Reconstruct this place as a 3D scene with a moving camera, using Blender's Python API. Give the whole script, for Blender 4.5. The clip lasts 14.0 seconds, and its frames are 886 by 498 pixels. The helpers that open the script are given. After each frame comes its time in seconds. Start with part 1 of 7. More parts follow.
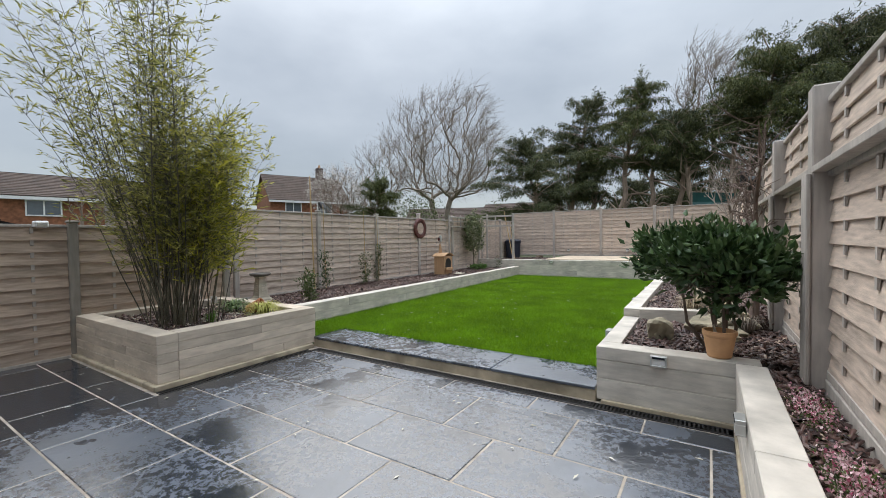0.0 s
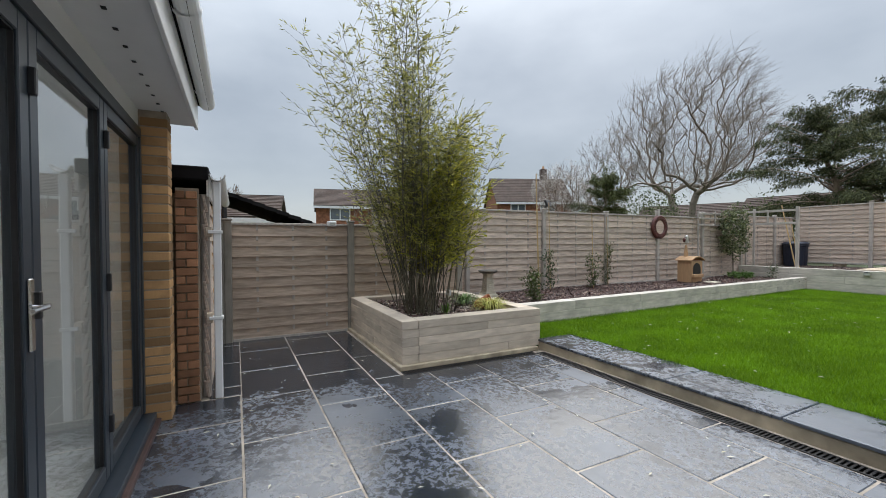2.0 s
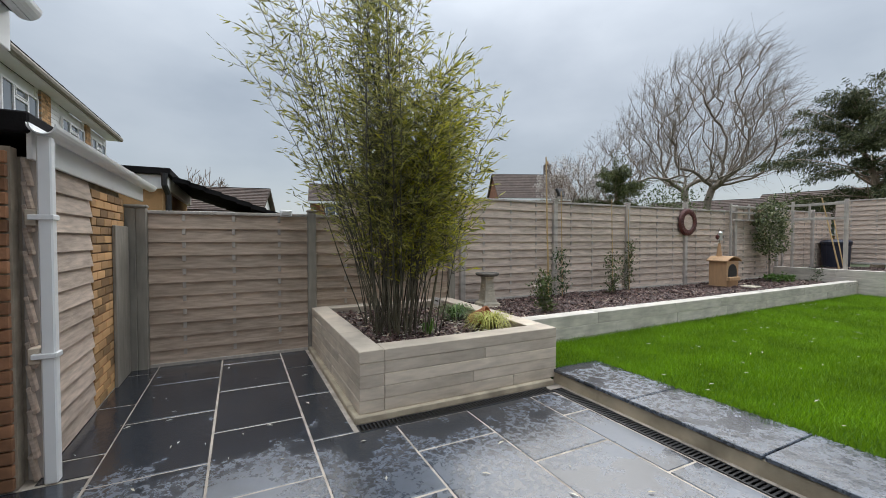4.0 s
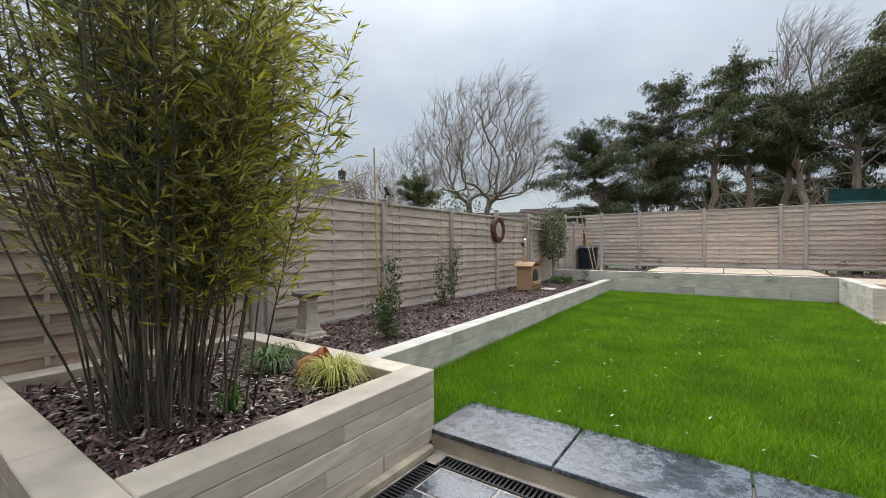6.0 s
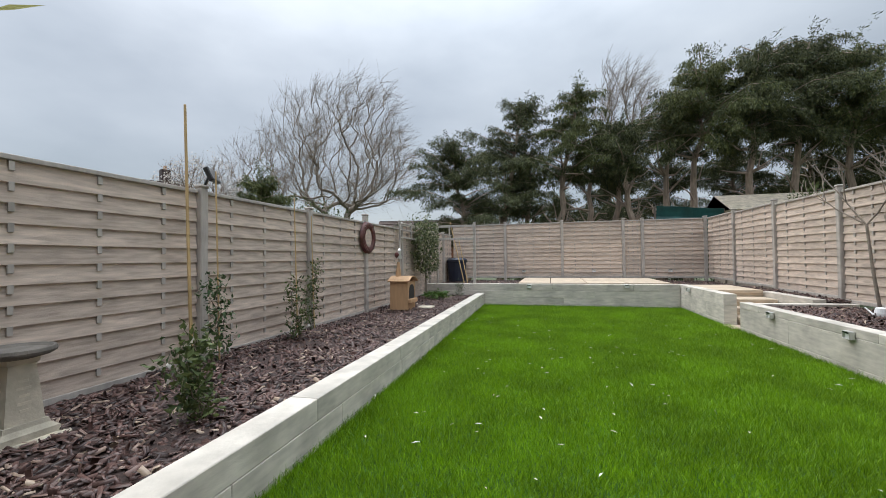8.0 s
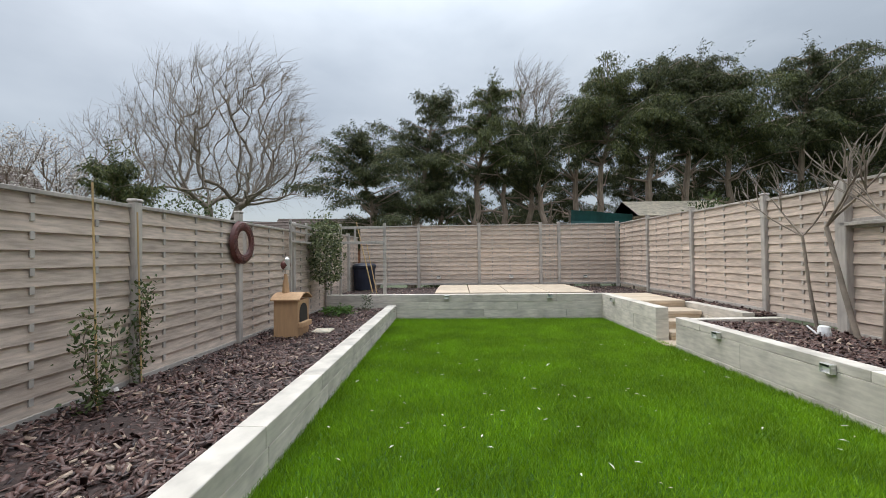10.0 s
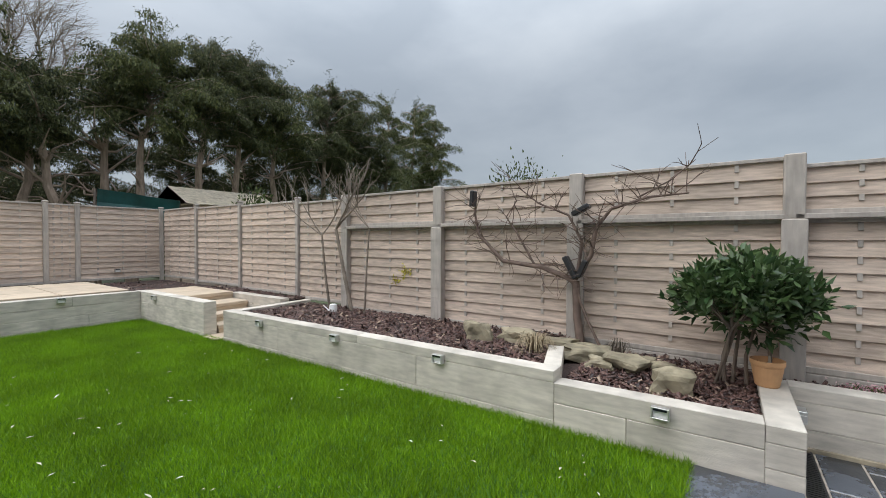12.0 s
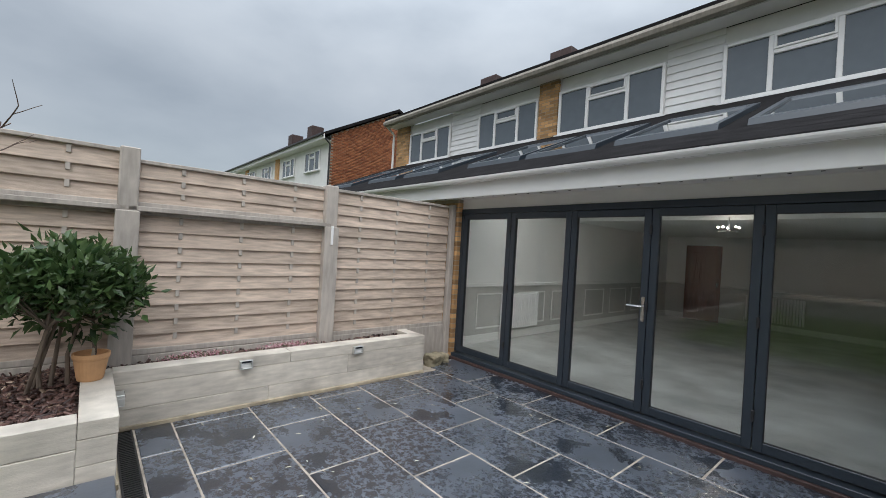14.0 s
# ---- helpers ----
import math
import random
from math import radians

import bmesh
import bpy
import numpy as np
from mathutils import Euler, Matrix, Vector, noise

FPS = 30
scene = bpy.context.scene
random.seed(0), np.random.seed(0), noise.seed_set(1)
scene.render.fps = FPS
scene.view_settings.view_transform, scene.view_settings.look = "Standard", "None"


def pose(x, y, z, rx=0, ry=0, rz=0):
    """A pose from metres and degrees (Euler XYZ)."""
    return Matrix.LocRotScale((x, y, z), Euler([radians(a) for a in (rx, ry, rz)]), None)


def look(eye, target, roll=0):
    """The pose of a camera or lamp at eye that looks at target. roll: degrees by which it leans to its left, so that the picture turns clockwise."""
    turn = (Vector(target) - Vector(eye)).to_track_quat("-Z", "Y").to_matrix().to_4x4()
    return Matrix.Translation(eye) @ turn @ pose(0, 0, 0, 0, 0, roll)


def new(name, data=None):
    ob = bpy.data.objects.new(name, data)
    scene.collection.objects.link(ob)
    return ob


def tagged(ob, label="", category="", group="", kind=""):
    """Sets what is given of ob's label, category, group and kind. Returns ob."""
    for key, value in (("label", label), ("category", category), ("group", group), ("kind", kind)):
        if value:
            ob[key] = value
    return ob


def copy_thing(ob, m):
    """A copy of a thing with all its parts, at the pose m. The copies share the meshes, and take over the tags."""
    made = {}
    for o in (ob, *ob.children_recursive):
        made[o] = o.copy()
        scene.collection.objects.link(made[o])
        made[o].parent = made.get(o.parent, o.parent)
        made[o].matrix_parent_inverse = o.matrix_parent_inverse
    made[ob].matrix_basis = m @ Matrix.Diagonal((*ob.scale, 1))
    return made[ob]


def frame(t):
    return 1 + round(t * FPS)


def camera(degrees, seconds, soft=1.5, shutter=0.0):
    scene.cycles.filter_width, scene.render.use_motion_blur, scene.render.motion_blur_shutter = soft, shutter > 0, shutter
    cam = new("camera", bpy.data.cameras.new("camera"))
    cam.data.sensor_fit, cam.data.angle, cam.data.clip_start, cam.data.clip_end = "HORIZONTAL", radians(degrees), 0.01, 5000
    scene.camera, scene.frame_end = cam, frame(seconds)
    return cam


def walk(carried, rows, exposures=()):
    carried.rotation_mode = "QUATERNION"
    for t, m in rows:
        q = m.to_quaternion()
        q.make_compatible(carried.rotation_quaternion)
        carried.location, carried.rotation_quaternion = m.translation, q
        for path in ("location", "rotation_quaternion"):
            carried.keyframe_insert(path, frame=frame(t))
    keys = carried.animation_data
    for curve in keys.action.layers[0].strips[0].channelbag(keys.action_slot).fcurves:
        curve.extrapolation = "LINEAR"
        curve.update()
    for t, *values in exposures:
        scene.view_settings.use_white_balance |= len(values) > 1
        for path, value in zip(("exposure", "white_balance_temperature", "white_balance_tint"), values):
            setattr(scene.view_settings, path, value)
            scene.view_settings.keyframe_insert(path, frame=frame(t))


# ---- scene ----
cam = camera(94.4, 14.0, 0.9)
PATH = [
    (0, (0.171, 0.401, 1.463), (-0.918, 2.078, 1.41), -0.8),
    (0.5, (0.19, 0.381, 1.456), (-1.054, 1.946, 1.41), -0.7),
    (1, (0.164, 0.391, 1.446), (-1.272, 1.782, 1.403), -0.5),
    (1.5, (0.039, 0.453, 1.431), (-1.598, 1.601, 1.39), -0.4),
    (2, (-0.157, 0.593, 1.426), (-1.942, 1.494, 1.387), -0.2),
    (4.5, (-1.705, 1.585, 1.382), (-3.495, 2.478, 1.33), 0.05),
    (5, (-2.086, 1.715, 1.365), (-3.704, 2.889, 1.326), -0.0),
    (5.5, (-2.443, 1.802, 1.356), (-3.836, 3.236, 1.329), -0.0),
    (6, (-2.727, 1.879, 1.387), (-3.87, 3.52, 1.373), -0.2),
    (6.5, (-2.994, 2.085, 1.373), (-3.911, 3.862, 1.387), -0.3),
    (7, (-3.234, 2.427, 1.376), (-3.974, 4.285, 1.405), -0.5),
    (7.5, (-3.484, 2.771, 1.336), (-4.087, 4.677, 1.377), -0.6),
    (10, (-3.961, 4.582, 1.529), (-4.041, 6.58, 1.568), -0.6),
    (10.5, (-3.97, 4.701, 1.551), (-3.759, 6.69, 1.583), -0.6),
    (11, (-3.965, 4.804, 1.568), (-3.341, 6.704, 1.587), -0.5),
    (11.5, (-4.032, 4.7, 1.602), (-2.865, 6.324, 1.599), -0.2),
    (12, (-3.951, 4.535, 1.66), (-2.311, 5.679, 1.621), 0.1),
    (12.5, (-3.916, 4.422, 1.669), (-1.975, 4.903, 1.62), 1.2),
    (13, (-3.949, 4.333, 1.679), (-1.963, 4.102, 1.635), 2.0),
    (13.5, (-3.927, 4.334, 1.665), (-2.127, 3.462, 1.644), 2.8),
    (14, (-3.933, 4.333, 1.684), (-2.422, 3.023, 1.679), 3.4),
]
walk(cam, [(t, look(eye, target, roll)) for t, eye, target, roll in PATH], exposures=[(0.0, 0.32), (5.0, 0.31), (7.0, 0.40), (7.7, 0.37), (11.0, 0.32), (12.5, 0.20), (14.0, 0.22)])

# ---- world and light: overcast, bright patches in the cloud ----
SUN_EL, SUN_AZ = radians(50), radians(312)
world = bpy.data.worlds.new("overcast")
scene.world = world
world.use_nodes = True
wt = world.node_tree
for n in list(wt.nodes):
    wt.nodes.remove(n)


def wnode(kind, **vals):
    n = wt.nodes.new(kind)
    for k, v in vals.items():
        n.inputs[k].default_value = v
    return n


sky = wt.nodes.new("ShaderNodeTexSky")
sky.sky_type, sky.sun_disc, sky.sun_elevation, sky.sun_rotation = "NISHITA", False, SUN_EL, SUN_AZ
sky_bg = wnode("ShaderNodeBackground", Strength=0.02)
wt.links.new(sky.outputs[0], sky_bg.inputs[0])
co = wt.nodes.new("ShaderNodeTexCoord")
mp = wt.nodes.new("ShaderNodeMapping")
mp.inputs["Scale"].default_value = (1.0, 1.0, 2.2)
cn = wnode("ShaderNodeTexNoise", Scale=2.3, Detail=6.0, Roughness=0.5)
cr = wt.nodes.new("ShaderNodeValToRGB")
cr.color_ramp.elements[0].position, cr.color_ramp.elements[0].color = 0.32, (0.43, 0.48, 0.535, 1)
cr.color_ramp.elements[1].position, cr.color_ramp.elements[1].color = 0.70, (0.64, 0.69, 0.74, 1)
mid = cr.color_ramp.elements.new(0.52)
mid.color = (0.545, 0.597, 0.652, 1)
cloud_bg = wnode("ShaderNodeBackground", Strength=1.0)
add = wt.nodes.new("ShaderNodeAddShader")
wo = wt.nodes.new("ShaderNodeOutputWorld")
wt.links.new(co.outputs["Generated"], mp.inputs[0])
wt.links.new(mp.outputs[0], cn.inputs["Vector"])
wt.links.new(cn.outputs[0], cr.inputs[0])
# an overcast sky is brightest overhead
sx = wt.nodes.new("ShaderNodeSeparateXYZ")
wt.links.new(co.outputs["Generated"], sx.inputs[0])
up = wt.nodes.new("ShaderNodeMath")
up.operation, up.use_clamp = "MAXIMUM", True
wt.links.new(sx.outputs[2], up.inputs[0])
up.inputs[1].default_value = 0.0
cube = wt.nodes.new("ShaderNodeMath")
cube.operation = "POWER"
wt.links.new(up.outputs[0], cube.inputs[0])
cube.inputs[1].default_value = 3.0
lift = wt.nodes.new("ShaderNodeMath")
lift.operation = "MULTIPLY_ADD"
wt.links.new(cube.outputs[0], lift.inputs[0])
lift.inputs[1].default_value, lift.inputs[2].default_value = 3.9, 0.53
wt.links.new(cr.outputs[0], cloud_bg.inputs[0])
wt.links.new(lift.outputs[0], cloud_bg.inputs[1])
wt.links.new(sky_bg.outputs[0], add.inputs[0])
wt.links.new(cloud_bg.outputs[0], add.inputs[1])
wt.links.new(add.outputs[0], wo.inputs[0])
sun = bpy.data.lights.new("sun", "SUN")
sun.energy, sun.angle, sun.color = 1.5, radians(70), (1.0, 0.96, 0.90)
sun_ob = new("sun", sun)
sun_ob.matrix_world = look((math.sin(SUN_AZ) * math.cos(SUN_EL) * 30, math.cos(SUN_AZ) * math.cos(SUN_EL) * 30, math.sin(SUN_EL) * 30), (0, 0, 0))

# ---- materials ----


def material(name, base, rough=0.7, metal=0.0, var=0.25, scale=6.0, tint=None, grain=None, bump=0.15, bscale=60.0, stain=0.0, stain_scale=1.2,
             per_piece=0.0, spec=0.5, stretch=(1, 1, 1), rough_var=0.0):
    """A surface with variation at two scales, grain stretched along one axis, stains and fine relief."""
    m = bpy.data.materials.new(name)
    m.use_nodes = True
    t = m.node_tree
    b = t.nodes["Principled BSDF"]
    b.inputs["Roughness"].default_value, b.inputs["Metallic"].default_value = rough, metal
    b.inputs["Specular IOR Level"].default_value = spec
    tc = t.nodes.new("ShaderNodeTexCoord")
    mpn = t.nodes.new("ShaderNodeMapping")
    mpn.inputs["Scale"].default_value = stretch
    oi = t.nodes.new("ShaderNodeObjectInfo")
    off = t.nodes.new("ShaderNodeVectorMath")
    off.operation = "MULTIPLY_ADD"
    off.inputs[1].default_value = (13.0, 7.0, 5.0)
    t.links.new(oi.outputs["Random"], off.inputs[0])
    t.links.new(tc.outputs["Object"], off.inputs[2])
    t.links.new(off.outputs[0], mpn.inputs[0])
    n1 = t.nodes.new("ShaderNodeTexNoise")
    n1.inputs["Scale"].default_value, n1.inputs["Detail"].default_value = scale, 6.0
    t.links.new(mpn.outputs[0], n1.inputs["Vector"])
    dark = tuple(c * (1 - var) for c in base)
    light = tuple(min(c * (1 + var), 0.95) for c in (tint or base))
    r1 = t.nodes.new("ShaderNodeValToRGB")
    r1.color_ramp.elements[0].position, r1.color_ramp.elements[0].color = 0.3, (*dark, 1)
    r1.color_ramp.elements[1].position, r1.color_ramp.elements[1].color = 0.7, (*light, 1)
    t.links.new(n1.outputs[0], r1.inputs[0])
    colour = r1.outputs[0]
    if stain:
        n2 = t.nodes.new("ShaderNodeTexNoise")
        n2.inputs["Scale"].default_value, n2.inputs["Detail"].default_value = stain_scale, 4.0
        t.links.new(off.outputs[0], n2.inputs["Vector"])
        r2 = t.nodes.new("ShaderNodeMapRange")
        r2.inputs[1].default_value, r2.inputs[2].default_value = 0.45, 0.7
        r2.inputs[3].default_value, r2.inputs[4].default_value = 1.0, 1.0 - stain
        t.links.new(n2.outputs[0], r2.inputs[0])
        mx = t.nodes.new("ShaderNodeMix")
        mx.data_type, mx.blend_type = "RGBA", "MULTIPLY"
        mx.inputs[0].default_value = 1.0
        t.links.new(colour, mx.inputs[6])
        t.links.new(r2.outputs[0], mx.inputs[7])
        colour = mx.outputs[2]
    if per_piece:
        r3 = t.nodes.new("ShaderNodeMapRange")
        r3.inputs[3].default_value, r3.inputs[4].default_value = 1 - per_piece, 1 + per_piece
        t.links.new(oi.outputs["Random"], r3.inputs[0])
        mx = t.nodes.new("ShaderNodeMix")
        mx.data_type, mx.blend_type = "RGBA", "MULTIPLY"
        mx.inputs[0].default_value = 1.0
        t.links.new(colour, mx.inputs[6])
        t.links.new(r3.outputs[0], mx.inputs[7])
        colour = mx.outputs[2]
    t.links.new(colour, b.inputs["Base Color"])
    if rough_var:
        rr = t.nodes.new("ShaderNodeMapRange")
        rr.inputs[1].default_value, rr.inputs[2].default_value = 0.3, 0.7
        rr.inputs[3].default_value, rr.inputs[4].default_value = rough - rough_var, rough + rough_var
        t.links.new(n1.outputs[0], rr.inputs[0])
        t.links.new(rr.outputs[0], b.inputs["Roughness"])
    if bump:
        n3 = t.nodes.new("ShaderNodeTexNoise")
        n3.inputs["Scale"].default_value, n3.inputs["Detail"].default_value = bscale, 4.0
        t.links.new(mpn.outputs[0], n3.inputs["Vector"])
        bp = t.nodes.new("ShaderNodeBump")
        bp.inputs["Strength"].default_value, bp.inputs["Distance"].default_value = bump, 0.01
        t.links.new(n3.outputs[0], bp.inputs["Height"])
        t.links.new(bp.outputs[0], b.inputs["Normal"])
    return m


def slate_material(name):
    """Riven slate: blue-grey clouds, wet dark patches, pale flaked crusts."""
    m = bpy.data.materials.new(name)
    m.use_nodes = True
    t = m.node_tree
    b = t.nodes["Principled BSDF"]
    g = t.nodes.new("ShaderNodeNewGeometry")

    def noise_of(sc, det=5.0, ro=0.55, dist=0.0):
        n = t.nodes.new("ShaderNodeTexNoise")
        n.inputs["Scale"].default_value, n.inputs["Detail"].default_value, n.inputs["Roughness"].default_value = sc, det, ro
        n.inputs["Distortion"].default_value = dist
        t.links.new(g.outputs["Position"], n.inputs["Vector"])
        return n.outputs[0]

    def ramp(src, a, c, lo, hi):
        r = t.nodes.new("ShaderNodeMapRange")
        r.inputs[1].default_value, r.inputs[2].default_value, r.inputs[3].default_value, r.inputs[4].default_value = a, c, lo, hi
        t.links.new(src, r.inputs[0])
        return r.outputs[0]

    def mixc(fac, a, c):
        x = t.nodes.new("ShaderNodeMix")
        x.data_type = "RGBA"
        t.links.new(fac, x.inputs[0])
        for k, v in ((6, a), (7, c)):
            if isinstance(v, tuple):
                x.inputs[k].default_value = (*v, 1)
            else:
                t.links.new(v, x.inputs[k])
        return x.outputs[2]

    def mul(a, c):
        x = t.nodes.new("ShaderNodeMath")
        x.operation = "MULTIPLY"
        t.links.new(a, x.inputs[0])
        t.links.new(c, x.inputs[1])
        return x.outputs[0]

    oi = t.nodes.new("ShaderNodeObjectInfo")
    base = mixc(ramp(noise_of(1.7), 0.35, 0.65, 0, 1), (0.050, 0.060, 0.079), (0.112, 0.132, 0.170))
    tone = mixc(ramp(oi.outputs["Random"], 0, 1, 0, 0.45), base, (0.055, 0.066, 0.085))
    # rough pale bloom left by drying, broken by fine flakes
    zone = ramp(noise_of(1.1, 3.0), 0.38, 0.53, 0.1, 1)
    flake = mul(ramp(noise_of(19.0, 7.0, 0.75, 0.4), 0.45, 0.56, 0, 0.9), zone)
    crust = mixc(flake, tone, (0.024, 0.027, 0.034))
    # damp patches with ragged edges; the corner by the bamboo stays wet
    sep = t.nodes.new("ShaderNodeSeparateXYZ")
    t.links.new(g.outputs["Position"], sep.inputs[0])
    corner = ramp(sep.outputs[0], -4.1, -4.5, 0.0, 0.22)
    wob = t.nodes.new("ShaderNodeMath")
    wob.operation = "ADD"
    t.links.new(noise_of(2.1, 7.0, 0.6, 0.3), wob.inputs[0])
    t.links.new(corner, wob.inputs[1])
    wet = ramp(wob.outputs[0], 0.55, 0.59, 0, 0.92)
    col = mixc(wet, crust, (0.018, 0.023, 0.032))
    t.links.new(col, b.inputs["Base Color"])
    rough = ramp(flake, 0.0, 0.85, 0.36, 0.13)
    b.inputs["Specular IOR Level"].default_value = 0.8
    b.inputs["IOR"].default_value = 1.75
    wetr = ramp(wet, 0, 1, 1.0, 0.4)
    t.links.new(mul(rough, wetr), b.inputs["Roughness"])
    bp = t.nodes.new("ShaderNodeBump")
    bp.inputs["Strength"].default_value, bp.inputs["Distance"].default_value = 0.25, 0.012
    t.links.new(noise_of(14.0, 6.0, 0.6), bp.inputs["Height"])
    t.links.new(bp.outputs[0], b.inputs["Normal"])
    return m


def glass_material(name, tint=(0.92, 0.95, 0.95), rough=0.0):
    m = bpy.data.materials.new(name)
    m.use_nodes = True
    b = m.node_tree.nodes["Principled BSDF"]
    b.inputs["Base Color"].default_value = (*tint, 1)
    b.inputs["Transmission Weight"].default_value, b.inputs["Roughness"].default_value, b.inputs["IOR"].default_value = 1.0, rough, 1.45
    return m


def leaf_material(name, a, c, rough=0.45, trans=0.25):
    m = bpy.data.materials.new(name)
    m.use_nodes = True
    t = m.node_tree
    b = t.nodes["Principled BSDF"]
    g = t.nodes.new("ShaderNodeNewGeometry")
    r = t.nodes.new("ShaderNodeValToRGB")
    r.color_ramp.elements[0].color, r.color_ramp.elements[1].color = (*a, 1), (*c, 1)
    t.links.new(g.outputs["Random Per Island"], r.inputs[0])
    t.links.new(r.outputs[0], b.inputs["Base Color"])
    b.inputs["Roughness"].default_value = rough
    b.inputs["Specular IOR Level"].default_value = 0.35
    if trans:
        tr = t.nodes.new("ShaderNodeBsdfTranslucent")
        t.links.new(r.outputs[0], tr.inputs[0])
        mx = t.nodes.new("ShaderNodeMixShader")
        mx.inputs[0].default_value = trans
        t.links.new(b.outputs[0], mx.inputs[1])
        t.links.new(tr.outputs[0], mx.inputs[2])
        t.links.new(mx.outputs[0], t.nodes["Material Output"].inputs[0])
    return m


M_BOARD = material("fence_timber", (0.535, 0.430, 0.354), 0.75, var=0.25, scale=5, stretch=(1, 0.6, 8), stain=0.22, per_piece=0.12, bump=0.35, bscale=40)
M_BOARDBR = material("brown_fence_timber", (0.43, 0.335, 0.262), 0.75, var=0.25, scale=5, stretch=(1, 0.6, 8), stain=0.25, per_piece=0.12, bump=0.35, bscale=40)
M_POST = material("post_timber", (0.45, 0.405, 0.365), 0.75, var=0.15, scale=6, stretch=(4, 4, 0.6), stain=0.2, stain_scale=3, per_piece=0.06)
M_POSTD = material("dark_post_timber", (0.27, 0.245, 0.21), 0.75, var=0.15, scale=6, stretch=(4, 4, 0.6), stain=0.2, stain_scale=3)
M_SLEEPER = material("sleeper_timber", (0.56, 0.475, 0.38), 0.8, var=0.14, scale=5, stretch=(1, 1, 5), stain=0.25, stain_scale=2.2, per_piece=0.13, bump=0.2, bscale=45)
M_SLEEPER_PALE = material("pale_sleeper_timber", (0.59, 0.54, 0.475), 0.8, var=0.16, scale=5, stretch=(1, 1, 5), stain=0.3, stain_scale=2.6, per_piece=0.09, bump=0.2, bscale=45)
M_SLATE = slate_material("riven_slate")
M_GROUT = material("mortar", (0.43, 0.37, 0.31), 0.9, var=0.3, scale=9, stain=0.4, stain_scale=1.5, bump=0.2)
M_CONC = material("stained_concrete", (0.44, 0.37, 0.27), 0.85, var=0.22, scale=5, stain=0.45, stain_scale=3, bump=0.3)
M_SOIL = material("bark_soil", (0.045, 0.028, 0.024), 0.95, var=0.5, scale=30, bump=0.8, bscale=40)
M_LAWN = material("lawn_ground", (0.035, 0.10, 0.012), 0.95, var=0.4, scale=8, bump=0.5)
M_BRICK = material("yellow_stock_brick", (0.47, 0.275, 0.125), 0.88, var=0.3, scale=5, stain=0.3, stain_scale=5, per_piece=0.5, bump=0.3)
M_BRICKRED = material("red_brick", (0.28, 0.115, 0.06), 0.9, var=0.3, scale=5, stain=0.3, stain_scale=3, per_piece=0.25, bump=0.3)
M_MORTAR = material("brick_mortar", (0.31, 0.26, 0.20), 0.92, var=0.2, scale=12)
M_UPVC = material("white_plastic", (0.80, 0.80, 0.80), 0.35, var=0.03, scale=3, bump=0.0)
M_SOFFIT = material("white_soffit", (0.74, 0.73, 0.72), 0.5, var=0.04, scale=3, bump=0.0)
M_ALU = material("anthracite_aluminium", (0.022, 0.031, 0.043), 0.38, var=0.08, scale=8, bump=0.03, bscale=400, spec=0.6)
M_RUBBER = material("black_rubber", (0.012, 0.012, 0.013), 0.5, var=0.1, bump=0)
M_CHROME = material("brushed_steel", (0.6, 0.6, 0.6), 0.25, metal=1.0, var=0.05, bump=0)
M_BLACK = material("black_plastic", (0.02, 0.02, 0.022), 0.4, var=0.1, bump=0.05)
M_TILE = material("dark_roof_tile", (0.018, 0.017, 0.018), 0.95, var=0.3, scale=4, stain=0.2, bump=0.3, spec=0.05)
M_TILEBR = material("brown_roof_tile", (0.085, 0.058, 0.046), 0.85, var=0.3, scale=6, stain=0.3, bump=0.3)
M_GLASS = glass_material("clear_glass", (0.98, 0.99, 0.985))
M_WINGLASS = material("dark_reflecting_glass", (0.10, 0.12, 0.14), 0.04, var=0.05, bump=0, spec=0.9)
M_ROOM = material("white_room_paint", (0.80, 0.81, 0.785), 0.7, var=0.03, bump=0.02)
M_ROOMFLOOR = material("grey_vinyl_floor", (0.44, 0.455, 0.44), 0.3, var=0.32, scale=1.6, bump=0.02)
M_DOORWOOD = material("dark_door_wood", (0.16, 0.05, 0.025), 0.4, var=0.3, scale=5, stretch=(5, 5, 0.5), bump=0.05)
M_PALESTONE = material("pale_sandstone", (0.54, 0.435, 0.325), 0.85, var=0.12, scale=5, stain=0.12, per_piece=0.08, bump=0.15)
M_ROCK = material("lichen_rock", (0.30, 0.26, 0.18), 0.9, var=0.35, scale=6, stain=0.45, stain_scale=7, per_piece=0.2, bump=0.6, bscale=25)
M_TERRA = material("terracotta", (0.60, 0.34, 0.17), 0.8, var=0.15, scale=8, stain=0.2, bump=0.1)
M_BARK = material("tree_bark", (0.16, 0.125, 0.10), 0.9, var=0.3, scale=8, stretch=(3, 3, 0.6), bump=0.6, bscale=25)
M_BARKPALE = material("pale_bark", (0.25, 0.205, 0.165), 0.9, var=0.25, scale=9, stain=0.3, bump=0.4)
M_TWIG = material("bare_twig", (0.20, 0.15, 0.115), 0.9, var=0.2, scale=9, bump=0.2)
M_CANE = material("dark_bamboo_cane", (0.028, 0.026, 0.02), 0.45, var=0.5, scale=4, tint=(0.10, 0.09, 0.06), bump=0.1)
M_STONE = material("reconstituted_stone", (0.54, 0.48, 0.38), 0.85, var=0.2, scale=9, stain=0.3, stain_scale=5, bump=0.3)
M_STONED = material("dark_weathered_stone", (0.13, 0.115, 0.10), 0.9, var=0.3, scale=9, bump=0.4)
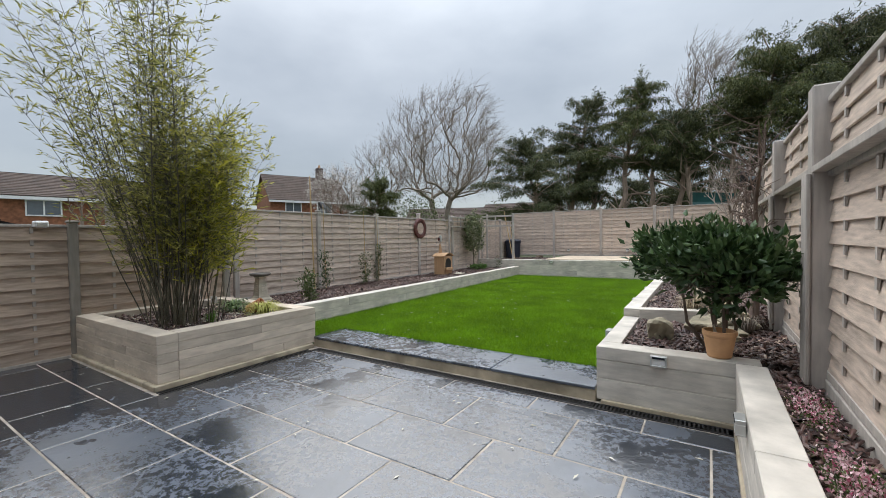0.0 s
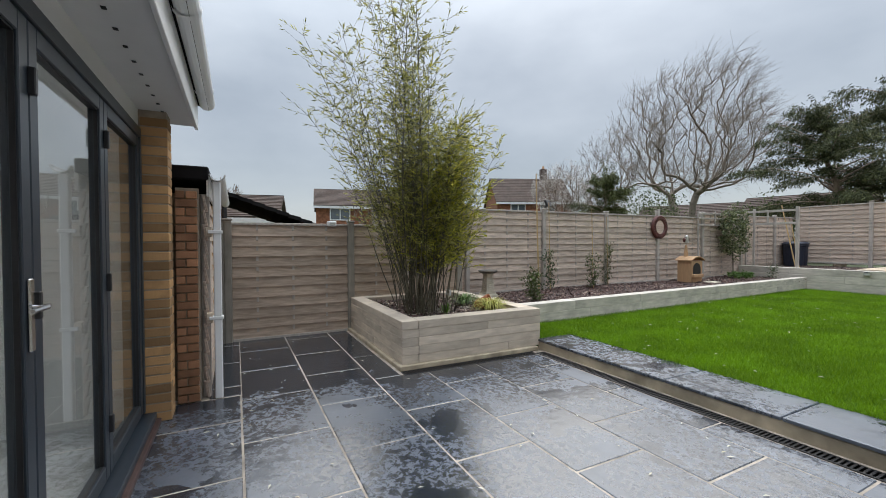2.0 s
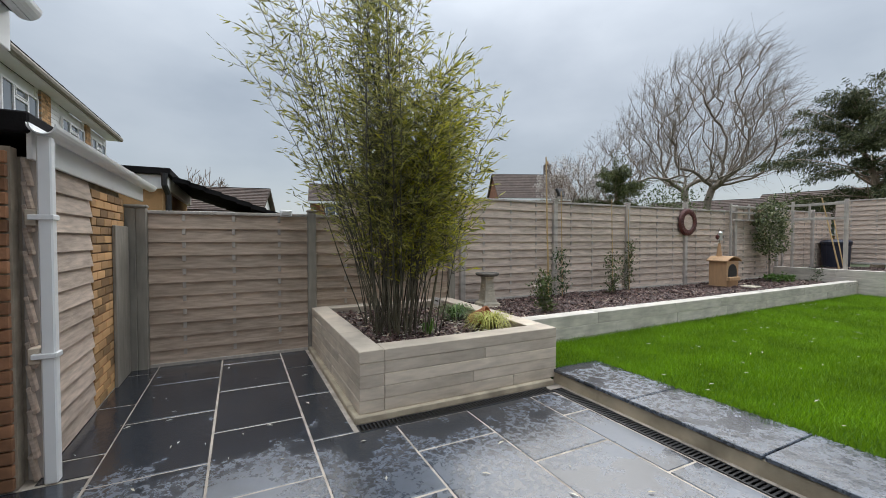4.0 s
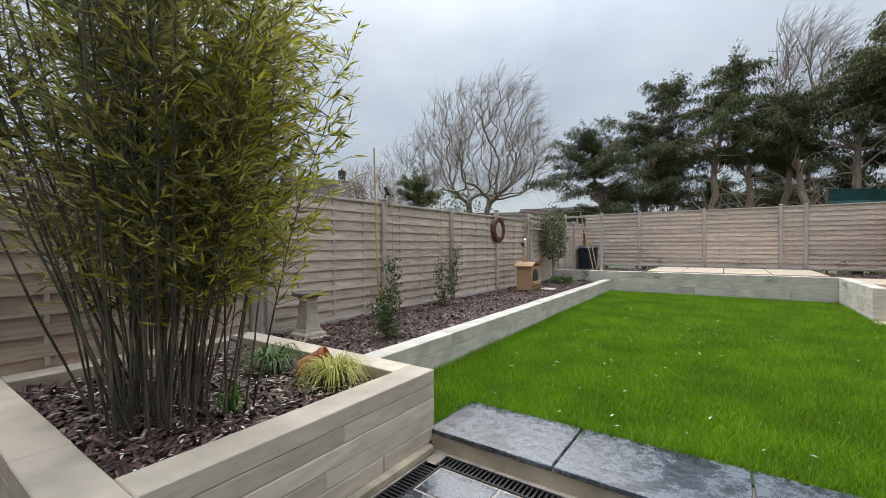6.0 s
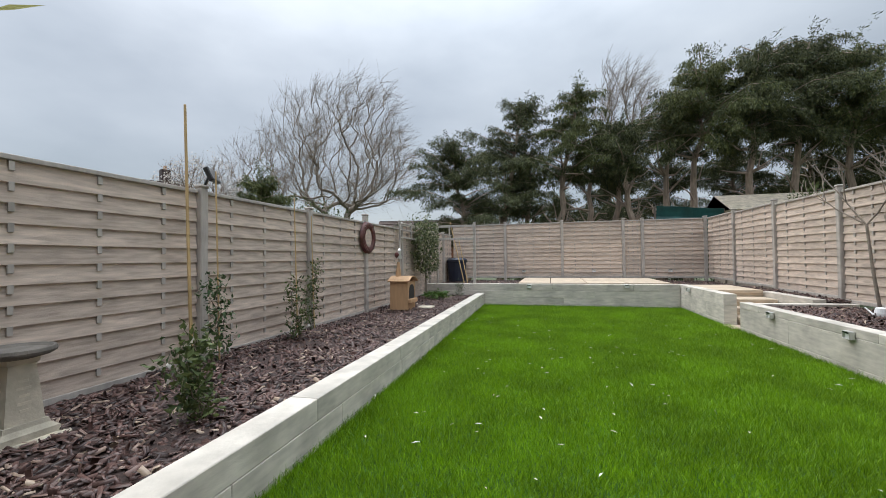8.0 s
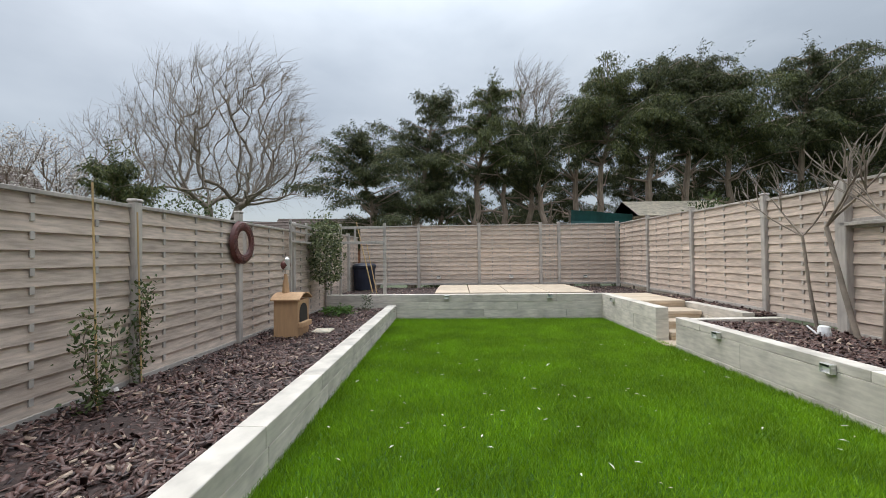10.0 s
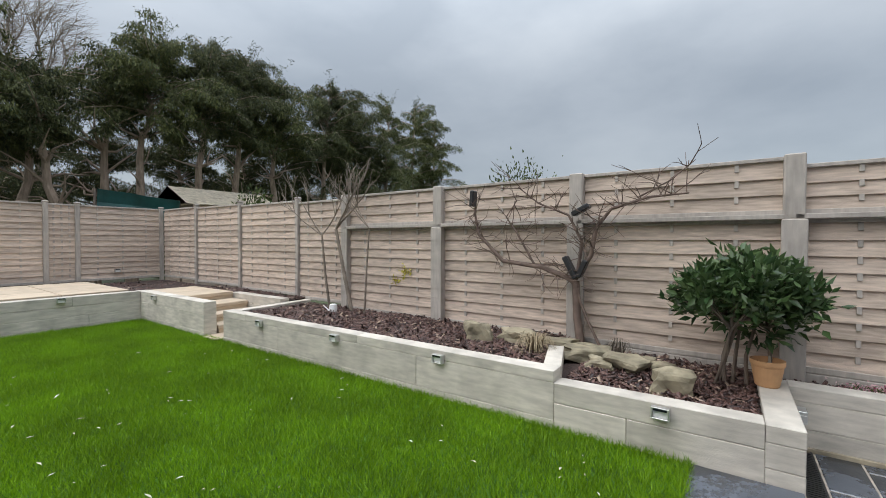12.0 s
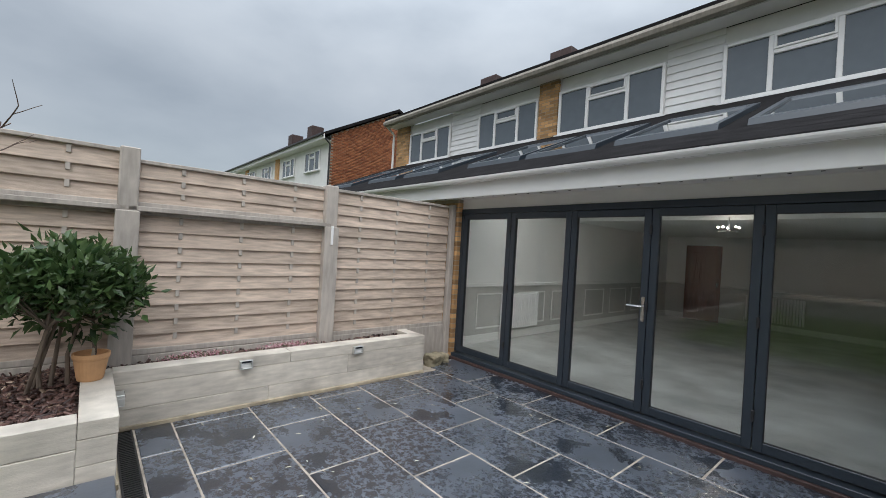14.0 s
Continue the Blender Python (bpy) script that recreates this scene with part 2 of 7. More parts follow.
M_CARD = material("tan_birdhouse_wood", (0.46, 0.28, 0.15), 0.7, var=0.1, scale=6, stretch=(4, 4, 0.6), bump=0.1)
M_RUST = material("red_brown_ceramic", (0.10, 0.028, 0.022), 0.45, var=0.3, scale=9, bump=0.2)
M_STICK = material("garden_cane", (0.50, 0.34, 0.16), 0.6, var=0.2, scale=6, stretch=(4, 4, 0.5), bump=0.1)
M_WHITEPAINT = material("white_render", (0.74, 0.74, 0.73), 0.7, var=0.05, scale=3, bump=0.05)
M_TARP = material("green_tarpaulin", (0.01, 0.075, 0.07), 0.5, var=0.3, scale=3, bump=0.3, bscale=6)
M_PANEL = material("solar_cell", (0.012, 0.014, 0.02), 0.2, var=0.1, bump=0)
M_SILVER = material("satin_silver", (0.62, 0.62, 0.60), 0.35, metal=0.8, var=0.05, bump=0)

# ---- building helpers ----
BASE = {}


def thing(name, x, y, z, label="", category="", group="", kind=""):
    """An empty at a thing's base, which parents its parts."""
    ob = new(name)
    ob.empty_display_size = 0.1
    ob.location = (x, y, z)
    BASE[ob] = Vector((x, y, z))
    return tagged(ob, label, category, group, kind)


def put(name, me, mat, parent, label=""):
    """Links a mesh, given in world coordinates moved to the parent's base, under a parent."""
    if not me.materials:
        me.materials.append(mat)
    ob = new(name, me)
    ob.parent = parent
    BASE[ob] = BASE[parent]
    return tagged(ob, label)


def part(name, bm, mat, parent, label="", smooth=False):
    me = bpy.data.meshes.new(name)
    bmesh.ops.translate(bm, verts=bm.verts, vec=-BASE[parent])
    if smooth:
        for f in bm.faces:
            f.smooth = True
    bm.to_mesh(me)
    bm.free()
    return put(name, me, mat, parent, label)


def solo(name, bm, mat, label="", category="", group="", kind="", smooth=False):
    me = bpy.data.meshes.new(name)
    if smooth:
        for f in bm.faces:
            f.smooth = True
    bm.to_mesh(me)
    bm.free()
    me.materials.append(mat)
    ob = new(name, me)
    BASE[ob] = Vector((0, 0, 0))
    return tagged(ob, label, category, group, kind)


def box(x0, y0, z0, x1, y1, z1, bevel=0.0, bm=None):
    own = bmesh.new()
    r = bmesh.ops.create_cube(own, size=1.0)
    bmesh.ops.scale(own, verts=r["verts"], vec=(abs(x1 - x0), abs(y1 - y0), abs(z1 - z0)))
    bmesh.ops.translate(own, verts=r["verts"], vec=((x0 + x1) / 2, (y0 + y1) / 2, (z0 + z1) / 2))
    if bevel:
        bmesh.ops.bevel(own, geom=list(own.edges), offset=bevel, segments=1, affect="EDGES")
    if bm is None:
        return own
    return join(bm, own)


def join(bm, own):
    me = bpy.data.meshes.new("tmp")
    own.to_mesh(me)
    own.free()
    bm.from_mesh(me)
    bpy.data.meshes.remove(me)
    return bm


def tube(points, radii, sides=6, bm=None):
    """A tapered tube along points."""
    bm = bm or bmesh.new()
    rings = []
    for i, p in enumerate(points):
        p = Vector(p)
        a = Vector(points[max(i - 1, 0)])
        c = Vector(points[min(i + 1, len(points) - 1)])
        d = (c - a).normalized() if (c - a).length > 1e-6 else Vector((0, 0, 1))
        u = d.cross(Vector((0.31, 0.95, 0.05)))
        if u.length < 1e-3:
            u = d.cross(Vector((1, 0, 0)))
        u.normalize()
        v = d.cross(u)
        rings.append([bm.verts.new(p + radii[i] * (math.cos(k * math.tau / sides) * u + math.sin(k * math.tau / sides) * v)) for k in range(sides)])
    for a, c in zip(rings, rings[1:]):
        for k in range(sides):
            bm.faces.new((a[k], a[(k + 1) % sides], c[(k + 1) % sides], c[k]))
    bm.faces.new(rings[0][::-1])
    bm.faces.new(rings[-1])
    return bm


def lathe(profile, x, y, sides=24, bm=None, square=0.0):
    """A turned shape from (radius, z) pairs."""
    bm = bm or bmesh.new()
    rings = []
    for r, z in profile:
        ring = []
        for k in range(sides):
            a = k * math.tau / sides + (math.pi / 4 if sides == 4 else 0)
            ring.append(bm.verts.new((x + r * math.cos(a), y + r * math.sin(a), z)))
        rings.append(ring)
    for a, c in zip(rings, rings[1:]):
        for k in range(sides):
            bm.faces.new((a[k], a[(k + 1) % sides], c[(k + 1) % sides], c[k]))
    bm.faces.new(rings[0][::-1])
    bm.faces.new(rings[-1])
    return bm


def raw(name, verts, faces, mat, parent=None, smooth=False):
    """A mesh from numpy arrays; faces all of one size."""
    me = bpy.data.meshes.new(name)
    k = faces.shape[1]
    v = np.asarray(verts, np.float32)
    if parent is not None:
        v = v - np.array(BASE[parent], np.float32)
    me.vertices.add(len(v))
    me.vertices.foreach_set("co", v.ravel())
    me.loops.add(faces.size)
    me.loops.foreach_set("vertex_index", faces.astype(np.int32).ravel())
    me.polygons.add(len(faces))
    me.polygons.foreach_set("loop_start", np.arange(0, faces.size, k, dtype=np.int32))
    if smooth:
        me.polygons.foreach_set("use_smooth", np.ones(len(faces), bool))
    me.update(calc_edges=True)
    me.materials.append(mat)
    if parent is not None:
        return put(name, me, mat, parent)
    ob = new(name, me)
    BASE[ob] = Vector((0, 0, 0))
    return ob


CACHE = {}


def block(dx, dy, dz, bevel, mat):
    """A shared chamfered block mesh, centred."""
    key = (round(dx, 3), round(dy, 3), round(dz, 3), bevel, mat.name)
    if key not in CACHE:
        bm = box(-dx / 2, -dy / 2, -dz / 2, dx / 2, dy / 2, dz / 2, bevel)
        me = bpy.data.meshes.new("block")
        bm.to_mesh(me)
        bm.free()
        me.materials.append(mat)
        CACHE[key] = me
    return CACHE[key]


def piece(name, parent, me, x, y, z, rx=0.0, ry=0.0, rz=0.0, label=""):
    ob = new(name, me)
    ob.parent = parent
    ob.matrix_basis = pose(x - BASE[parent].x, y - BASE[parent].y, z - BASE[parent].z, rx, ry, rz)
    BASE[ob] = Vector((x, y, z))
    return tagged(ob, label)


rng = np.random.default_rng(7)
LAWN_Z = 0.125

# ---- ground, patio base, beds: the setting ----
bm = bmesh.new()
bmesh.ops.create_grid(bm, x_segments=2, y_segments=2, size=900)
bmesh.ops.translate(bm, verts=bm.verts, vec=(0, 0, -0.14))
M_FIELD = material("rough_ground", (0.07, 0.085, 0.04), 0.95, var=0.4, scale=0.5, bump=0.2)
solo("ground", bm, M_FIELD, "rough grassy ground stretching past the gardens", "ground", kind="structure")

patio = solo("patio", box(-6.72, -0.55, -0.12, 0.95, 4.2, -0.004), M_GROUT, "patio of blue-grey riven slate slabs with pale mortar joints", "patio", kind="structure")
lawn_base = solo("lawn_soil", box(-5.5, 4.6, -0.1, -0.4, 14.0, LAWN_Z - 0.01), M_LAWN, "dark soil under the green lawn", "ground", kind="structure")
solo("lawn_soil_strip", box(-5.45, 4.25, -0.1, -4.43, 4.6, LAWN_Z - 0.01), M_LAWN, "dark soil under the lawn beside the bed", "ground", kind="structure")

# ---- fences ----


def batten_mesh(height, rows, pitch):
    """A vertical strip that weaves in front of and behind the boards: one connected band."""
    bm = bmesh.new()
    prof = []
    for k in range(rows):
        z = 0.05 + pitch * k
        prof += [(0.008, z), (0.008, z + pitch * 0.5), (-0.021, z + pitch * 0.54), (-0.021, z + pitch * 0.98)]
    prof.append((0.008, height - 0.03))
    rings = [[bm.verts.new((sx * 0.016, y + dy, z)) for sx, dy in ((-1, 0), (1, 0), (1, 0.012), (-1, 0.012))] for y, z in prof]
    for a, c in zip(rings, rings[1:]):
        for k in range(4):
            bm.faces.new((a[k], a[(k + 1) % 4], c[(k + 1) % 4], c[k]))
    bm.faces.new(rings[0][::-1])
    bm.faces.new(rings[-1])
    me = bpy.data.meshes.new("batten")
    bm.to_mesh(me)
    bm.free()
    me.materials.append(M_POST)
    return me


def lapped_panel(owner, length, height, rows, mat):
    """A lapped panel under a fence, facing -y: rails, with boards and battens as pieces."""
    bm = box(-length / 2, -0.03, height - 0.035, length / 2, 0.035, height, 0.004)
    box(-length / 2, -0.025, 0.0, length / 2, 0.03, 0.055, 0.004, bm)
    for x in (-length / 2, length / 2 - 0.03):
        box(x, 0.005, 0.05, x + 0.03, 0.035, height - 0.03, 0, bm)
    me = bpy.data.meshes.new("panel_frame")
    bm.to_mesh(me)
    bm.free()
    me.materials.append(M_POST)
    p = new("fence_panel", me)
    p.parent = owner
    BASE[p] = Vector((0, 0, 0))
    pitch = (height - 0.09) / rows
    bd = block(length, 0.016, pitch + 0.022, 0.003, mat)
    for k in range(rows):
        piece("board", p, bd, 0, 0.0, 0.05 + pitch * (k + 0.5), rx=-9.5)
    bt = batten_mesh(height, rows, pitch)
    for u in (0.2, 0.5, 0.8):
        piece("batten", p, bt, (u - 0.5) * length, 0, 0)
    return p


PROTO = {}


def fence_panel(owner, x0, y0, x1, y1, zb, zt, rows, facing, mat=None):
    mat = mat or M_BOARD
    ln = math.hypot(x1 - x0, y1 - y0)
    key = (round(ln, 2), round(zt - zb, 2), rows, mat.name)
    base = BASE[owner]
    m = pose((x0 + x1) / 2 - base.x, (y0 + y1) / 2 - base.y, zb - base.z, 0, 0, facing + random.uniform(-0.25, 0.25))
    if key in PROTO:
        ob = copy_thing(PROTO[key], m)
        ob.parent = owner
    else:
        ob = lapped_panel(owner, ln, zt - zb, rows, mat)
        ob.matrix_basis = m
        PROTO[key] = ob
    return ob


def fence_post(owner, x, y, zb, zt, w=0.09, mat=None, cap=True, d=None):
    d = d or w
    b = box(x - w / 2, y - d / 2, zb, x + w / 2, y + d / 2, zt, 0.01)
    p = part("post", b, mat or M_POST, owner)
    if cap:
        part("cap", box(x - w / 2 - 0.008, y - d / 2 - 0.008, zt, x + w / 2 + 0.008, y + d / 2 + 0.008, zt + 0.035, 0.012), mat or M_POST, p)
    return p


# beside the patio, up to the bamboo bed
XA, XL, XR, YB = -6.70, -7.08, 0.84, 17.15
fence_a = thing("patio_fence", XA, 0.4, 0, "weathered brown lapped timber fence beside the slate patio", "fence")
for a, c in ((0.54, 2.18), (2.28, 4.15)):
    fence_panel(fence_a, XA, a, XA, c, -0.02, 1.70, 11, 90, M_BOARDBR)
for y in (0.395, 0.49, 2.23, 4.2):
    fence_post(fence_a, XA + 0.02, y, -0.05, 1.72, 0.1, M_POSTD)
# along the mulched bed
fence_l = thing("side_fence", XL, 4.6, 0.2, "weathered beige lapped timber fence behind the mulched bed", "fence")
LP = [2.75, 4.6, 6.5, 8.38, 10.22, 12.1, 13.98, 15.87]
for a, c in zip(LP, LP[1:] + [17.1]):
    za = 2.06 if a < 11 else 2.16
    fence_panel(fence_l, XL, a + 0.05, XL, c - 0.05, 0.36, za, 12, 90)
for y in LP:
    fence_post(fence_l, XL + 0.02, y, 0.2, 2.08 if y < 10 else 2.17, 0.09)
# along the back
fence_b = thing("end_fence", -3, YB, 0.5, "weathered beige lapped timber fence at the garden's end", "fence")
BX = [-7.06, -5.21, -3.36, -1.5, -0.95, 0.82]
for a, c in zip(BX, BX[1:]):
    fence_panel(fence_b, a + 0.045, YB, c - 0.045, YB, 0.68, 2.50, 13, 0)
for x in BX[1:-1] + [0.79]:
    fence_post(fence_b, x, YB - 0.02, 0.5, 2.52, 0.09)
# along the neighbour: low panels to the steps, then taller with a rail
fence_r = thing("neighbour_fence", XR, 8, 0.3, "tall beige lapped timber fence with rail and broad posts", "fence")
RP = [17.1, 15.18, 13.2, 11.19, 9.84]
RZ = [2.49, 2.46, 2.42, 2.38]
for a, c, zt in zip(RP, RP[1:], RZ):
    fence_panel(fence_r, XR, c + 0.05, XR, a - 0.05, zt - 1.8, zt, 13, -90)
for y, zt in zip(RP[1:-1], RZ):
    fence_post(fence_r, XR - 0.02, y, 0.4, zt + 0.02, 0.09)
RT = [9.84, 7.91, 5.97, 4.07, 2.10, 0.07]
for i, (a, c) in enumerate(zip(RT, RT[1:])):
    top = 2.42 if i < 3 else 2.34
    if i < 4:
        fence_panel(fence_r, XR, c + 0.06, XR, a - 0.06, 0.51, 1.86, 9, -90)
        fence_panel(fence_r, XR, c + 0.06, XR, a - 0.06, 1.89, top, 3, -90)
        part("rail", box(XR - 0.105, c + 0.0, 1.858, XR - 0.03, a - 0.003, 1.902, 0.004), M_POST, fence_r, "horizontal grey timber rail")
    else:
        fence_panel(fence_r, XR, c + 0.06, XR, a - 0.06, 0.50, top, 13, -90)
for i, y in enumerate(RT):
    w = 0.15 if i < 5 else 0.09
    fence_post(fence_r, XR - 0.03, y, 0.3 if i < 5 else -0.02, 2.43 if i < 4 else 2.36, w, cap=False, d=w)
    if 0 < i < 5:
        part("post_facing", box(XR - 0.135, y - 0.09, 0.45, XR - 0.108, y + 0.09, 1.855, 0.006), M_POST, fence_r, "board nailed over the post")
for a, c in zip(RT, RT[1:]):
    part("gravel_board", box(XR - 0.03, c + 0.05, -0.02, XR + 0.02, a - 0.05, 0.505, 0.006), M_POST, fence_r, "grey board closing the foot of the fence")
part("bracket", box(XR - 0.15, 2.085, 1.64, XR - 0.12, 2.115, 1.87, 0.006), M_UPVC, fence_r, "white plastic bracket on a post")

# ---- raised beds of timber sleepers ----


def sleeper_wall(owner, x0, y0, x1, y1, zb, zt, courses, mat, thick=0.2, lengths=(1.1, 1.7), seed=1, side=1):
    """Courses of sleepers along a line; the face lies on the line, the thickness on its left (side 1) or right (-1)."""
    rnd = random.Random(seed)
    ln = math.hypot(x1 - x0, y1 - y0)
    ux, uy = (x1 - x0) / ln, (y1 - y0) / ln
    nx, ny = -uy * side, ux * side
    rz = math.degrees(math.atan2(uy, ux))
    zs = [zb]
    for c in courses:
        zs.append(zs[-1] + c * (zt - zb) / sum(courses))
    for k, (a, c) in enumerate(zip(zs, zs[1:])):
        s = 0.0
        first = True
        while s < ln - 1e-6:
            d = rnd.uniform(*lengths) * (0.55 if first and k % 2 else 1)
            first = False
            if ln - s - d < 0.5:
                d = ln - s
            d = round(d, 2) if s + d < ln - 1e-6 else ln - s
            mid, w = s + d / 2, rnd.uniform(-0.002, 0.002)
            cx, cy = x0 + ux * mid + nx * (thick / 2 + w), y0 + uy * mid + ny * (thick / 2 + w)
            piece("sleeper", owner, block(d - 0.003, thick, c - a - 0.002, 0.005, mat), cx, cy, (a + c) / 2, rz=rz)
            s += d


bed = thing("bamboo_bed", -5.5, 3.2, 0, "square raised bed of beige timber sleepers holding bamboo", "raised bed")
S5 = (1, 1, 1, 1, 1)
sleeper_wall(bed, -4.39, 2.42, -4.40, 4.17, 0.05, 0.535, S5, M_SLEEPER, seed=3)
sleeper_wall(bed, -6.68, 2.22, -4.39, 2.22, 0.05, 0.535, S5, M_SLEEPER, seed=4)
sleeper_wall(bed, -6.68, 4.17, -4.60, 4.17, 0.05, 0.535, S5, M_SLEEPER, seed=5, side=-1)
sleeper_wall(bed, -6.48, 2.42, -6.48, 3.97, 0.05, 0.535, S5, M_SLEEPER, seed=6)
part("mortar_foot", box(-4.62, 2.175, -0.005, -4.35, 4.1, 0.05, 0.008), M_CONC, bed, "rough mortar fillet under the sleepers")
part("mortar_foot", box(-6.7, 2.175, -0.005, -4.62, 2.3, 0.05, 0.008), M_CONC, bed)
part("soil", box(-6.48, 2.42, 0.1, -4.6, 3.97, 0.43), M_SOIL, bed, "dark bark-covered soil")

lbed = thing("side_bed", -6.3, 9, 0, "long raised bed edged with grey-beige sleepers along the lawn", "raised bed")
sleeper_wall(lbed, -5.14, 4.172, -5.41, 13.86, 0.0, 0.445, (1, 1, 1), M_SLEEPER_PALE, seed=8)
part("soil", box(-7.05, 4.172, 0.0, -5.45, 13.86, 0.37), M_SOIL, lbed, "dark bark-covered soil")

ter = thing("end_terrace", -3, 15.5, 0, "raised terrace at the garden's end behind a pale sleeper wall", "raised bed")
sleeper_wall(ter, -7.05, 13.86, -0.80, 13.86, 0.0, 0.68, (1, 1, 1, 1), M_SLEEPER_PALE, seed=9, lengths=(1.8, 2.6))
sleeper_wall(ter, -0.80, 11.36, -0.80, 14.06, 0.0, 0.68, (1.2, 1.6, 1.2), M_SLEEPER_PALE, seed=10, side=-1)
part("soil", box(-7.05, 14.06, 0.0, 0.82, 17.1, 0.60), M_SOIL, ter, "dark bark-covered soil")

rbed = thing("side_border", 0, 8, 0, "raised border edged with smooth pale sleepers along the lawn", "raised bed")
sleeper_wall(rbed, -0.69, 5.70, -0.755, 10.85, 0.0, 0.595, (1, 1.6, 0.5), M_SLEEPER_PALE, seed=11, side=-1, lengths=(2.2, 3.0), thick=0.17)
sleeper_wall(rbed, -0.52, 5.70, 0.16, 5.90, 0.3, 0.595, (1, 1), M_SLEEPER_PALE, seed=12, thick=0.15)
sleeper_wall(rbed, -0.58, 10.85, 0.80, 10.95, 0.0, 0.585, (1, 1), M_SLEEPER_PALE, seed=13, side=-1, thick=0.15)
part("soil", box(-0.53, 5.9, 0.0, 0.80, 10.75, 0.51), M_SOIL, rbed, "dark bark-covered soil")

pbed = thing("corner_planter", 0, 4.6, 0, "low raised planter of pale sleepers at the patio's corner", "raised bed")
sleeper_wall(pbed, -0.66, 4.13, 0.5, 4.13, 0.03, 0.50, (1.5, 1.3, 0.9), M_SLEEPER_PALE, seed=14, thick=0.2, lengths=(1.2, 1.6))
sleeper_wall(pbed, -0.66, 4.33, -0.69, 5.70, 0.0, 0.50, (0.6, 1.2, 0.9), M_SLEEPER_PALE, seed=15, side=-1, thick=0.17, lengths=(1.2, 1.6))
part("mortar_foot", box(-0.62, 4.11, -0.005, 0.34, 4.3, 0.035, 0.006), M_CONC, pbed, "stained mortar fillet")
part("soil", box(-0.5, 4.32, 0.0, 0.80, 5.86, 0.44), M_SOIL, pbed, "dark bark-covered soil")

wbed = thing("patio_wall_bed", 0.5, 2.4, 0, "narrow raised bed behind a pale sleeper wall along the patio", "raised bed")
sleeper_wall(wbed, 0.35, 0.85, 0.34, 4.13, 0.03, 0.50, (1, 1.5, 0.8), M_SLEEPER_PALE, seed=16, side=-1, thick=0.19, lengths=(1.8, 2.4))
sleeper_wall(wbed, 0.54, 0.85, 0.81, 0.85, 0.03, 0.50, (1, 1.5, 0.8), M_SLEEPER_PALE, seed=17, thick=0.15)
part("soil", box(0.52, 1.0, 0.0, 0.80, 4.32, 0.41), M_SOIL, wbed, "dark bark-covered soil")
part("mortar_foot", box(0.325, 0.85, -0.005, 0.5, 4.1, 0.035, 0.006), M_CONC, wbed)

# ---- the step to the lawn, drains ----
step = thing("lawn_step", -2.6, 4.4, 0, "low step with riven slate treads and a stained concrete riser", "step")
part("riser", box(-4.42, 4.15, -0.05, -0.67, 4.7, 0.098, 0.006), M_CONC, step, "ochre-stained concrete riser")
xs = [-4.43, -3.55, -2.62, -1.7, -0.67]
for a, c in zip(xs, xs[1:]):
    piece("slate_tread", step, block(round(c - a - 0.012, 2), 0.60, 0.03, 0.005, M_SLATE), (a + c) / 2, 4.44, 0.115)


def drain(name_x0, y0, x1, y1):
    d = thing("drain_channel", (name_x0 + x1) / 2, (y0 + y1) / 2, 0, "black slotted drainage channel set in the patio", "drain", "drain channels")
    part("trough", box(name_x0, y0, -0.03, x1, y1, -0.004), M_RUBBER, d)
    g = bmesh.new()
    along_x = abs(x1 - name_x0) > abs(y1 - y0)
    n = int((abs(x1 - name_x0) if along_x else abs(y1 - y0)) / 0.03)
    for k in range(n):
        if along_x:
            q = name_x0 + 0.03 * k
            box(q, y0 + 0.012, -0.004, q + 0.014, y1 - 0.012, 0.004, 0, g)
        else:
            q = y0 + 0.03 * k
            box(name_x0 + 0.012, q, -0.004, x1 - 0.012, q + 0.014, 0.004, 0, g)
    if along_x:
        box(name_x0, y0, -0.004, x1, y0 + 0.012, 0.005, 0, g)
        box(name_x0, y1 - 0.012, -0.004, x1, y1, 0.005, 0, g)
    else:
        box(name_x0, y0, -0.004, name_x0 + 0.012, y1, 0.005, 0, g)
        box(x1 - 0.012, y0, -0.004, x1, y1, 0.005, 0, g)
    part("grating", g, M_BLACK, d)
    return d


drain(-4.25, 3.98, 0.33, 4.1)
drain(-4.33, 2.18, -4.21, 3.98)

# ---- pale stone terrace slabs and steps at the far end ----
deck = thing("stone_terrace", -2.6, 15.6, 0.56, "terrace of pale buff sandstone slabs", "paving")
for i, (a, c) in enumerate(((-4.55, -3.75), (-3.73, -2.85), (-2.83, -1.9), (-1.88, -0.9))):
    for y0, y1 in ((14.15, 15.0), (15.02, 15.9), (15.92, 16.75)):
        piece("slab", deck, block(round(c - a, 2), round(y1 - y0, 2), 0.11, 0.006, M_PALESTONE), (a + c) / 2, (y0 + y1) / 2, 0.645)
stp = thing("stone_steps", -0.1, 11.6, 0.1, "pale buff stone steps climbing from the lawn to the terrace", "steps")
for x0, y0, x1, y1, z in ((-0.82, 10.97, 0.28, 11.36, 0.15), (-0.58, 11.34, 0.28, 11.68, 0.28), (-0.58, 11.65, 0.28, 12.0, 0.41), (-0.58, 11.97, 0.28, 12.5, 0.54)):
    piece("tread", stp, block(round(x1 - x0, 2), round(y1 - y0, 2), 0.07, 0.01, M_PALESTONE), (x0 + x1) / 2, (y0 + y1) / 2, z - 0.035)
    part("riser", box(x0 + 0.02, y0 + 0.02, 0.0, x1 - 0.02, y1 - 0.02, z - 0.07), M_PALESTONE, stp)
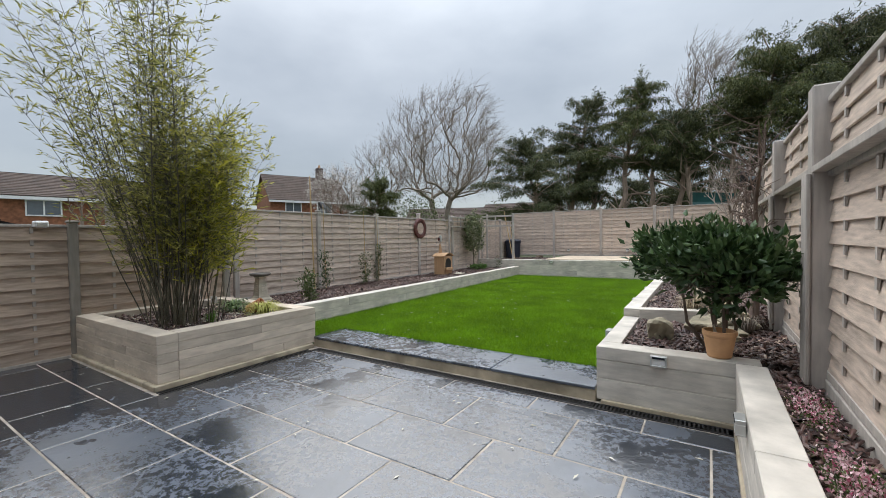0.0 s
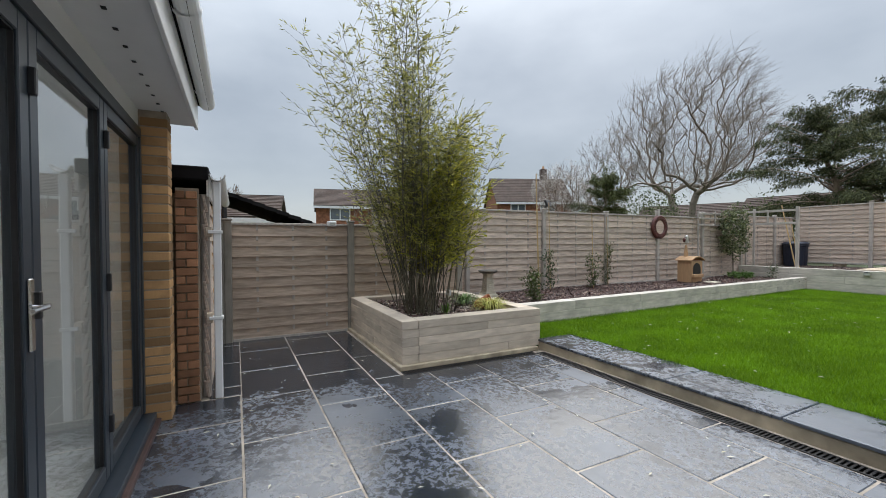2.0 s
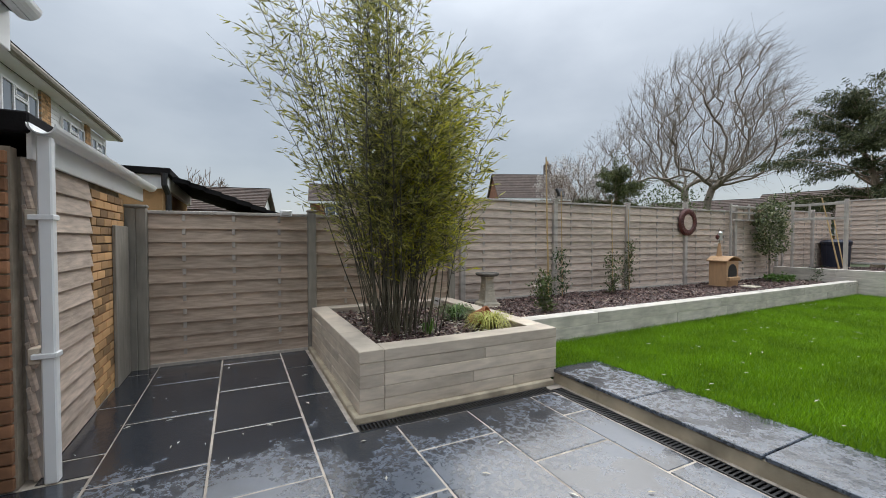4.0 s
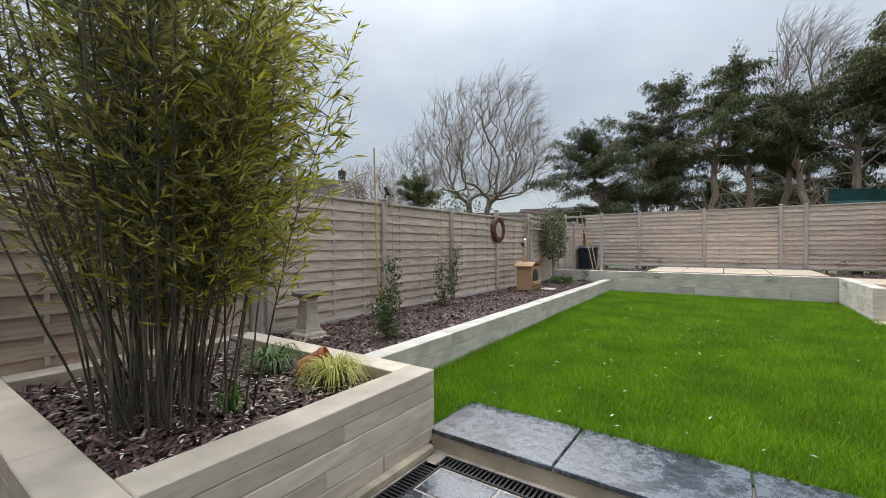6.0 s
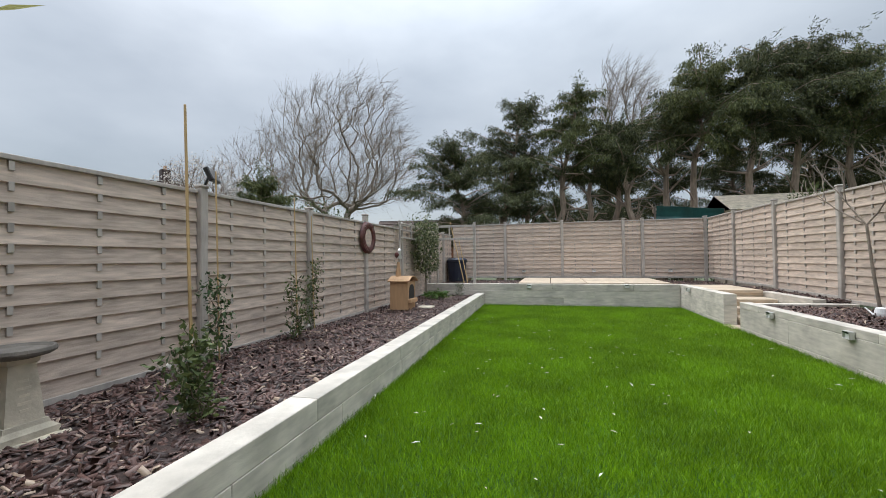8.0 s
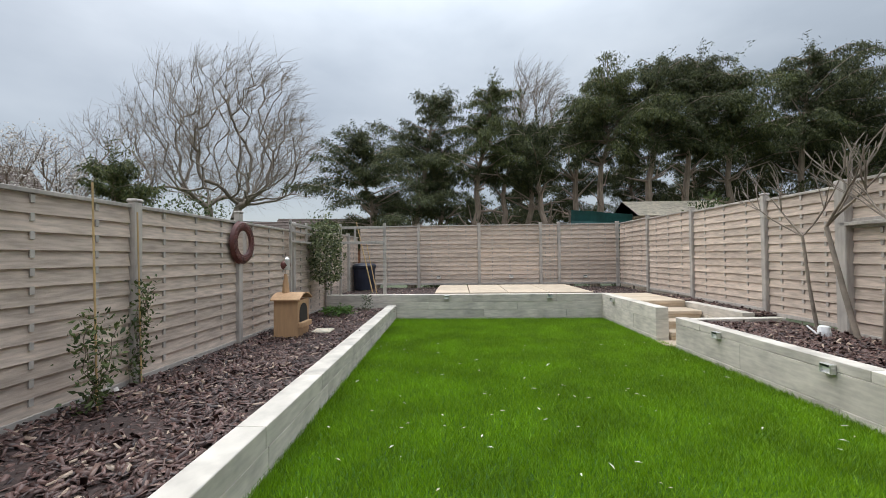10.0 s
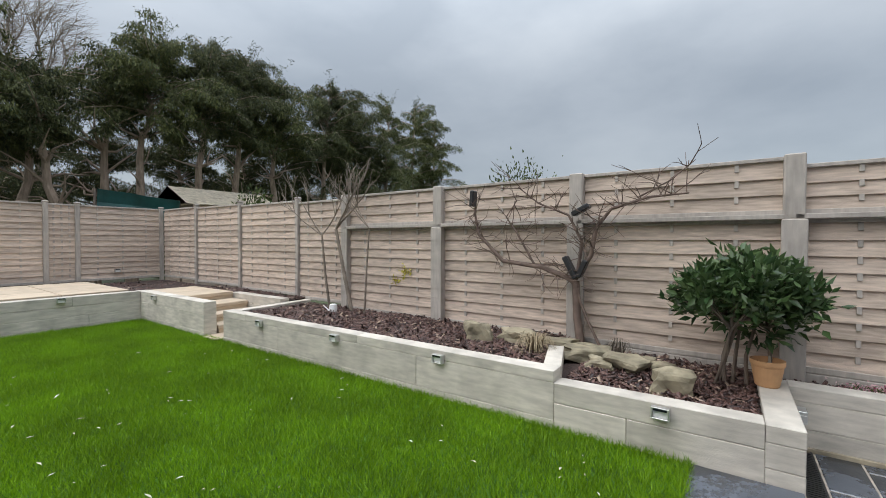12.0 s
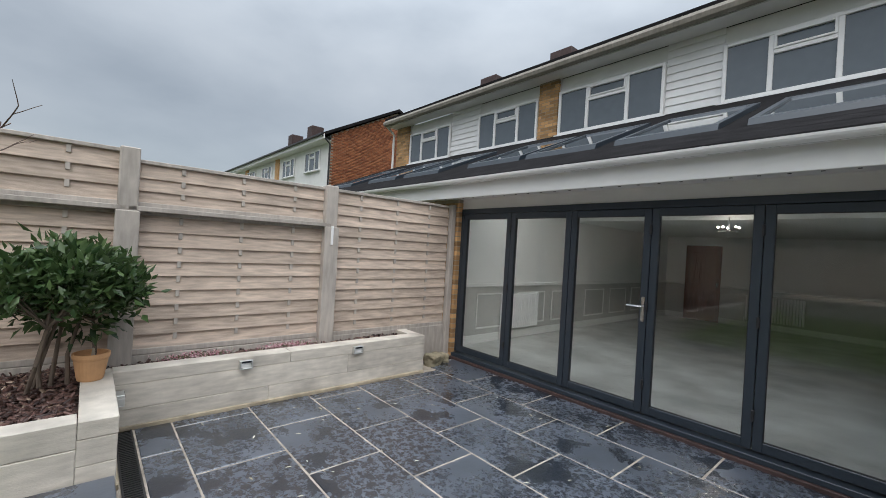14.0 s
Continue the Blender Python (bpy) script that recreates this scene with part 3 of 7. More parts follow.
for y0, y1 in ((12.5, 13.25), (13.27, 14.08)):
    piece("slab", stp, block(0.85, round(y1 - y0, 2), 0.07, 0.008, M_PALESTONE), -0.15, (y0 + y1) / 2, 0.635)
part("landing", box(-0.58, 12.52, 0.0, 0.28, 14.08, 0.6), M_PALESTONE, stp)
swall = thing("step_wall", 0.4, 11.8, 0, "short pale sleeper wall beside the stone steps", "raised bed")
sleeper_wall(swall, 0.30, 10.97, 0.30, 12.6, 0.0, 0.64, (1, 1.4, 0.8), M_SLEEPER_PALE, seed=21, side=-1, thick=0.18, lengths=(1.5, 1.7))
part("soil", box(0.48, 10.97, 0.0, 0.80, 14.1, 0.6), M_SOIL, swall, "dark bark-covered soil")

# ---- the house with its extension ----
YD = -0.08
house = thing("house", -1.5, -3, 0, "terraced brick house with white cladding and a glazed rear extension", "house")
HX0, HX1 = -4.05, 0.72


def brick_pier(owner, x0, x1, yf, zb, zt, depth=0.12, mat=None, core=True, bd=0.1):
    """Stretcher-bond bricks on a face that looks along +y."""
    mat = mat or M_BRICK
    if core:
        part("mortar_core", box(x0 + 0.004, yf - depth, zb, x1 - 0.004, yf - 0.006, zt), M_MORTAR, owner)
    rows = int((zt - zb) / 0.075)
    for k in range(rows):
        z = zb + 0.075 * (k + 0.5)
        s = x0 - (0.1125 if k % 2 else 0.0)
        while s < x1 - 0.01:
            a, c = max(s, x0), min(s + 0.215, x1)
            if c - a > 0.03:
                piece("brick", owner, block(round(c - a, 3), bd, 0.065, 0.004, mat), (a + c) / 2, yf - bd / 2, z)
            s += 0.225


pier_r = thing("brick_pier", HX1 + 0.13, YD, 0, "yellow stock brick pier beside the folding doors", "brick pier", "brick piers")
brick_pier(pier_r, HX1 + 0.0, HX1 + 0.6, YD + 0.10, 0.0, 2.45, 0.25, bd=0.16)
pier_l = thing("brick_pier", HX0 - 0.13, YD, 0, "yellow stock brick pier beside the folding doors", "brick pier", "brick piers")
brick_pier(pier_l, HX0 - 0.215, HX0, 0.12, 0.0, 2.45, 0.32, bd=0.18)

M_BRICKBROWN = material("brown_brick", (0.34, 0.17, 0.09), 0.9, var=0.3, scale=5, stain=0.3, stain_scale=4, per_piece=0.3, bump=0.3)
M_BRICKDARK = material('dark_red_brick', (0.055, 0.03, 0.027), 0.6, var=0.3, scale=9, bump=0.2)
# folding doors
bif = thing("bifold_doors", (HX0 + HX1) / 2, YD, 0, "anthracite aluminium bifold doors with five large clear panes, closed", "folding doors")
part("frame_head", box(HX0, YD - 0.06, 2.225, HX1, YD + 0.03, 2.30, 0.004), M_ALU, bif)
part("frame_sill", box(HX0, YD - 0.06, 0.035, HX1, YD + 0.10, 0.085, 0.004), M_ALU, bif)
part("frame_jamb", box(HX0, YD - 0.06, 0.10, HX0 + 0.05, YD + 0.03, 2.225, 0.004), M_ALU, bif)
part("frame_jamb", box(HX1 - 0.05, YD - 0.06, 0.10, HX1, YD + 0.03, 2.225, 0.004), M_ALU, bif)
LEAF = (HX1 - HX0 - 0.1) / 5
for k in range(5):
    a = HX0 + 0.05 + LEAF * k
    c = a + LEAF
    lf = bmesh.new()
    for q in ((a + 0.004, 0.105, a + 0.075, 2.22), (c - 0.075, 0.105, c - 0.004, 2.22), (a + 0.075, 0.105, c - 0.075, 0.19), (a + 0.075, 2.145, c - 0.075, 2.22)):
        box(q[0], YD - 0.04, q[1], q[2], YD + 0.022, q[3], 0.004, lf)
    leaf = part("door_leaf", lf, M_ALU, bif)
    pane = part("pane", box(a + 0.07, YD - 0.016, 0.185, c - 0.07, YD - 0.004, 2.15), M_GLASS, leaf)
    pane.visible_shadow = False
    gk = bmesh.new()
    for q in ((a + 0.073, 0.188, a + 0.081, 2.147), (c - 0.081, 0.188, c - 0.073, 2.147), (a + 0.081, 0.188, c - 0.081, 0.196), (a + 0.081, 2.139, c - 0.081, 2.147)):
        box(q[0], YD - 0.004, q[1], q[2], YD + 0.012, q[3], 0, gk)
    part("gasket", gk, M_RUBBER, leaf)
    if k in (0, 1, 3):
        hg = bmesh.new()
        for z in (0.4, 1.2, 2.0):
            box(c - 0.012, YD + 0.02, z - 0.05, c + 0.012, YD + 0.045, z + 0.05, 0.004, hg)
        part("hinge", hg, M_BLACK, leaf)
hx = HX0 + 0.05 + LEAF * 2 + 0.04
hb = box(hx - 0.018, YD + 0.022, 1.04, hx + 0.018, YD + 0.034, 1.30, 0.005)
tube([(hx, YD + 0.03, 1.2), (hx, YD + 0.075, 1.2), (hx + 0.03, YD + 0.08, 1.2), (hx + 0.15, YD + 0.08, 1.2)], [0.01, 0.01, 0.01, 0.009], 8, hb)
part("door_handle", hb, M_CHROME, bif, "brushed steel lever handle", smooth=False)
part("threshold", box(HX0, YD - 0.06, -0.01, HX1, YD + 0.13, 0.034, 0.004), M_BRICKDARK, bif, "dark red brick threshold strip")

# room behind the doors
RX, RY = HX1 + 0.45, -9.4
M_DADO = material("pale_grey_dado_paint", (0.50, 0.51, 0.49), 0.6, var=0.04, bump=0.02)
room = thing("living_room", -1.5, -2.2, 0, "pale empty room with panelled walls seen through the glass", "room", kind="structure")
part("room_floor", box(HX0 - 0.3, RY, -0.05, RX, YD - 0.06, 0.02), M_ROOMFLOOR, room, "grey vinyl floor")
part("room_wall", box(HX0 - 0.45, RY - 0.2, 0.0, RX + 0.2, RY, 2.6), M_ROOM, room, "white panelled wall")
part("room_wall", box(RX, RY, 0.0, RX + 0.2, YD - 0.06, 2.6), M_ROOM, room)
part("room_wall", box(HX0 - 0.3, RY, 0.0, HX0 - 0.1, YD - 0.06, 2.6), M_ROOM, room)
part("room_ceiling", box(HX0 - 0.3, RY, 2.45, RX, -4.05, 2.5), M_ROOM, room)
part("room_wall", box(HX0 - 0.3, -4.05, 2.45, RX, -3.84, 4.29), M_ROOM, room, "white wall under the first floor")
for gx0 in (HX0 - 0.3, RX):
    gw = bmesh.new()
    ring_ = [[gw.verts.new((xx, yy, zz)) for yy, zz in ((YD - 0.06, 2.6), (YD - 0.06, 2.75), (-3.84, 4.28), (-3.84, 2.6))] for xx in (gx0, gx0 + 0.2)]
    gw.faces.new(ring_[0][::-1])
    gw.faces.new(ring_[1])
    for k in range(4):
        gw.faces.new((ring_[0][k], ring_[0][(k + 1) % 4], ring_[1][(k + 1) % 4], ring_[1][k]))
    part("room_wall", gw, M_ROOM, room)
part("dado_panel", box(RX - 0.006, RY, 0.02, RX, YD - 0.2, 1.03), M_DADO, room, "pale grey painted dado")
part("dado_panel", box(HX0 - 0.1, RY, 0.02, RX - 0.01, RY + 0.006, 1.03), M_DADO, room)
part("dado_rail", box(RX - 0.04, RY, 1.03, RX, YD - 0.2, 1.09, 0.008), M_ROOM, room, "white dado rail")
part("dado_rail", box(HX0 - 0.1, RY, 1.03, RX - 0.04, RY + 0.04, 1.09, 0.008), M_ROOM, room)
part("skirting", box(RX - 0.025, RY, 0.02, RX - 0.006, YD - 0.2, 0.17, 0.004), M_ROOM, room, "white skirting board")
part("skirting", box(HX0 - 0.1, RY + 0.006, 0.02, RX - 0.03, RY + 0.025, 0.17, 0.004), M_ROOM, room)
for y in (-0.95, -2.1, -3.25, -4.6, -5.8, -7.0):
    mo = bmesh.new()
    for a, c, z0, z1 in ((y - 0.9, y, 0.27, 0.30), (y - 0.9, y, 0.88, 0.91), (y - 0.9, y - 0.87, 0.30, 0.88), (y - 0.03, y, 0.30, 0.88)):
        box(RX - 0.02, a, z0, RX - 0.007, c, z1, 0.003, mo)
    part("moulding", mo, M_ROOM, room, "white panel moulding")


def column_radiator(x, y, rz, n):
    """White column radiator standing off a wall behind it."""
    r_ = new("radiator")
    r_.empty_display_size = 0.1
    BASE[r_] = Vector((0, 0, 0))
    me = block(0.045, 0.07, 0.66, 0.012, M_UPVC)
    for k in range(n):
        piece("column", r_, me, (k - (n - 1) / 2) * 0.062, 0.055, 0.56)
    part("valve", tube([(n * 0.031 + 0.02, 0.05, 0.02), (n * 0.031 + 0.02, 0.05, 0.3)], [0.012, 0.012], 6), M_UPVC, r_)
    r_.matrix_basis = pose(x, y, 0.0, 0, 0, rz)
    return tagged(r_, "white column radiator on the panelled wall", "radiator", "radiators in the room")


column_radiator(RX - 0.03, -2.1, 90, 18)
column_radiator(-1.55, RY + 0.03, 0, 20)
idoor = thing("inner_door", 0.4, RY + 0.02, 0.02, "dark red-brown panelled wooden inner door, closed", "door")
part("leaf", box(-0.30, RY + 0.007, 0.02, 0.62, RY + 0.05, 2.2, 0.005), M_DOORWOOD, idoor)
for z0, z1 in ((0.2, 0.95), (1.1, 2.0)):
    for x0 in (-0.2, 0.22):
        part("door_panel", box(x0, RY + 0.05, z0, x0 + 0.3, RY + 0.062, z1, 0.005), M_DOORWOOD, idoor)
part("handle", box(-0.24, RY + 0.05, 1.0, -0.21, RY + 0.10, 1.14, 0.004), M_CHROME, idoor)
chand = thing("ceiling_lamp", -1.9, -3.6, 2.2, "small lit chandelier under the room's ceiling", "lamp")
M_BULB = bpy.data.materials.new("lit_bulb")
M_BULB.use_nodes = True
M_BULB.node_tree.nodes["Principled BSDF"].inputs["Emission Color"].default_value = (1, 0.92, 0.82, 1)
M_BULB.node_tree.nodes["Principled BSDF"].inputs["Emission Strength"].default_value = 45.0
cb = tube([(-1.9, -3.6, 2.46), (-1.9, -3.6, 2.25)], [0.012, 0.012], 6)
for k in range(5):
    a = k * math.tau / 5
    tube([(-1.9, -3.6, 2.25), (-1.9 + 0.15 * math.cos(a), -3.6 + 0.15 * math.sin(a), 2.225)], [0.008, 0.006], 5, cb)
part("arms", cb, M_CHROME, chand)
for k in range(5):
    a = k * math.tau / 5
    b = bmesh.new()
    bmesh.ops.create_icosphere(b, subdivisions=1, radius=0.022)
    bmesh.ops.translate(b, verts=b.verts, vec=(-1.9 + 0.15 * math.cos(a), -3.6 + 0.15 * math.sin(a), 2.3))
    part("bulb", b, M_BULB, chand)

# eaves of the extension: soffit, fascia, gutter
EX0, EX1 = HX0 - 0.38, 8.0
part("lintel_band", box(HX0 - 0.3, YD - 0.06, 2.30, HX1 + 0.35, YD + 0.01, 2.56), M_SOFFIT, house)
part("soffit", box(EX0, YD, 2.45, EX1, 0.28, 2.47), M_SOFFIT, house, "white plastic soffit")
part("fascia", box(EX0, 0.28, 2.42, EX1, 0.305, 2.66, 0.004), M_UPVC, house, "white plastic fascia board")
vents = bmesh.new()
for k in range(26):
    x = HX0 + 0.2 * k
    box(x, 0.08, 2.446, x + 0.025, 0.10, 2.4505, 0, vents)
tagged(part("vent_slots", vents, M_RUBBER, house), kind="stuff")


def gutter(owner, x0, x1, y, z, r=0.06, step_=1.3):
    """Half-round white gutter with joint brackets."""
    g = bmesh.new()
    prof = [(math.cos(math.pi + k * math.pi / 10) * r, math.sin(math.pi + k * math.pi / 10) * r) for k in range(11)]
    inner = [(p * 0.9, q * 0.9) for p, q in prof[::-1]]
    loop = prof + inner
    va = [g.verts.new((x0, y + p, z + q)) for p, q in loop]
    vb = [g.verts.new((x1, y + p, z + q)) for p, q in loop]
    n = len(loop)
    for k in range(n):
        g.faces.new((va[k], va[(k + 1) % n], vb[(k + 1) % n], vb[k]))
    g.faces.new(va[::-1])
    g.faces.new(vb)
    gut = part("gutter", g, M_UPVC, owner, "white half-round plastic gutter")
    x = x0 + 0.4
    while x < x1:
        b = bmesh.new()
        va = [b.verts.new((x, y + p * 1.12, z + q * 1.12)) for p, q in prof]
        vb = [b.verts.new((x + 0.05, y + p * 1.12, z + q * 1.12)) for p, q in prof]
        for k in range(10):
            b.faces.new((va[k], va[k + 1], vb[k + 1], vb[k]))
        part("bracket", b, M_UPVC, gut)
        x += step_
    return gut


gutter(house, EX0, EX1, 0.375, 2.67, 0.065)

# sloping roof of the extension with roof windows
UY, UZ0 = -3.8, 4.42
slope = math.atan2(UZ0 - 2.68, 0.36 - UY)


def roof_pt(x, s, lift=0.0):
    """A point on the extension's roof, s metres up the slope from the gutter."""
    return (x, 0.36 - s * math.cos(slope) - lift * math.sin(-slope) * -1, 2.68 + s * math.sin(slope) + lift * math.cos(slope))


def roof_slab(x0, x1, s0, s1, l0, l1, bm=None):
    bm = bm or bmesh.new()
    vs = [bm.verts.new(roof_pt(x, s, q)) for q in (l0, l1) for x, s in ((x0, s0), (x1, s0), (x1, s1), (x0, s1))]
    for f in ((3, 2, 1, 0), (4, 5, 6, 7), (0, 1, 5, 4), (1, 2, 6, 5), (2, 3, 7, 6), (3, 0, 4, 7)):
        bm.faces.new([vs[k] for k in f])
    return bm


RL = math.hypot(UZ0 - 2.68, 0.36 - UY)
SKYLIGHTS = (-3.9, -2.55, -1.2, 0.02)


def roof_band(s0, s1, l0, l1, bm):
    """A strip of roof across the slope, broken where the roof windows open it."""
    if s1 <= 0.9 or s0 >= 2.6:
        return roof_slab(EX0, EX1, s0, s1, l0, l1, bm)
    if s0 < 0.9:
        roof_slab(EX0, EX1, s0, 0.9, l0, l1, bm)
        s0 = 0.9
    if s1 > 2.6:
        roof_slab(EX0, EX1, 2.6, s1, l0, l1, bm)
        s1 = 2.6
    cur = EX0
    for x in SKYLIGHTS:
        roof_slab(cur, x, s0, s1, l0, l1, bm)
        cur = x + 1.1
    return roof_slab(cur, EX1, s0, s1, l0, l1, bm)


rf_ = bmesh.new()
for s0, s1 in ((0, 0.9), (0.9, 2.6), (2.6, RL)):
    roof_band(s0, s1, -0.08, 0.0, rf_)
part("extension_roof", rf_, M_TILE, house, "dark low-pitched tiled roof")
lin = bmesh.new()
for s0, s1 in ((0.25, 0.9), (0.9, 2.6), (2.6, RL - 0.1)):
    roof_band(s0, s1, -0.10, -0.085, lin)
part("room_slope", lin, M_ROOM, house, "white sloping ceiling under the roof")
courses = bmesh.new()
s = 0.0
while s < RL - 0.2:
    roof_band(s, s + 0.34, 0.012, 0.03, courses)
    s += 0.3
tagged(part("roof_tiling", courses, M_TILE, house), kind="stuff")
for x in SKYLIGHTS + (1.9, 3.3, 5.2):
    rw = thing("roof_window", x + 0.55, -1.5, 3.3, "dark-framed roof window reflecting the cloudy sky", "roof window", "roof windows on the extension")
    fr = bmesh.new()
    for q in ((x, x + 0.07, 0.9, 2.6), (x + 1.03, x + 1.1, 0.9, 2.6), (x + 0.07, x + 1.03, 0.9, 1.0), (x + 0.07, x + 1.03, 2.5, 2.6)):
        roof_slab(q[0], q[1], q[2], q[3], -0.06 if x in SKYLIGHTS else 0.031, 0.11, fr)
    part("frame", fr, M_ALU, rw)
    pane = part("pane", roof_slab(x + 0.07, x + 1.03, 1.0, 2.5, 0.06, 0.08), M_GLASS if x in SKYLIGHTS else M_WINGLASS, rw)
    pane.visible_shadow = False


def casement(owner, x0, x1, z0, z1, y, curtains=False):
    """White three-light window facing +y: side lights and a middle one with a fanlight."""
    w = thing("window", (x0 + x1) / 2, y, z0, "white plastic three-light window reflecting grey sky", "window", "first-floor windows")
    f = bmesh.new()
    wd = x1 - x0
    a, b_ = x0 + wd * 0.31, x1 - wd * 0.31
    zf = z1 - (z1 - z0) * 0.33
    for q in ((x0, z0, x0 + 0.06, z1), (x1 - 0.06, z0, x1, z1), (x0 + 0.06, z0, x1 - 0.06, z0 + 0.06), (x0 + 0.06, z1 - 0.06, x1 - 0.06, z1), (a - 0.035, z0 + 0.06, a + 0.035, z1 - 0.06),
              (b_ - 0.035, z0 + 0.06, b_ + 0.035, z1 - 0.06), (a + 0.035, zf - 0.035, b_ - 0.035, zf + 0.035)):
        box(q[0], y, q[1], q[2], y + 0.07, q[3], 0.006, f)
    part("window_frame", f, M_UPVC, w)
    part("window_sill", box(x0 - 0.05, y, z0 - 0.04, x1 + 0.05, y + 0.13, z0, 0.006), M_UPVC, w)
    for q in ((x0 + 0.06, z0 + 0.06, a - 0.035, z1 - 0.06), (a + 0.035, z0 + 0.06, b_ - 0.035, zf - 0.035), (a + 0.035, zf + 0.035, b_ - 0.035, z1 - 0.06), (b_ + 0.035, z0 + 0.06, x1 - 0.06, z1 - 0.06)):
        part("pane", box(q[0], y + 0.02, q[1], q[2], y + 0.035, q[3]), M_WINGLASS, w)
    sash = bmesh.new()
    q = (a + 0.035, zf + 0.035, b_ - 0.035, z1 - 0.06)
    for e in ((q[0], q[1], q[0] + 0.035, q[3]), (q[2] - 0.035, q[1], q[2], q[3]), (q[0] + 0.035, q[1], q[2] - 0.035, q[1] + 0.035), (q[0] + 0.035, q[3] - 0.035, q[2] - 0.035, q[3])):
        box(e[0], y + 0.03, e[1], e[2], y + 0.085, e[3], 0.004, sash)
    part("fanlight", sash, M_UPVC, w)
    return w


def upper_row(owner, x0, x1, y, zb, ze, windows, piers, roof_rise=2.2, depth=7.0):
    """First floor of a terrace: white cladding boards between windows, brick piers, eaves, roof."""
    part("upper_wall", box(x0, y - 0.25, zb, x1, y - 0.03, ze), M_WHITEPAINT, owner)
    z = zb
    while z < ze - 0.1:
        cur = x0
        for a, c in sorted(windows) + [(x1, x1)]:
            if a - cur > 0.05:
                bd = bmesh.new()
                lo = [bd.verts.new(v) for v in ((cur, y - 0.03, z), (cur, y, z), (cur, y - 0.02, z + 0.15))]
                hi = [bd.verts.new((a, v.co.y, v.co.z)) for v in lo]
                bd.faces.new(lo)
                bd.faces.new(hi[::-1])
                for k in range(3):
                    bd.faces.new((lo[k], hi[k], hi[(k + 1) % 3], lo[(k + 1) % 3]))
                part("cladding_board", bd, M_UPVC, owner)
            cur = max(cur, c)
        z += 0.15
    for a, c in piers:
        pr = thing("brick_pier", (a + c) / 2, y, zb, "yellow-brown brick pier between first-floor windows", "brick pier", "brick piers")
        brick_pier(pr, a, c, y + 0.06, zb, ze)
    part("upper_soffit", box(x0 - 0.1, y, ze, x1 + 0.1, y + 0.42, ze + 0.03), M_SOFFIT, owner)
    part("upper_fascia", box(x0 - 0.1, y + 0.42, ze - 0.02, x1 + 0.1, y + 0.44, ze + 0.16, 0.004), M_UPVC, owner)
    rf = bmesh.new()
    e = 0.12
    for (ya, za), (yb, zb_) in (((y + 0.5, ze + 0.14), (y - depth / 2, ze + roof_rise)), ((y - depth / 2, ze + roof_rise), (y - depth - 0.4, ze + 0.14))):
        vs = [rf.verts.new(v) for v in ((x0 - 0.15, ya, za), (x1 + 0.15, ya, za), (x1 + 0.15, yb, zb_), (x0 - 0.15, yb, zb_), (x0 - 0.15, ya, za + e), (x1 + 0.15, ya, za + e), (x1 + 0.15, yb, zb_ + e), (x0 - 0.15, yb, zb_ + e))]
        for f in ((3, 2, 1, 0), (4, 5, 6, 7), (0, 1, 5, 4), (1, 2, 6, 5), (2, 3, 7, 6), (3, 0, 4, 7)):
            rf.faces.new([vs[k] for k in f])
    part("roof", rf, M_TILE, owner, "dark concrete tiled roof")


UW = [(-24.0, -22.2), (-21.3, -19.1), (-17.3, -15.2), (-14.2, -12.2), (-10.6, -8.6), (-7.2, -5.2), (-3.75, -1.63), (-0.70, 1.61), (2.2, 4.2), (5.37, 7.4)]
upper_row(house, -24.4, 8.2, UY, 4.3, 5.76, UW, [(1.64, 2.17), (7.5, 8.2), (-8.0, -7.5), (-18.2, -17.5), (-22.0, -21.5)])
for a, c in UW:
    casement(house, a, c, 4.42, 5.43, UY)
part("upper_gutter", tube([(-24.5, UY + 0.5, 5.84), (8.3, UY + 0.5, 5.84)], [0.10, 0.10], 8), M_POSTD, house, "grey-brown gutter under the roof edge")
for x, y, z in ((7.1, -7.3, 6.75), (3.9, -7.3, 6.75), (-3.2, -7.3, 6.75)):
    part("chimney", box(x - 0.4, y - 0.3, z, x + 0.4, y + 0.3, z + 1.6, 0.01), M_BRICKDARK, house, "brown brick chimney")
part("house_body", box(-24.4, -10.5, 2.52, 8.1, UY - 0.26, 5.76), M_BRICK, house)
part("house_base", box(-24.4, -10.5, 0.0, HX0 - 0.5, UY - 0.26, 2.52), M_BRICK, house)
part("house_base", box(HX0 - 0.5, -10.5, 0.0, 8.1, -9.65, 2.52), M_BRICK, house)
part("lower_wall", box(1.4, -9.6 - 0.26, 0.0, 8.05, -0.6, 2.45), M_BRICK, house)
tube_dp = tube([(8.3, UY + 0.45, 5.8), (8.3, UY + 0.12, 5.55), (8.3, UY + 0.12, 4.2)], [0.04, 0.04, 0.04], 8)
part("downpipe", tube_dp, M_UPVC, house, "white plastic downpipe")

# ---- lean-to beside the patio: clad wall, gutter, downpipe ----
GY = 0.36
gar = thing("clad_outbuilding", -5.6, -0.5, 0, "low outbuilding clad in weathered grey lapped boards", "outbuilding")
part("wall_core", box(-6.62, -3.0, 0.0, -4.5, GY - 0.05, 1.86), M_MORTAR, gar)
for k in range(14):
    piece("weatherboard", gar, block(1.08, 0.022, 0.155, 0.003, M_BOARD), -4.99, GY - 0.015, 0.08 + 0.13 * k, rx=10)
part("end_board", box(-4.53, GY - 0.05, 0.0, -4.49, GY + 0.02, 1.86, 0.004), M_POST, gar)
brick_pier(gar, -6.55, -5.54, GY, 0.0, 1.8, core=False)
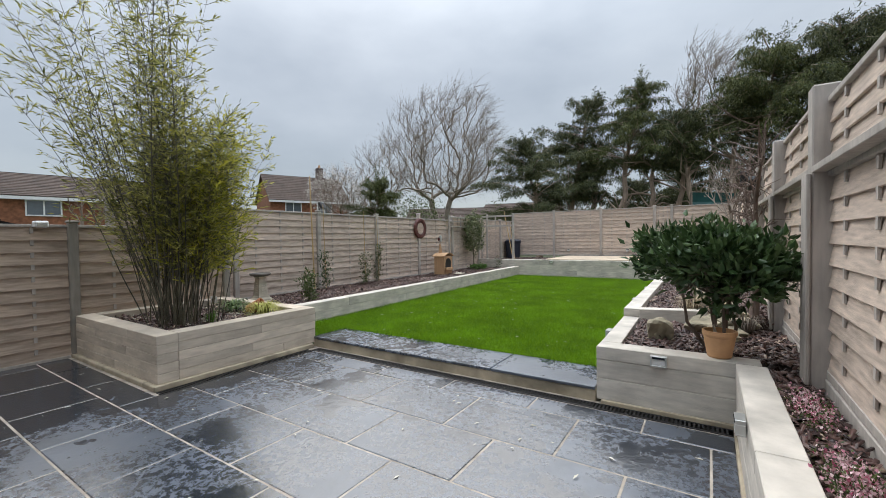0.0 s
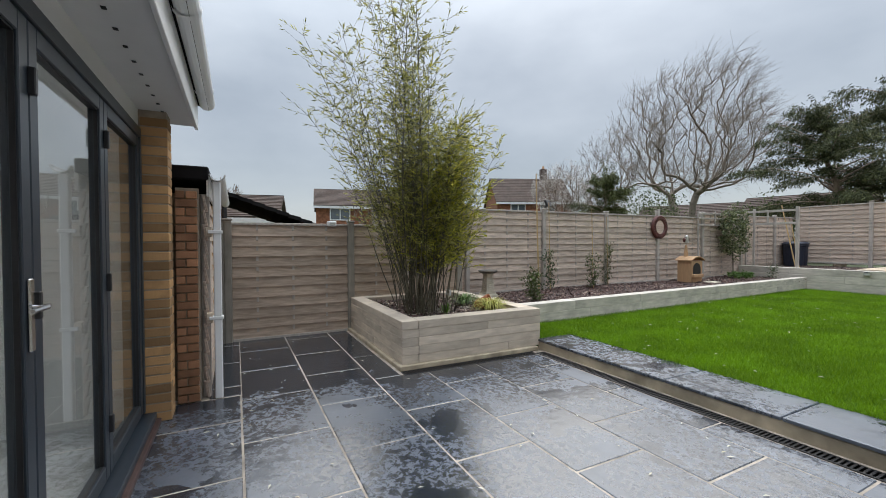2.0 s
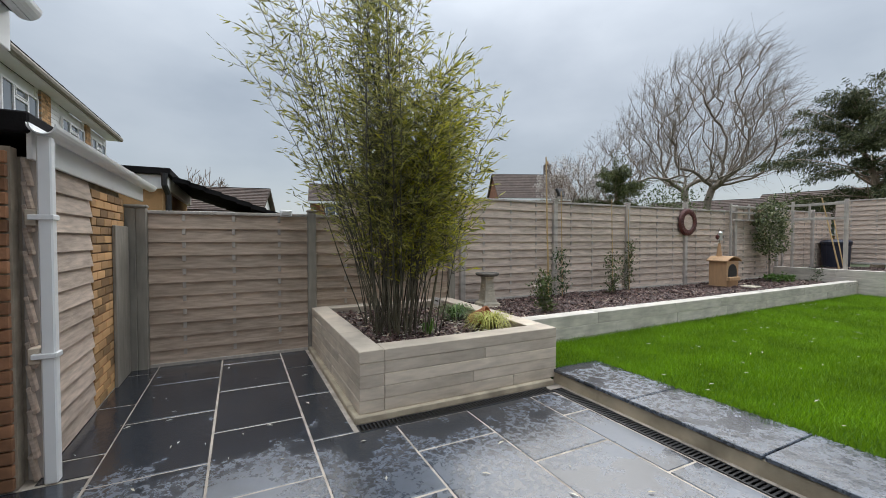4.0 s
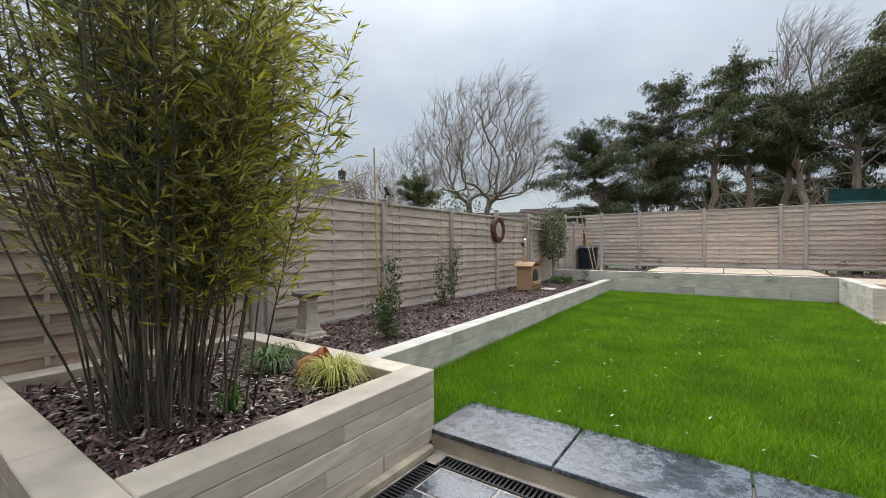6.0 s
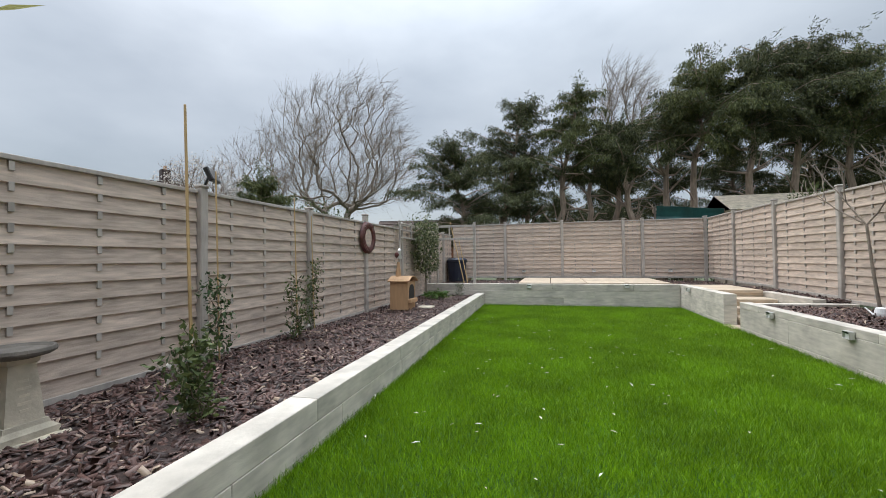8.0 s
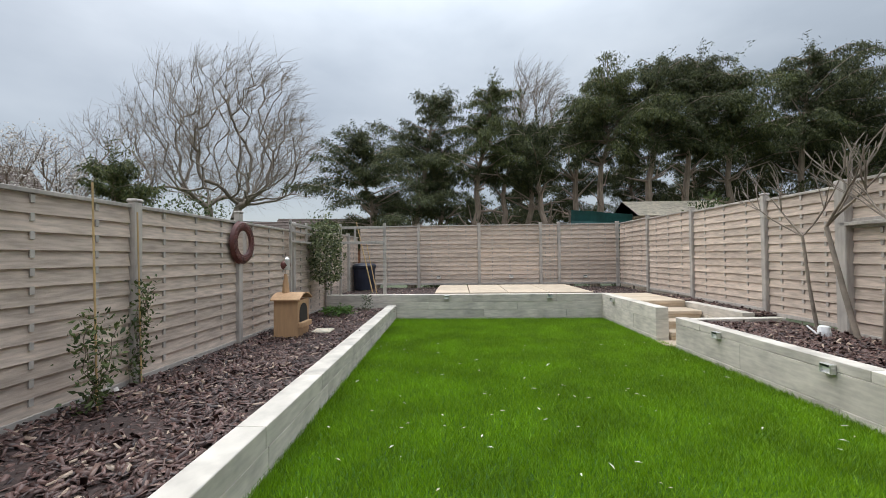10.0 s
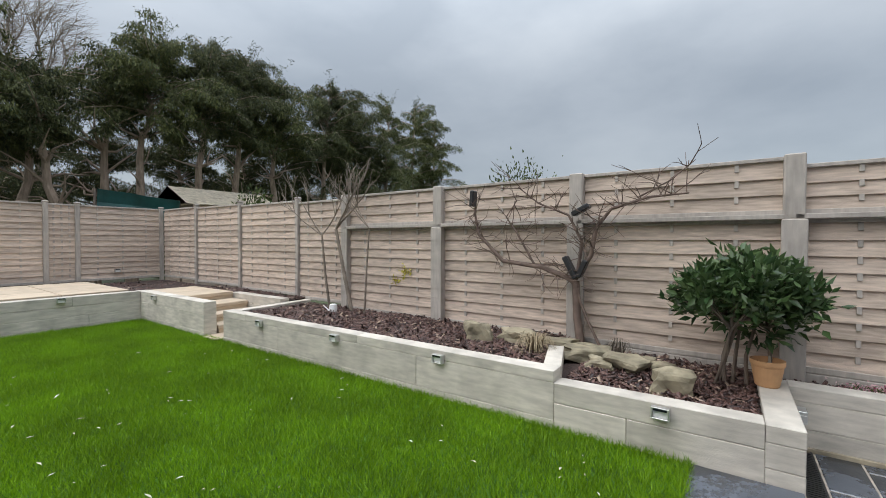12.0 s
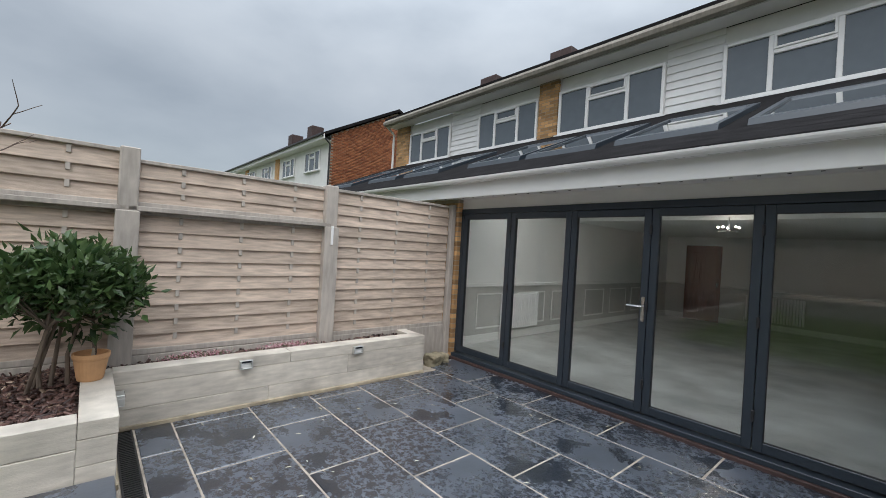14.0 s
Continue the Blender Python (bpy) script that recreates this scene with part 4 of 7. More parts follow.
part("grey_panel", box(-6.6, GY + 0.002, 0.0, -6.1, GY + 0.03, 1.52, 0.004), M_POSTD, gar, "grey painted door board")
ret = thing("brick_return", -4.45, 0.0, 0, "reddish brick return wall beside the doors", "brick pier")
part("mortar_core", box(-4.48, 0.125, 0.0, -4.40, GY - 0.06, 1.9), M_MORTAR, ret)
for k in range(25):
    for a, c in ((0.125, 0.29),) if k % 2 else ((0.125, 0.195), (0.205, 0.29)):
        piece("brick", ret, block(0.06, round(c - a, 3), 0.065, 0.004, M_BRICKBROWN), -4.405, (a + c) / 2, 0.04 + 0.075 * k)
part("fascia", box(-7.4, GY, 1.84, -4.42, GY + 0.025, 2.02, 0.004), M_UPVC, gar)
part("roof", box(-7.4, -3.2, 1.98, -4.40, GY + 0.02, 2.10, 0.01), M_TILE, gar, "flat dark felt roof")
gutter(gar, -7.5, -4.35, GY + 0.09, 2.03, step_=0.9)
dp = thing("downpipe", -4.42, 0.45, 0, "square white plastic downpipe with two wall clips", "downpipe")
part("pipe", box(-4.45, 0.41, 0.0, -4.385, 0.475, 1.97, 0.008), M_UPVC, dp)
for z in (0.72, 1.5):
    part("clip", box(-4.46, 0.37, z, -4.375, 0.485, z + 0.03, 0.004), M_UPVC, dp)
    part("spacer_block", box(-4.5, 0.35, z - 0.03, -4.4, 0.40, z + 0.06, 0.004), M_SLEEPER, dp)

# ---- lawn, mulch: uncountable stuff ----


def leaf_mesh(pos, way, size, ratio, fold=0.25, normal=None):
    """Folded diamond leaves: n positions, directions, lengths; each its own island."""
    n = len(pos)
    way = way / np.maximum(np.linalg.norm(way, axis=1, keepdims=True), 1e-6)
    ref = rng.normal(size=(n, 3)) if normal is None else normal
    side = np.cross(way, ref)
    side /= np.maximum(np.linalg.norm(side, axis=1, keepdims=True), 1e-6)
    up_ = np.cross(side, way)
    s = size[:, None]
    w = s * ratio
    mid_ = pos + way * s * 0.42 + up_ * w * fold
    v = np.stack([pos, mid_ - side * w * 0.5, pos + way * s, mid_ + side * w * 0.5], 1).reshape(-1, 3)
    k = np.arange(n)[:, None] * 4
    f = np.concatenate([k + np.array([[0, 1, 2]]), k + np.array([[0, 2, 3]])], 1).reshape(-1, 3)
    return v, f


M_GRASS = leaf_material("grass_blades", (0.07, 0.165, 0.003), (0.25, 0.435, 0.009), 0.55, 0.3)
gt_ = M_GRASS.node_tree
gg_ = gt_.nodes.new("ShaderNodeNewGeometry")
gn_ = gt_.nodes.new("ShaderNodeTexNoise")
gn_.inputs["Scale"].default_value, gn_.inputs["Detail"].default_value = 1.6, 4.0
gt_.links.new(gg_.outputs["Position"], gn_.inputs["Vector"])
gr_ = gt_.nodes.new("ShaderNodeMapRange")
gr_.inputs[1].default_value, gr_.inputs[2].default_value, gr_.inputs[3].default_value, gr_.inputs[4].default_value = 0.35, 0.65, 0.80, 1.18
gt_.links.new(gn_.outputs[0], gr_.inputs[0])
gm_ = gt_.nodes.new("ShaderNodeMix")
gm_.data_type, gm_.blend_type = "RGBA", "MULTIPLY"
gm_.inputs[0].default_value = 1.0
ramp_ = [n for n in gt_.nodes if n.type == "VALTORGB"][0]
gt_.links.new(ramp_.outputs[0], gm_.inputs[6])
gt_.links.new(gr_.outputs[0], gm_.inputs[7])
for n in gt_.nodes:
    if n.type == "BSDF_PRINCIPLED":
        gt_.links.new(gm_.outputs[2], n.inputs["Base Color"])
    if n.type == "BSDF_TRANSLUCENT":
        gt_.links.new(gm_.outputs[2], n.inputs[0])
N = 620000
gx, gy = rng.uniform(-5.42, -0.62, N), rng.uniform(4.19, 13.84, N)
keep_ = (gx < -0.69 - 0.0126 * (gy - 5.7)) & ((gy > 4.72) | (gx < -4.45)) & (gx > -5.135 - 0.0279 * (gy - 4.17))
gx, gy = gx[keep_], gy[keep_]
N = len(gx)
tuft = np.array([noise.noise((a * 1.3, b * 1.3, 0.0)) for a, b in zip(gx[::40], gy[::40])]).repeat(40)[:N]
tuft = np.resize(tuft, N)
hgt = rng.uniform(0.018, 0.05, N) * (1 + 0.25 * tuft)
edge = np.minimum.reduce([gx + 5.135 + 0.0279 * (gy - 4.17), -0.69 - 0.0126 * (gy - 5.7) - gx, 13.88 - gy, np.abs(gy - 4.72)])
hgt *= 1 + 0.7 * np.exp(-edge / 0.05)
lean = rng.normal(0, 0.55, (N, 2)) * hgt[:, None]
ang = rng.uniform(0, math.tau, N)
wv = np.stack([np.cos(ang), np.sin(ang)], 1) * 0.0030
gz = np.full(N, LAWN_Z - 0.012)
gv = np.stack([np.column_stack([gx - wv[:, 0], gy - wv[:, 1], gz]), np.column_stack([gx + wv[:, 0], gy + wv[:, 1], gz]), np.column_stack([gx + lean[:, 0], gy + lean[:, 1], gz + hgt + 0.01])], 1).reshape(-1, 3)
lawn = raw("lawn_grass", gv, np.arange(3 * N).reshape(-1, 3), M_GRASS)
tagged(lawn, "bright green short wet lawn between the raised beds", "lawn", kind="stuff")
# pale fallen leaves on the lawn and patio
M_PETAL = leaf_material("pale_fallen_leaves", (0.50, 0.44, 0.30), (0.72, 0.70, 0.62), 0.6, 0.1)
fp = np.column_stack([rng.uniform(-5.2, -0.9, 150), rng.uniform(4.8, 11.5, 150), np.full(150, LAWN_Z + 0.035)])
fq = np.column_stack([rng.uniform(-6.4, 0.2, 120), rng.uniform(0.2, 3.9, 120), np.full(120, 0.004)])
fr_ = np.column_stack([rng.uniform(-6.4, -4.65, 420), rng.uniform(2.5, 3.9, 420), rng.uniform(0.465, 0.485, 420)])
fp = np.concatenate([fp, fq, fr_])
fd = np.column_stack([rng.normal(size=(690, 2)), rng.uniform(-0.05, 0.15, 690)])
lv, lf_ = leaf_mesh(fp, fd, rng.uniform(0.02, 0.065, 690), 0.28, 0.3, np.tile([0.0, 0, 1], (690, 1)))
tagged(raw("fallen_leaves", lv, lf_, M_PETAL), "small pale fallen bamboo leaves scattered on lawn and slabs", "leaves", kind="stuff")

M_CHIP = leaf_material("bark_chips", (0.018, 0.009, 0.009), (0.115, 0.05, 0.045), 0.35, 0.0)
cr_ = [n for n in M_CHIP.node_tree.nodes if n.type == "VALTORGB"][0].color_ramp
e_ = cr_.elements.new(0.90)
e_.color = (0.15, 0.085, 0.072, 1)
cr_.elements[-1].color = (0.42, 0.32, 0.24, 1)


def mulch(x0, x1, y0, y1, z, n, mound=0.03):
    px, py = rng.uniform(x0, x1, n), rng.uniform(y0, y1, n)
    bumps = np.array([noise.noise((a * 2.1, b * 2.1, 3.0)) for a, b in zip(px, py)])
    pz = z + mound * bumps + rng.uniform(0, 0.03, n)
    ln, wd, th = rng.uniform(0.035, 0.115, n), rng.uniform(0.012, 0.036, n), rng.uniform(0.004, 0.01, n)
    d = np.column_stack([rng.normal(size=(n, 2)), rng.normal(0, 0.35, n)])
    d /= np.linalg.norm(d, axis=1, keepdims=True)
    up_ = np.column_stack([rng.normal(0, 0.4, (n, 2)), np.ones(n)])
    sd = np.cross(d, up_)
    sd /= np.linalg.norm(sd, axis=1, keepdims=True)
    nn = np.cross(sd, d)
    c = np.column_stack([px, py, pz])
    vs = []
    for a, b, q in ((-1, -1, -1), (1, -0.7, -1), (1, 0.7, -1), (-1, 1, -1), (-1, -0.8, 1), (0.9, -0.6, 1), (0.9, 0.5, 1), (-1, 0.8, 1)):
        vs.append(c + d * (a * ln / 2)[:, None] + sd * (b * wd / 2)[:, None] + nn * (q * th / 2)[:, None])
    v = np.stack(vs, 1).reshape(-1, 3)
    f = (np.arange(n)[:, None, None] * 8 + np.array([[0, 1, 5, 4], [1, 2, 6, 5], [2, 3, 7, 6], [3, 0, 4, 7], [4, 5, 6, 7]])[None]).reshape(-1, 4)
    return v, f


mv, mf, off_ = [], [], 0
for q in ((-7.0, -5.42, 4.2, 13.85, 0.365, 14500, 0.05), (-6.45, -4.62, 2.45, 3.95, 0.435, 3000, 0.03), (-0.5, 0.78, 5.92, 10.72, 0.525, 7500, 0.03), (-0.48, 0.78, 4.36, 5.68, 0.45, 2700, 0.03),
          (0.54, 0.78, 1.0, 4.3, 0.42, 1500, 0.02), (-7.0, -4.6, 14.12, 17.05, 0.57, 3500, 0.03), (-0.85, 0.78, 14.2, 17.05, 0.57, 2200, 0.03), (-4.6, -0.9, 16.8, 17.05, 0.57, 700, 0.02), (0.5, 0.78, 10.95, 14.1, 0.60, 900, 0.02)):
    v, f = mulch(*q)
    mv.append(v)
    mf.append(f + off_)
    off_ += len(v)
tagged(raw("bark_mulch", np.concatenate(mv), np.concatenate(mf), M_CHIP), "dark wet bark chips covering the planting beds", "mulch", kind="stuff")

# ---- trees and shrubs ----


def prisms(segs, sides=5):
    """Tapered prisms from rows of p0, p1, r0, r1."""
    p0 = np.array([s[0] for s in segs], float)
    p1 = np.array([s[1] for s in segs], float)
    r0 = np.array([s[2] for s in segs])[:, None]
    r1 = np.array([s[3] for s in segs])[:, None]
    d = p1 - p0
    d /= np.maximum(np.linalg.norm(d, axis=1, keepdims=True), 1e-9)
    ref = np.where(np.abs(d[:, 2:3]) > 0.9, [[1.0, 0, 0]], [[0.0, 0, 1]])
    u = np.cross(d, ref)
    u /= np.linalg.norm(u, axis=1, keepdims=True)
    w = np.cross(d, u)
    rings = []
    for p, r in ((p0, r0), (p1, r1)):
        for k in range(sides):
            a = k * math.tau / sides
            rings.append(p + r * (math.cos(a) * u + math.sin(a) * w))
    v = np.stack(rings, 1).reshape(-1, 3)
    f = np.array([[k, (k + 1) % sides, sides + (k + 1) % sides, sides + k] for k in range(sides)])
    return v, (np.arange(len(segs))[:, None, None] * 2 * sides + f[None]).reshape(-1, 4)


def grow(rnd, p, d, length, r, depth, segs, tips, spread=0.6, up_pull=0.15, kids=(2, 4), wind=(0, 0, 0), shrink=0.72, bits=3, rmin=0.003):
    """Recursive limbs: bent segments, then children from along the upper part."""
    p = np.array(p, float)
    d = np.array(d, float)
    pts = [p]
    for k in range(bits):
        d = d + np.array([rnd.gauss(0, 0.13), rnd.gauss(0, 0.13), rnd.gauss(0, 0.08) + up_pull * 0.3]) + np.array(wind) * (0.12 if depth < 3 else 0.04)
        d /= np.linalg.norm(d)
        q = p + d * length / bits
        ra, rb = r * (1 - 0.35 * k / bits), r * (1 - 0.35 * (k + 1) / bits)
        segs.append((p, q, max(ra, rmin), max(rb, rmin)))
        p = q
        pts.append(p)
    if depth == 0:
        tips.append((p, d))
        return
    for _ in range(rnd.randint(*kids)):
        at_ = pts[rnd.randint(max(1, bits - 1), bits)]
        nd = d + np.array([rnd.gauss(0, spread), rnd.gauss(0, spread), rnd.gauss(0, spread * 0.6) + up_pull])
        grow(rnd, at_, nd / np.linalg.norm(nd), length * shrink * rnd.uniform(0.8, 1.15), r * 0.58, depth - 1, segs, tips, spread, up_pull, kids, wind, shrink, bits, rmin)


def bare_tree(name, x, y, z, height, r, seed, label, mat, depth=6, spread=0.5, first=None, wind=(0.15, 0.1, 0), kids=(2, 4), dirs=None, rmin=0.006, shrink=0.74):
    rnd = random.Random(seed)
    t = thing(name, x, y, z, label, "tree")
    trunk, segs, tips = [], [], []
    l0 = first or height * 0.24
    for d in dirs or [(0.02, 0, 1)]:
        base = np.array((x, y, z))
        dd = np.array(d, float)
        dd /= np.linalg.norm(dd)
        q = base + dd * l0
        mid_ = (base + q) / 2 + np.array([rnd.gauss(0, 0.03) * l0, rnd.gauss(0, 0.03) * l0, 0])
        part("trunk", tube([base, mid_, q], [r, r * 0.85, r * 0.7], 8), mat, t)
        for _ in range(3):
            nd = dd + np.array([rnd.gauss(0, spread), rnd.gauss(0, spread), 0.25])
            grow(rnd, q, nd / np.linalg.norm(nd), height * 0.2, r * 0.6, depth - 1, segs, tips, spread, 0.2, kids, wind, shrink, 3, rmin)
    v, f = prisms(segs, 4)
    tagged(raw("branching", v, f, mat, t), kind="stuff")
    return t, tips


def crown(name, t, pos, way, size, ratio, mat, fold=0.25):
    v, f = leaf_mesh(pos, way, size, ratio, fold)
    return raw(name, v, f, mat, t)


M_CONIFER = leaf_material("conifer_sprays", (0.014, 0.024, 0.010), (0.125, 0.135, 0.048), 0.7, 0.1)
M_TRUNK = material("pale_conifer_bark", (0.36, 0.275, 0.21), 0.9, var=0.3, scale=6, stretch=(3, 3, 0.6), bump=0.5, bscale=25)
M_CONIFER2 = leaf_material("yellowish_conifer_sprays", (0.022, 0.040, 0.013), (0.155, 0.165, 0.05), 0.7, 0.1)


def conifer(x, y, height, r, clear, seed, label, mat, lean=0.0, density=1.0, spread=1.0, droop=0.5):
    """A ragged conifer: bare leaning trunk, sweeping limbs that fan into twigs, each hung with many thin sprays."""
    rnd = random.Random(seed)
    q = np.random.default_rng(seed)
    t = thing("conifer", x, y, 0, label, "tree", "conifers behind the garden")
    segs = []
    pts = [np.array((x + lean * (k / 10) ** 1.5 * 1.3 + rnd.gauss(0, 0.07), y + rnd.gauss(0, 0.05), height * 0.95 * k / 10)) for k in range(11)]
    part("trunk", tube(pts, [0.19 * (1 - k / 10.5) + 0.012 for k in range(11)], 8), M_TRUNK, t)
    limbs, sp, sd = [], [], []
    for i in range(int(60 * density)):
        u = clear + (1.0 - clear) * rnd.random() ** 0.85
        k = min(int(u * 10), 9)
        p = pts[k] + (pts[k + 1] - pts[k]) * (u * 10 - k)
        a = rnd.uniform(0, math.tau)
        rel = (u - clear) / (1 - clear)
        reach = r * spread * (1.0 - 0.78 * rel ** 2.4) * (0.75 + 0.4 * abs(math.sin(a * 1.5 + u * 9))) * rnd.choice((0.35, 0.6, 0.95, 1.35)) * rnd.uniform(0.8, 1.15) + 0.12
        d = np.array((math.cos(a), math.sin(a), 0.0))
        rise = rnd.uniform(0.0, 0.75) + 0.5 * rel ** 3
        path = [p + d * reach * w + np.array((0, 0, reach * (rise * w - droop * 0.45 * w * w * w))) for w in (0, 0.35, 0.7, 1.0)]
        for j in range(3):
            limbs.append((path[j], path[j + 1], 0.034 * (1 - j / 3.4), 0.034 * (1 - (j + 1) / 3.4)))
        for w in np.arange(0.25, 1.08, 0.17 / max(reach, 0.35)):
            w = float(w)
            c = p + d * reach * w + np.array((0, 0, reach * (rise * w - droop * 0.45 * w ** 3)))
            for sgn in (-1, 1):
                side = np.array((-d[1], d[0], 0)) * sgn * rnd.uniform(0.3, 1.1) + d * rnd.uniform(0.3, 0.9)
                ln = (0.16 + 0.22 * reach * (1.1 - w * 0.7)) * rnd.uniform(0.6, 1.3)
                for m in range(5):
                    z_ = (m + 0.5) / 5
                    sp.append(c + side * ln * z_ + np.array((0, 0, -droop * ln * 0.85 * z_)))
                    sd.append(side * 0.6 + np.array((0, 0, -1.3 * droop)))
    for i in range(18):
        u = rnd.uniform(0.30, clear + 0.25)
        k = min(int(u * 10), 9)
        p = pts[k]
        a = rnd.uniform(0, math.tau)
        ln = rnd.uniform(0.5, 1.6)
        e1 = p + np.array((math.cos(a) * ln * 0.5, math.sin(a) * ln * 0.5, rnd.uniform(0.0, 0.6)))
        e2 = e1 + np.array((math.cos(a + rnd.gauss(0, 0.6)) * ln * 0.5, math.sin(a) * ln * 0.5, rnd.uniform(-0.1, 0.8)))
        limbs += [(p, e1, 0.05, 0.034), (e1, e2, 0.034, 0.009)]
    v, f = prisms(limbs, 4)
    tagged(raw("limb_work", v, f, M_TRUNK, t), kind="stuff")
    for _ in range(5):
        e = pts[-1 - rnd.randint(0, 2)]
        tip = np.array((rnd.gauss(lean * 0.5, 0.3), rnd.gauss(0, 0.3), rnd.uniform(0.5, 1.2)))
        for m in range(9):
            w = m / 9
            sp.append(e + tip * w + np.array((0.12 * w * w, 0, 0)))
            sd.append(np.array((rnd.gauss(0.3, 0.7), rnd.gauss(0, 0.7), 0.2)))
    for k in range(14):
        sp.append(pts[-1] + np.array((lean * 0.03 * k, 0, -0.3 + 0.06 * k)))
        sd.append(np.array((rnd.gauss(0, 1), rnd.gauss(0, 1), 0.3)))
    per = 7
    cs = np.repeat(np.array(sp), per, 0)
    ds = np.repeat(np.array(sd), per, 0)
    ds = ds / np.linalg.norm(ds, axis=1, keepdims=True) + q.normal(0, 0.5, ds.shape)
    cs = cs + q.normal(0, 0.065, cs.shape)
    crown("crown", t, cs, ds, q.uniform(0.06, 0.18, len(cs)), 0.22, mat)
    return t


LC = "tall ragged dark green conifer with a bare lower trunk"
for i, (x, h, r, cl_, ln_, mt, dn) in enumerate((
        (-7.4, 6.7, 2.3, 0.36, -0.5, M_CONIFER, 1.5), (-6.0, 8.6, 1.8, 0.38, 0.9, M_CONIFER, 1.4), (-4.9, 6.6, 1.0, 0.50, 0.3, M_CONIFER, 0.6), (-3.5, 8.9, 1.25, 0.48, 0.8, M_CONIFER2, 1.2), (-2.3, 7.0, 0.9, 0.58, 0.4, M_CONIFER, 0.6),
        (-1.1, 7.3, 1.1, 0.60, 0.3, M_CONIFER, 0.8), (-0.1, 7.0, 1.0, 0.62, -0.9, M_CONIFER, 0.6), (1.7, 9.3, 1.9, 0.58, 0.6, M_CONIFER2, 1.5), (0.7, 8.3, 1.3, 0.6, 0.5, M_CONIFER, 0.9), (3.5, 9.5, 1.7, 0.58, 0.6, M_CONIFER, 1.4), (5.2, 10.0, 1.7, 0.56, 0.5, M_CONIFER, 1.4),
        (7.2, 9.6, 1.8, 0.54, 0.4, M_CONIFER2, 1.4), (9.5, 9.9, 1.9, 0.52, 0.5, M_CONIFER, 1.4), (11.9, 9.5, 2.1, 0.40, 0.4, M_CONIFER, 1.5))):
    conifer(x, 21.5 + (i % 3) * 0.35, h, r * 1.05, cl_ + (0.07 if i > 6 else 0.06) if i > 2 else cl_, 40 + i, LC, mt, ln_, dn, 1.0, 0.5 if i < 2 else 0.95)
for i, (x, y, h, r, cl_) in enumerate(((14.0, 21.2, 9.9, 2.3, 0.12), (16.2, 21.0, 10.6, 2.4, 0.1), (18.1, 20.8, 9.8, 1.9, 0.1), (-3.4, 25.8, 4.6, 1.8, 0.05), (-0.9, 25.6, 5.2, 2.0, 0.05), (1.6, 25.5, 6.0, 2.3, 0.05), (4.4, 25, 6.6, 2.6, 0.05), (7.4, 25, 7.4, 2.6, 0.05), (10.4, 25, 8, 2.6, 0.05), (13.4, 24.6, 8.5, 2.6, 0.05))):
    conifer(x, y, h, r, cl_, 70 + i, "dense dark green conifer with foliage almost to the ground", M_CONIFER2 if y < 22 else M_CONIFER, 0.2, 1.5, 1.1, 0.8)

M_SHRUBLEAF = leaf_material("shrub_leaves", (0.03, 0.055, 0.018), (0.13, 0.16, 0.05), 0.55, 0.2)
M_BLOSSOM = leaf_material("pale_blossom", (0.45, 0.40, 0.37), (0.75, 0.70, 0.66), 0.6, 0.2)


def bush(name, x, y, z, rx, ry, rz, n, size, seed, label, mat, ratio=0.5, stems=6):
    q = np.random.default_rng(seed)
    t = thing(name, x, y, z, label, "shrub")
    rnd = random.Random(seed)
    segs = []
    for k in range(stems):
        a = rnd.uniform(0, math.tau)
        p = np.array((x, y, z))
        e1 = p + np.array((math.cos(a) * rx * 0.35, math.sin(a) * ry * 0.35, rz * 0.9))
        e2 = e1 + np.array((math.cos(a) * rx * 0.3, math.sin(a) * ry * 0.3, rz * 0.7))
        segs += [(p, e1, 0.02 + rz * 0.01, 0.015), (e1, e2, 0.015, 0.006)]
    v, f = prisms(segs, 5)
    tagged(raw("stem_cluster", v, f, M_BARK, t), kind="stuff")
    m = max(n // 40, 8)
    c = q.normal(size=(m, 3))
    c /= np.linalg.norm(c, axis=1, keepdims=True)
    c *= q.uniform(0.35, 1.0, (m, 1)) ** 0.6
    c = c * [rx * 0.85, ry * 0.85, rz * 0.85] + [x, y, z + rz]
    cs = np.repeat(c, n // m, 0)
    off = q.normal(size=cs.shape) * [rx * 0.2, ry * 0.2, rz * 0.2]
    way = off + q.normal(size=cs.shape) * 0.15 * rx + (cs - [x, y, z + rz]) * 0.25
    crown("crown", t, cs + off, way, q.uniform(size * 0.6, size * 1.2, len(cs)), ratio, mat)
    return t


M_TWIGPALE = material("pale_bare_twig", (0.25, 0.205, 0.165), 0.9, var=0.2, scale=9, bump=0.2)


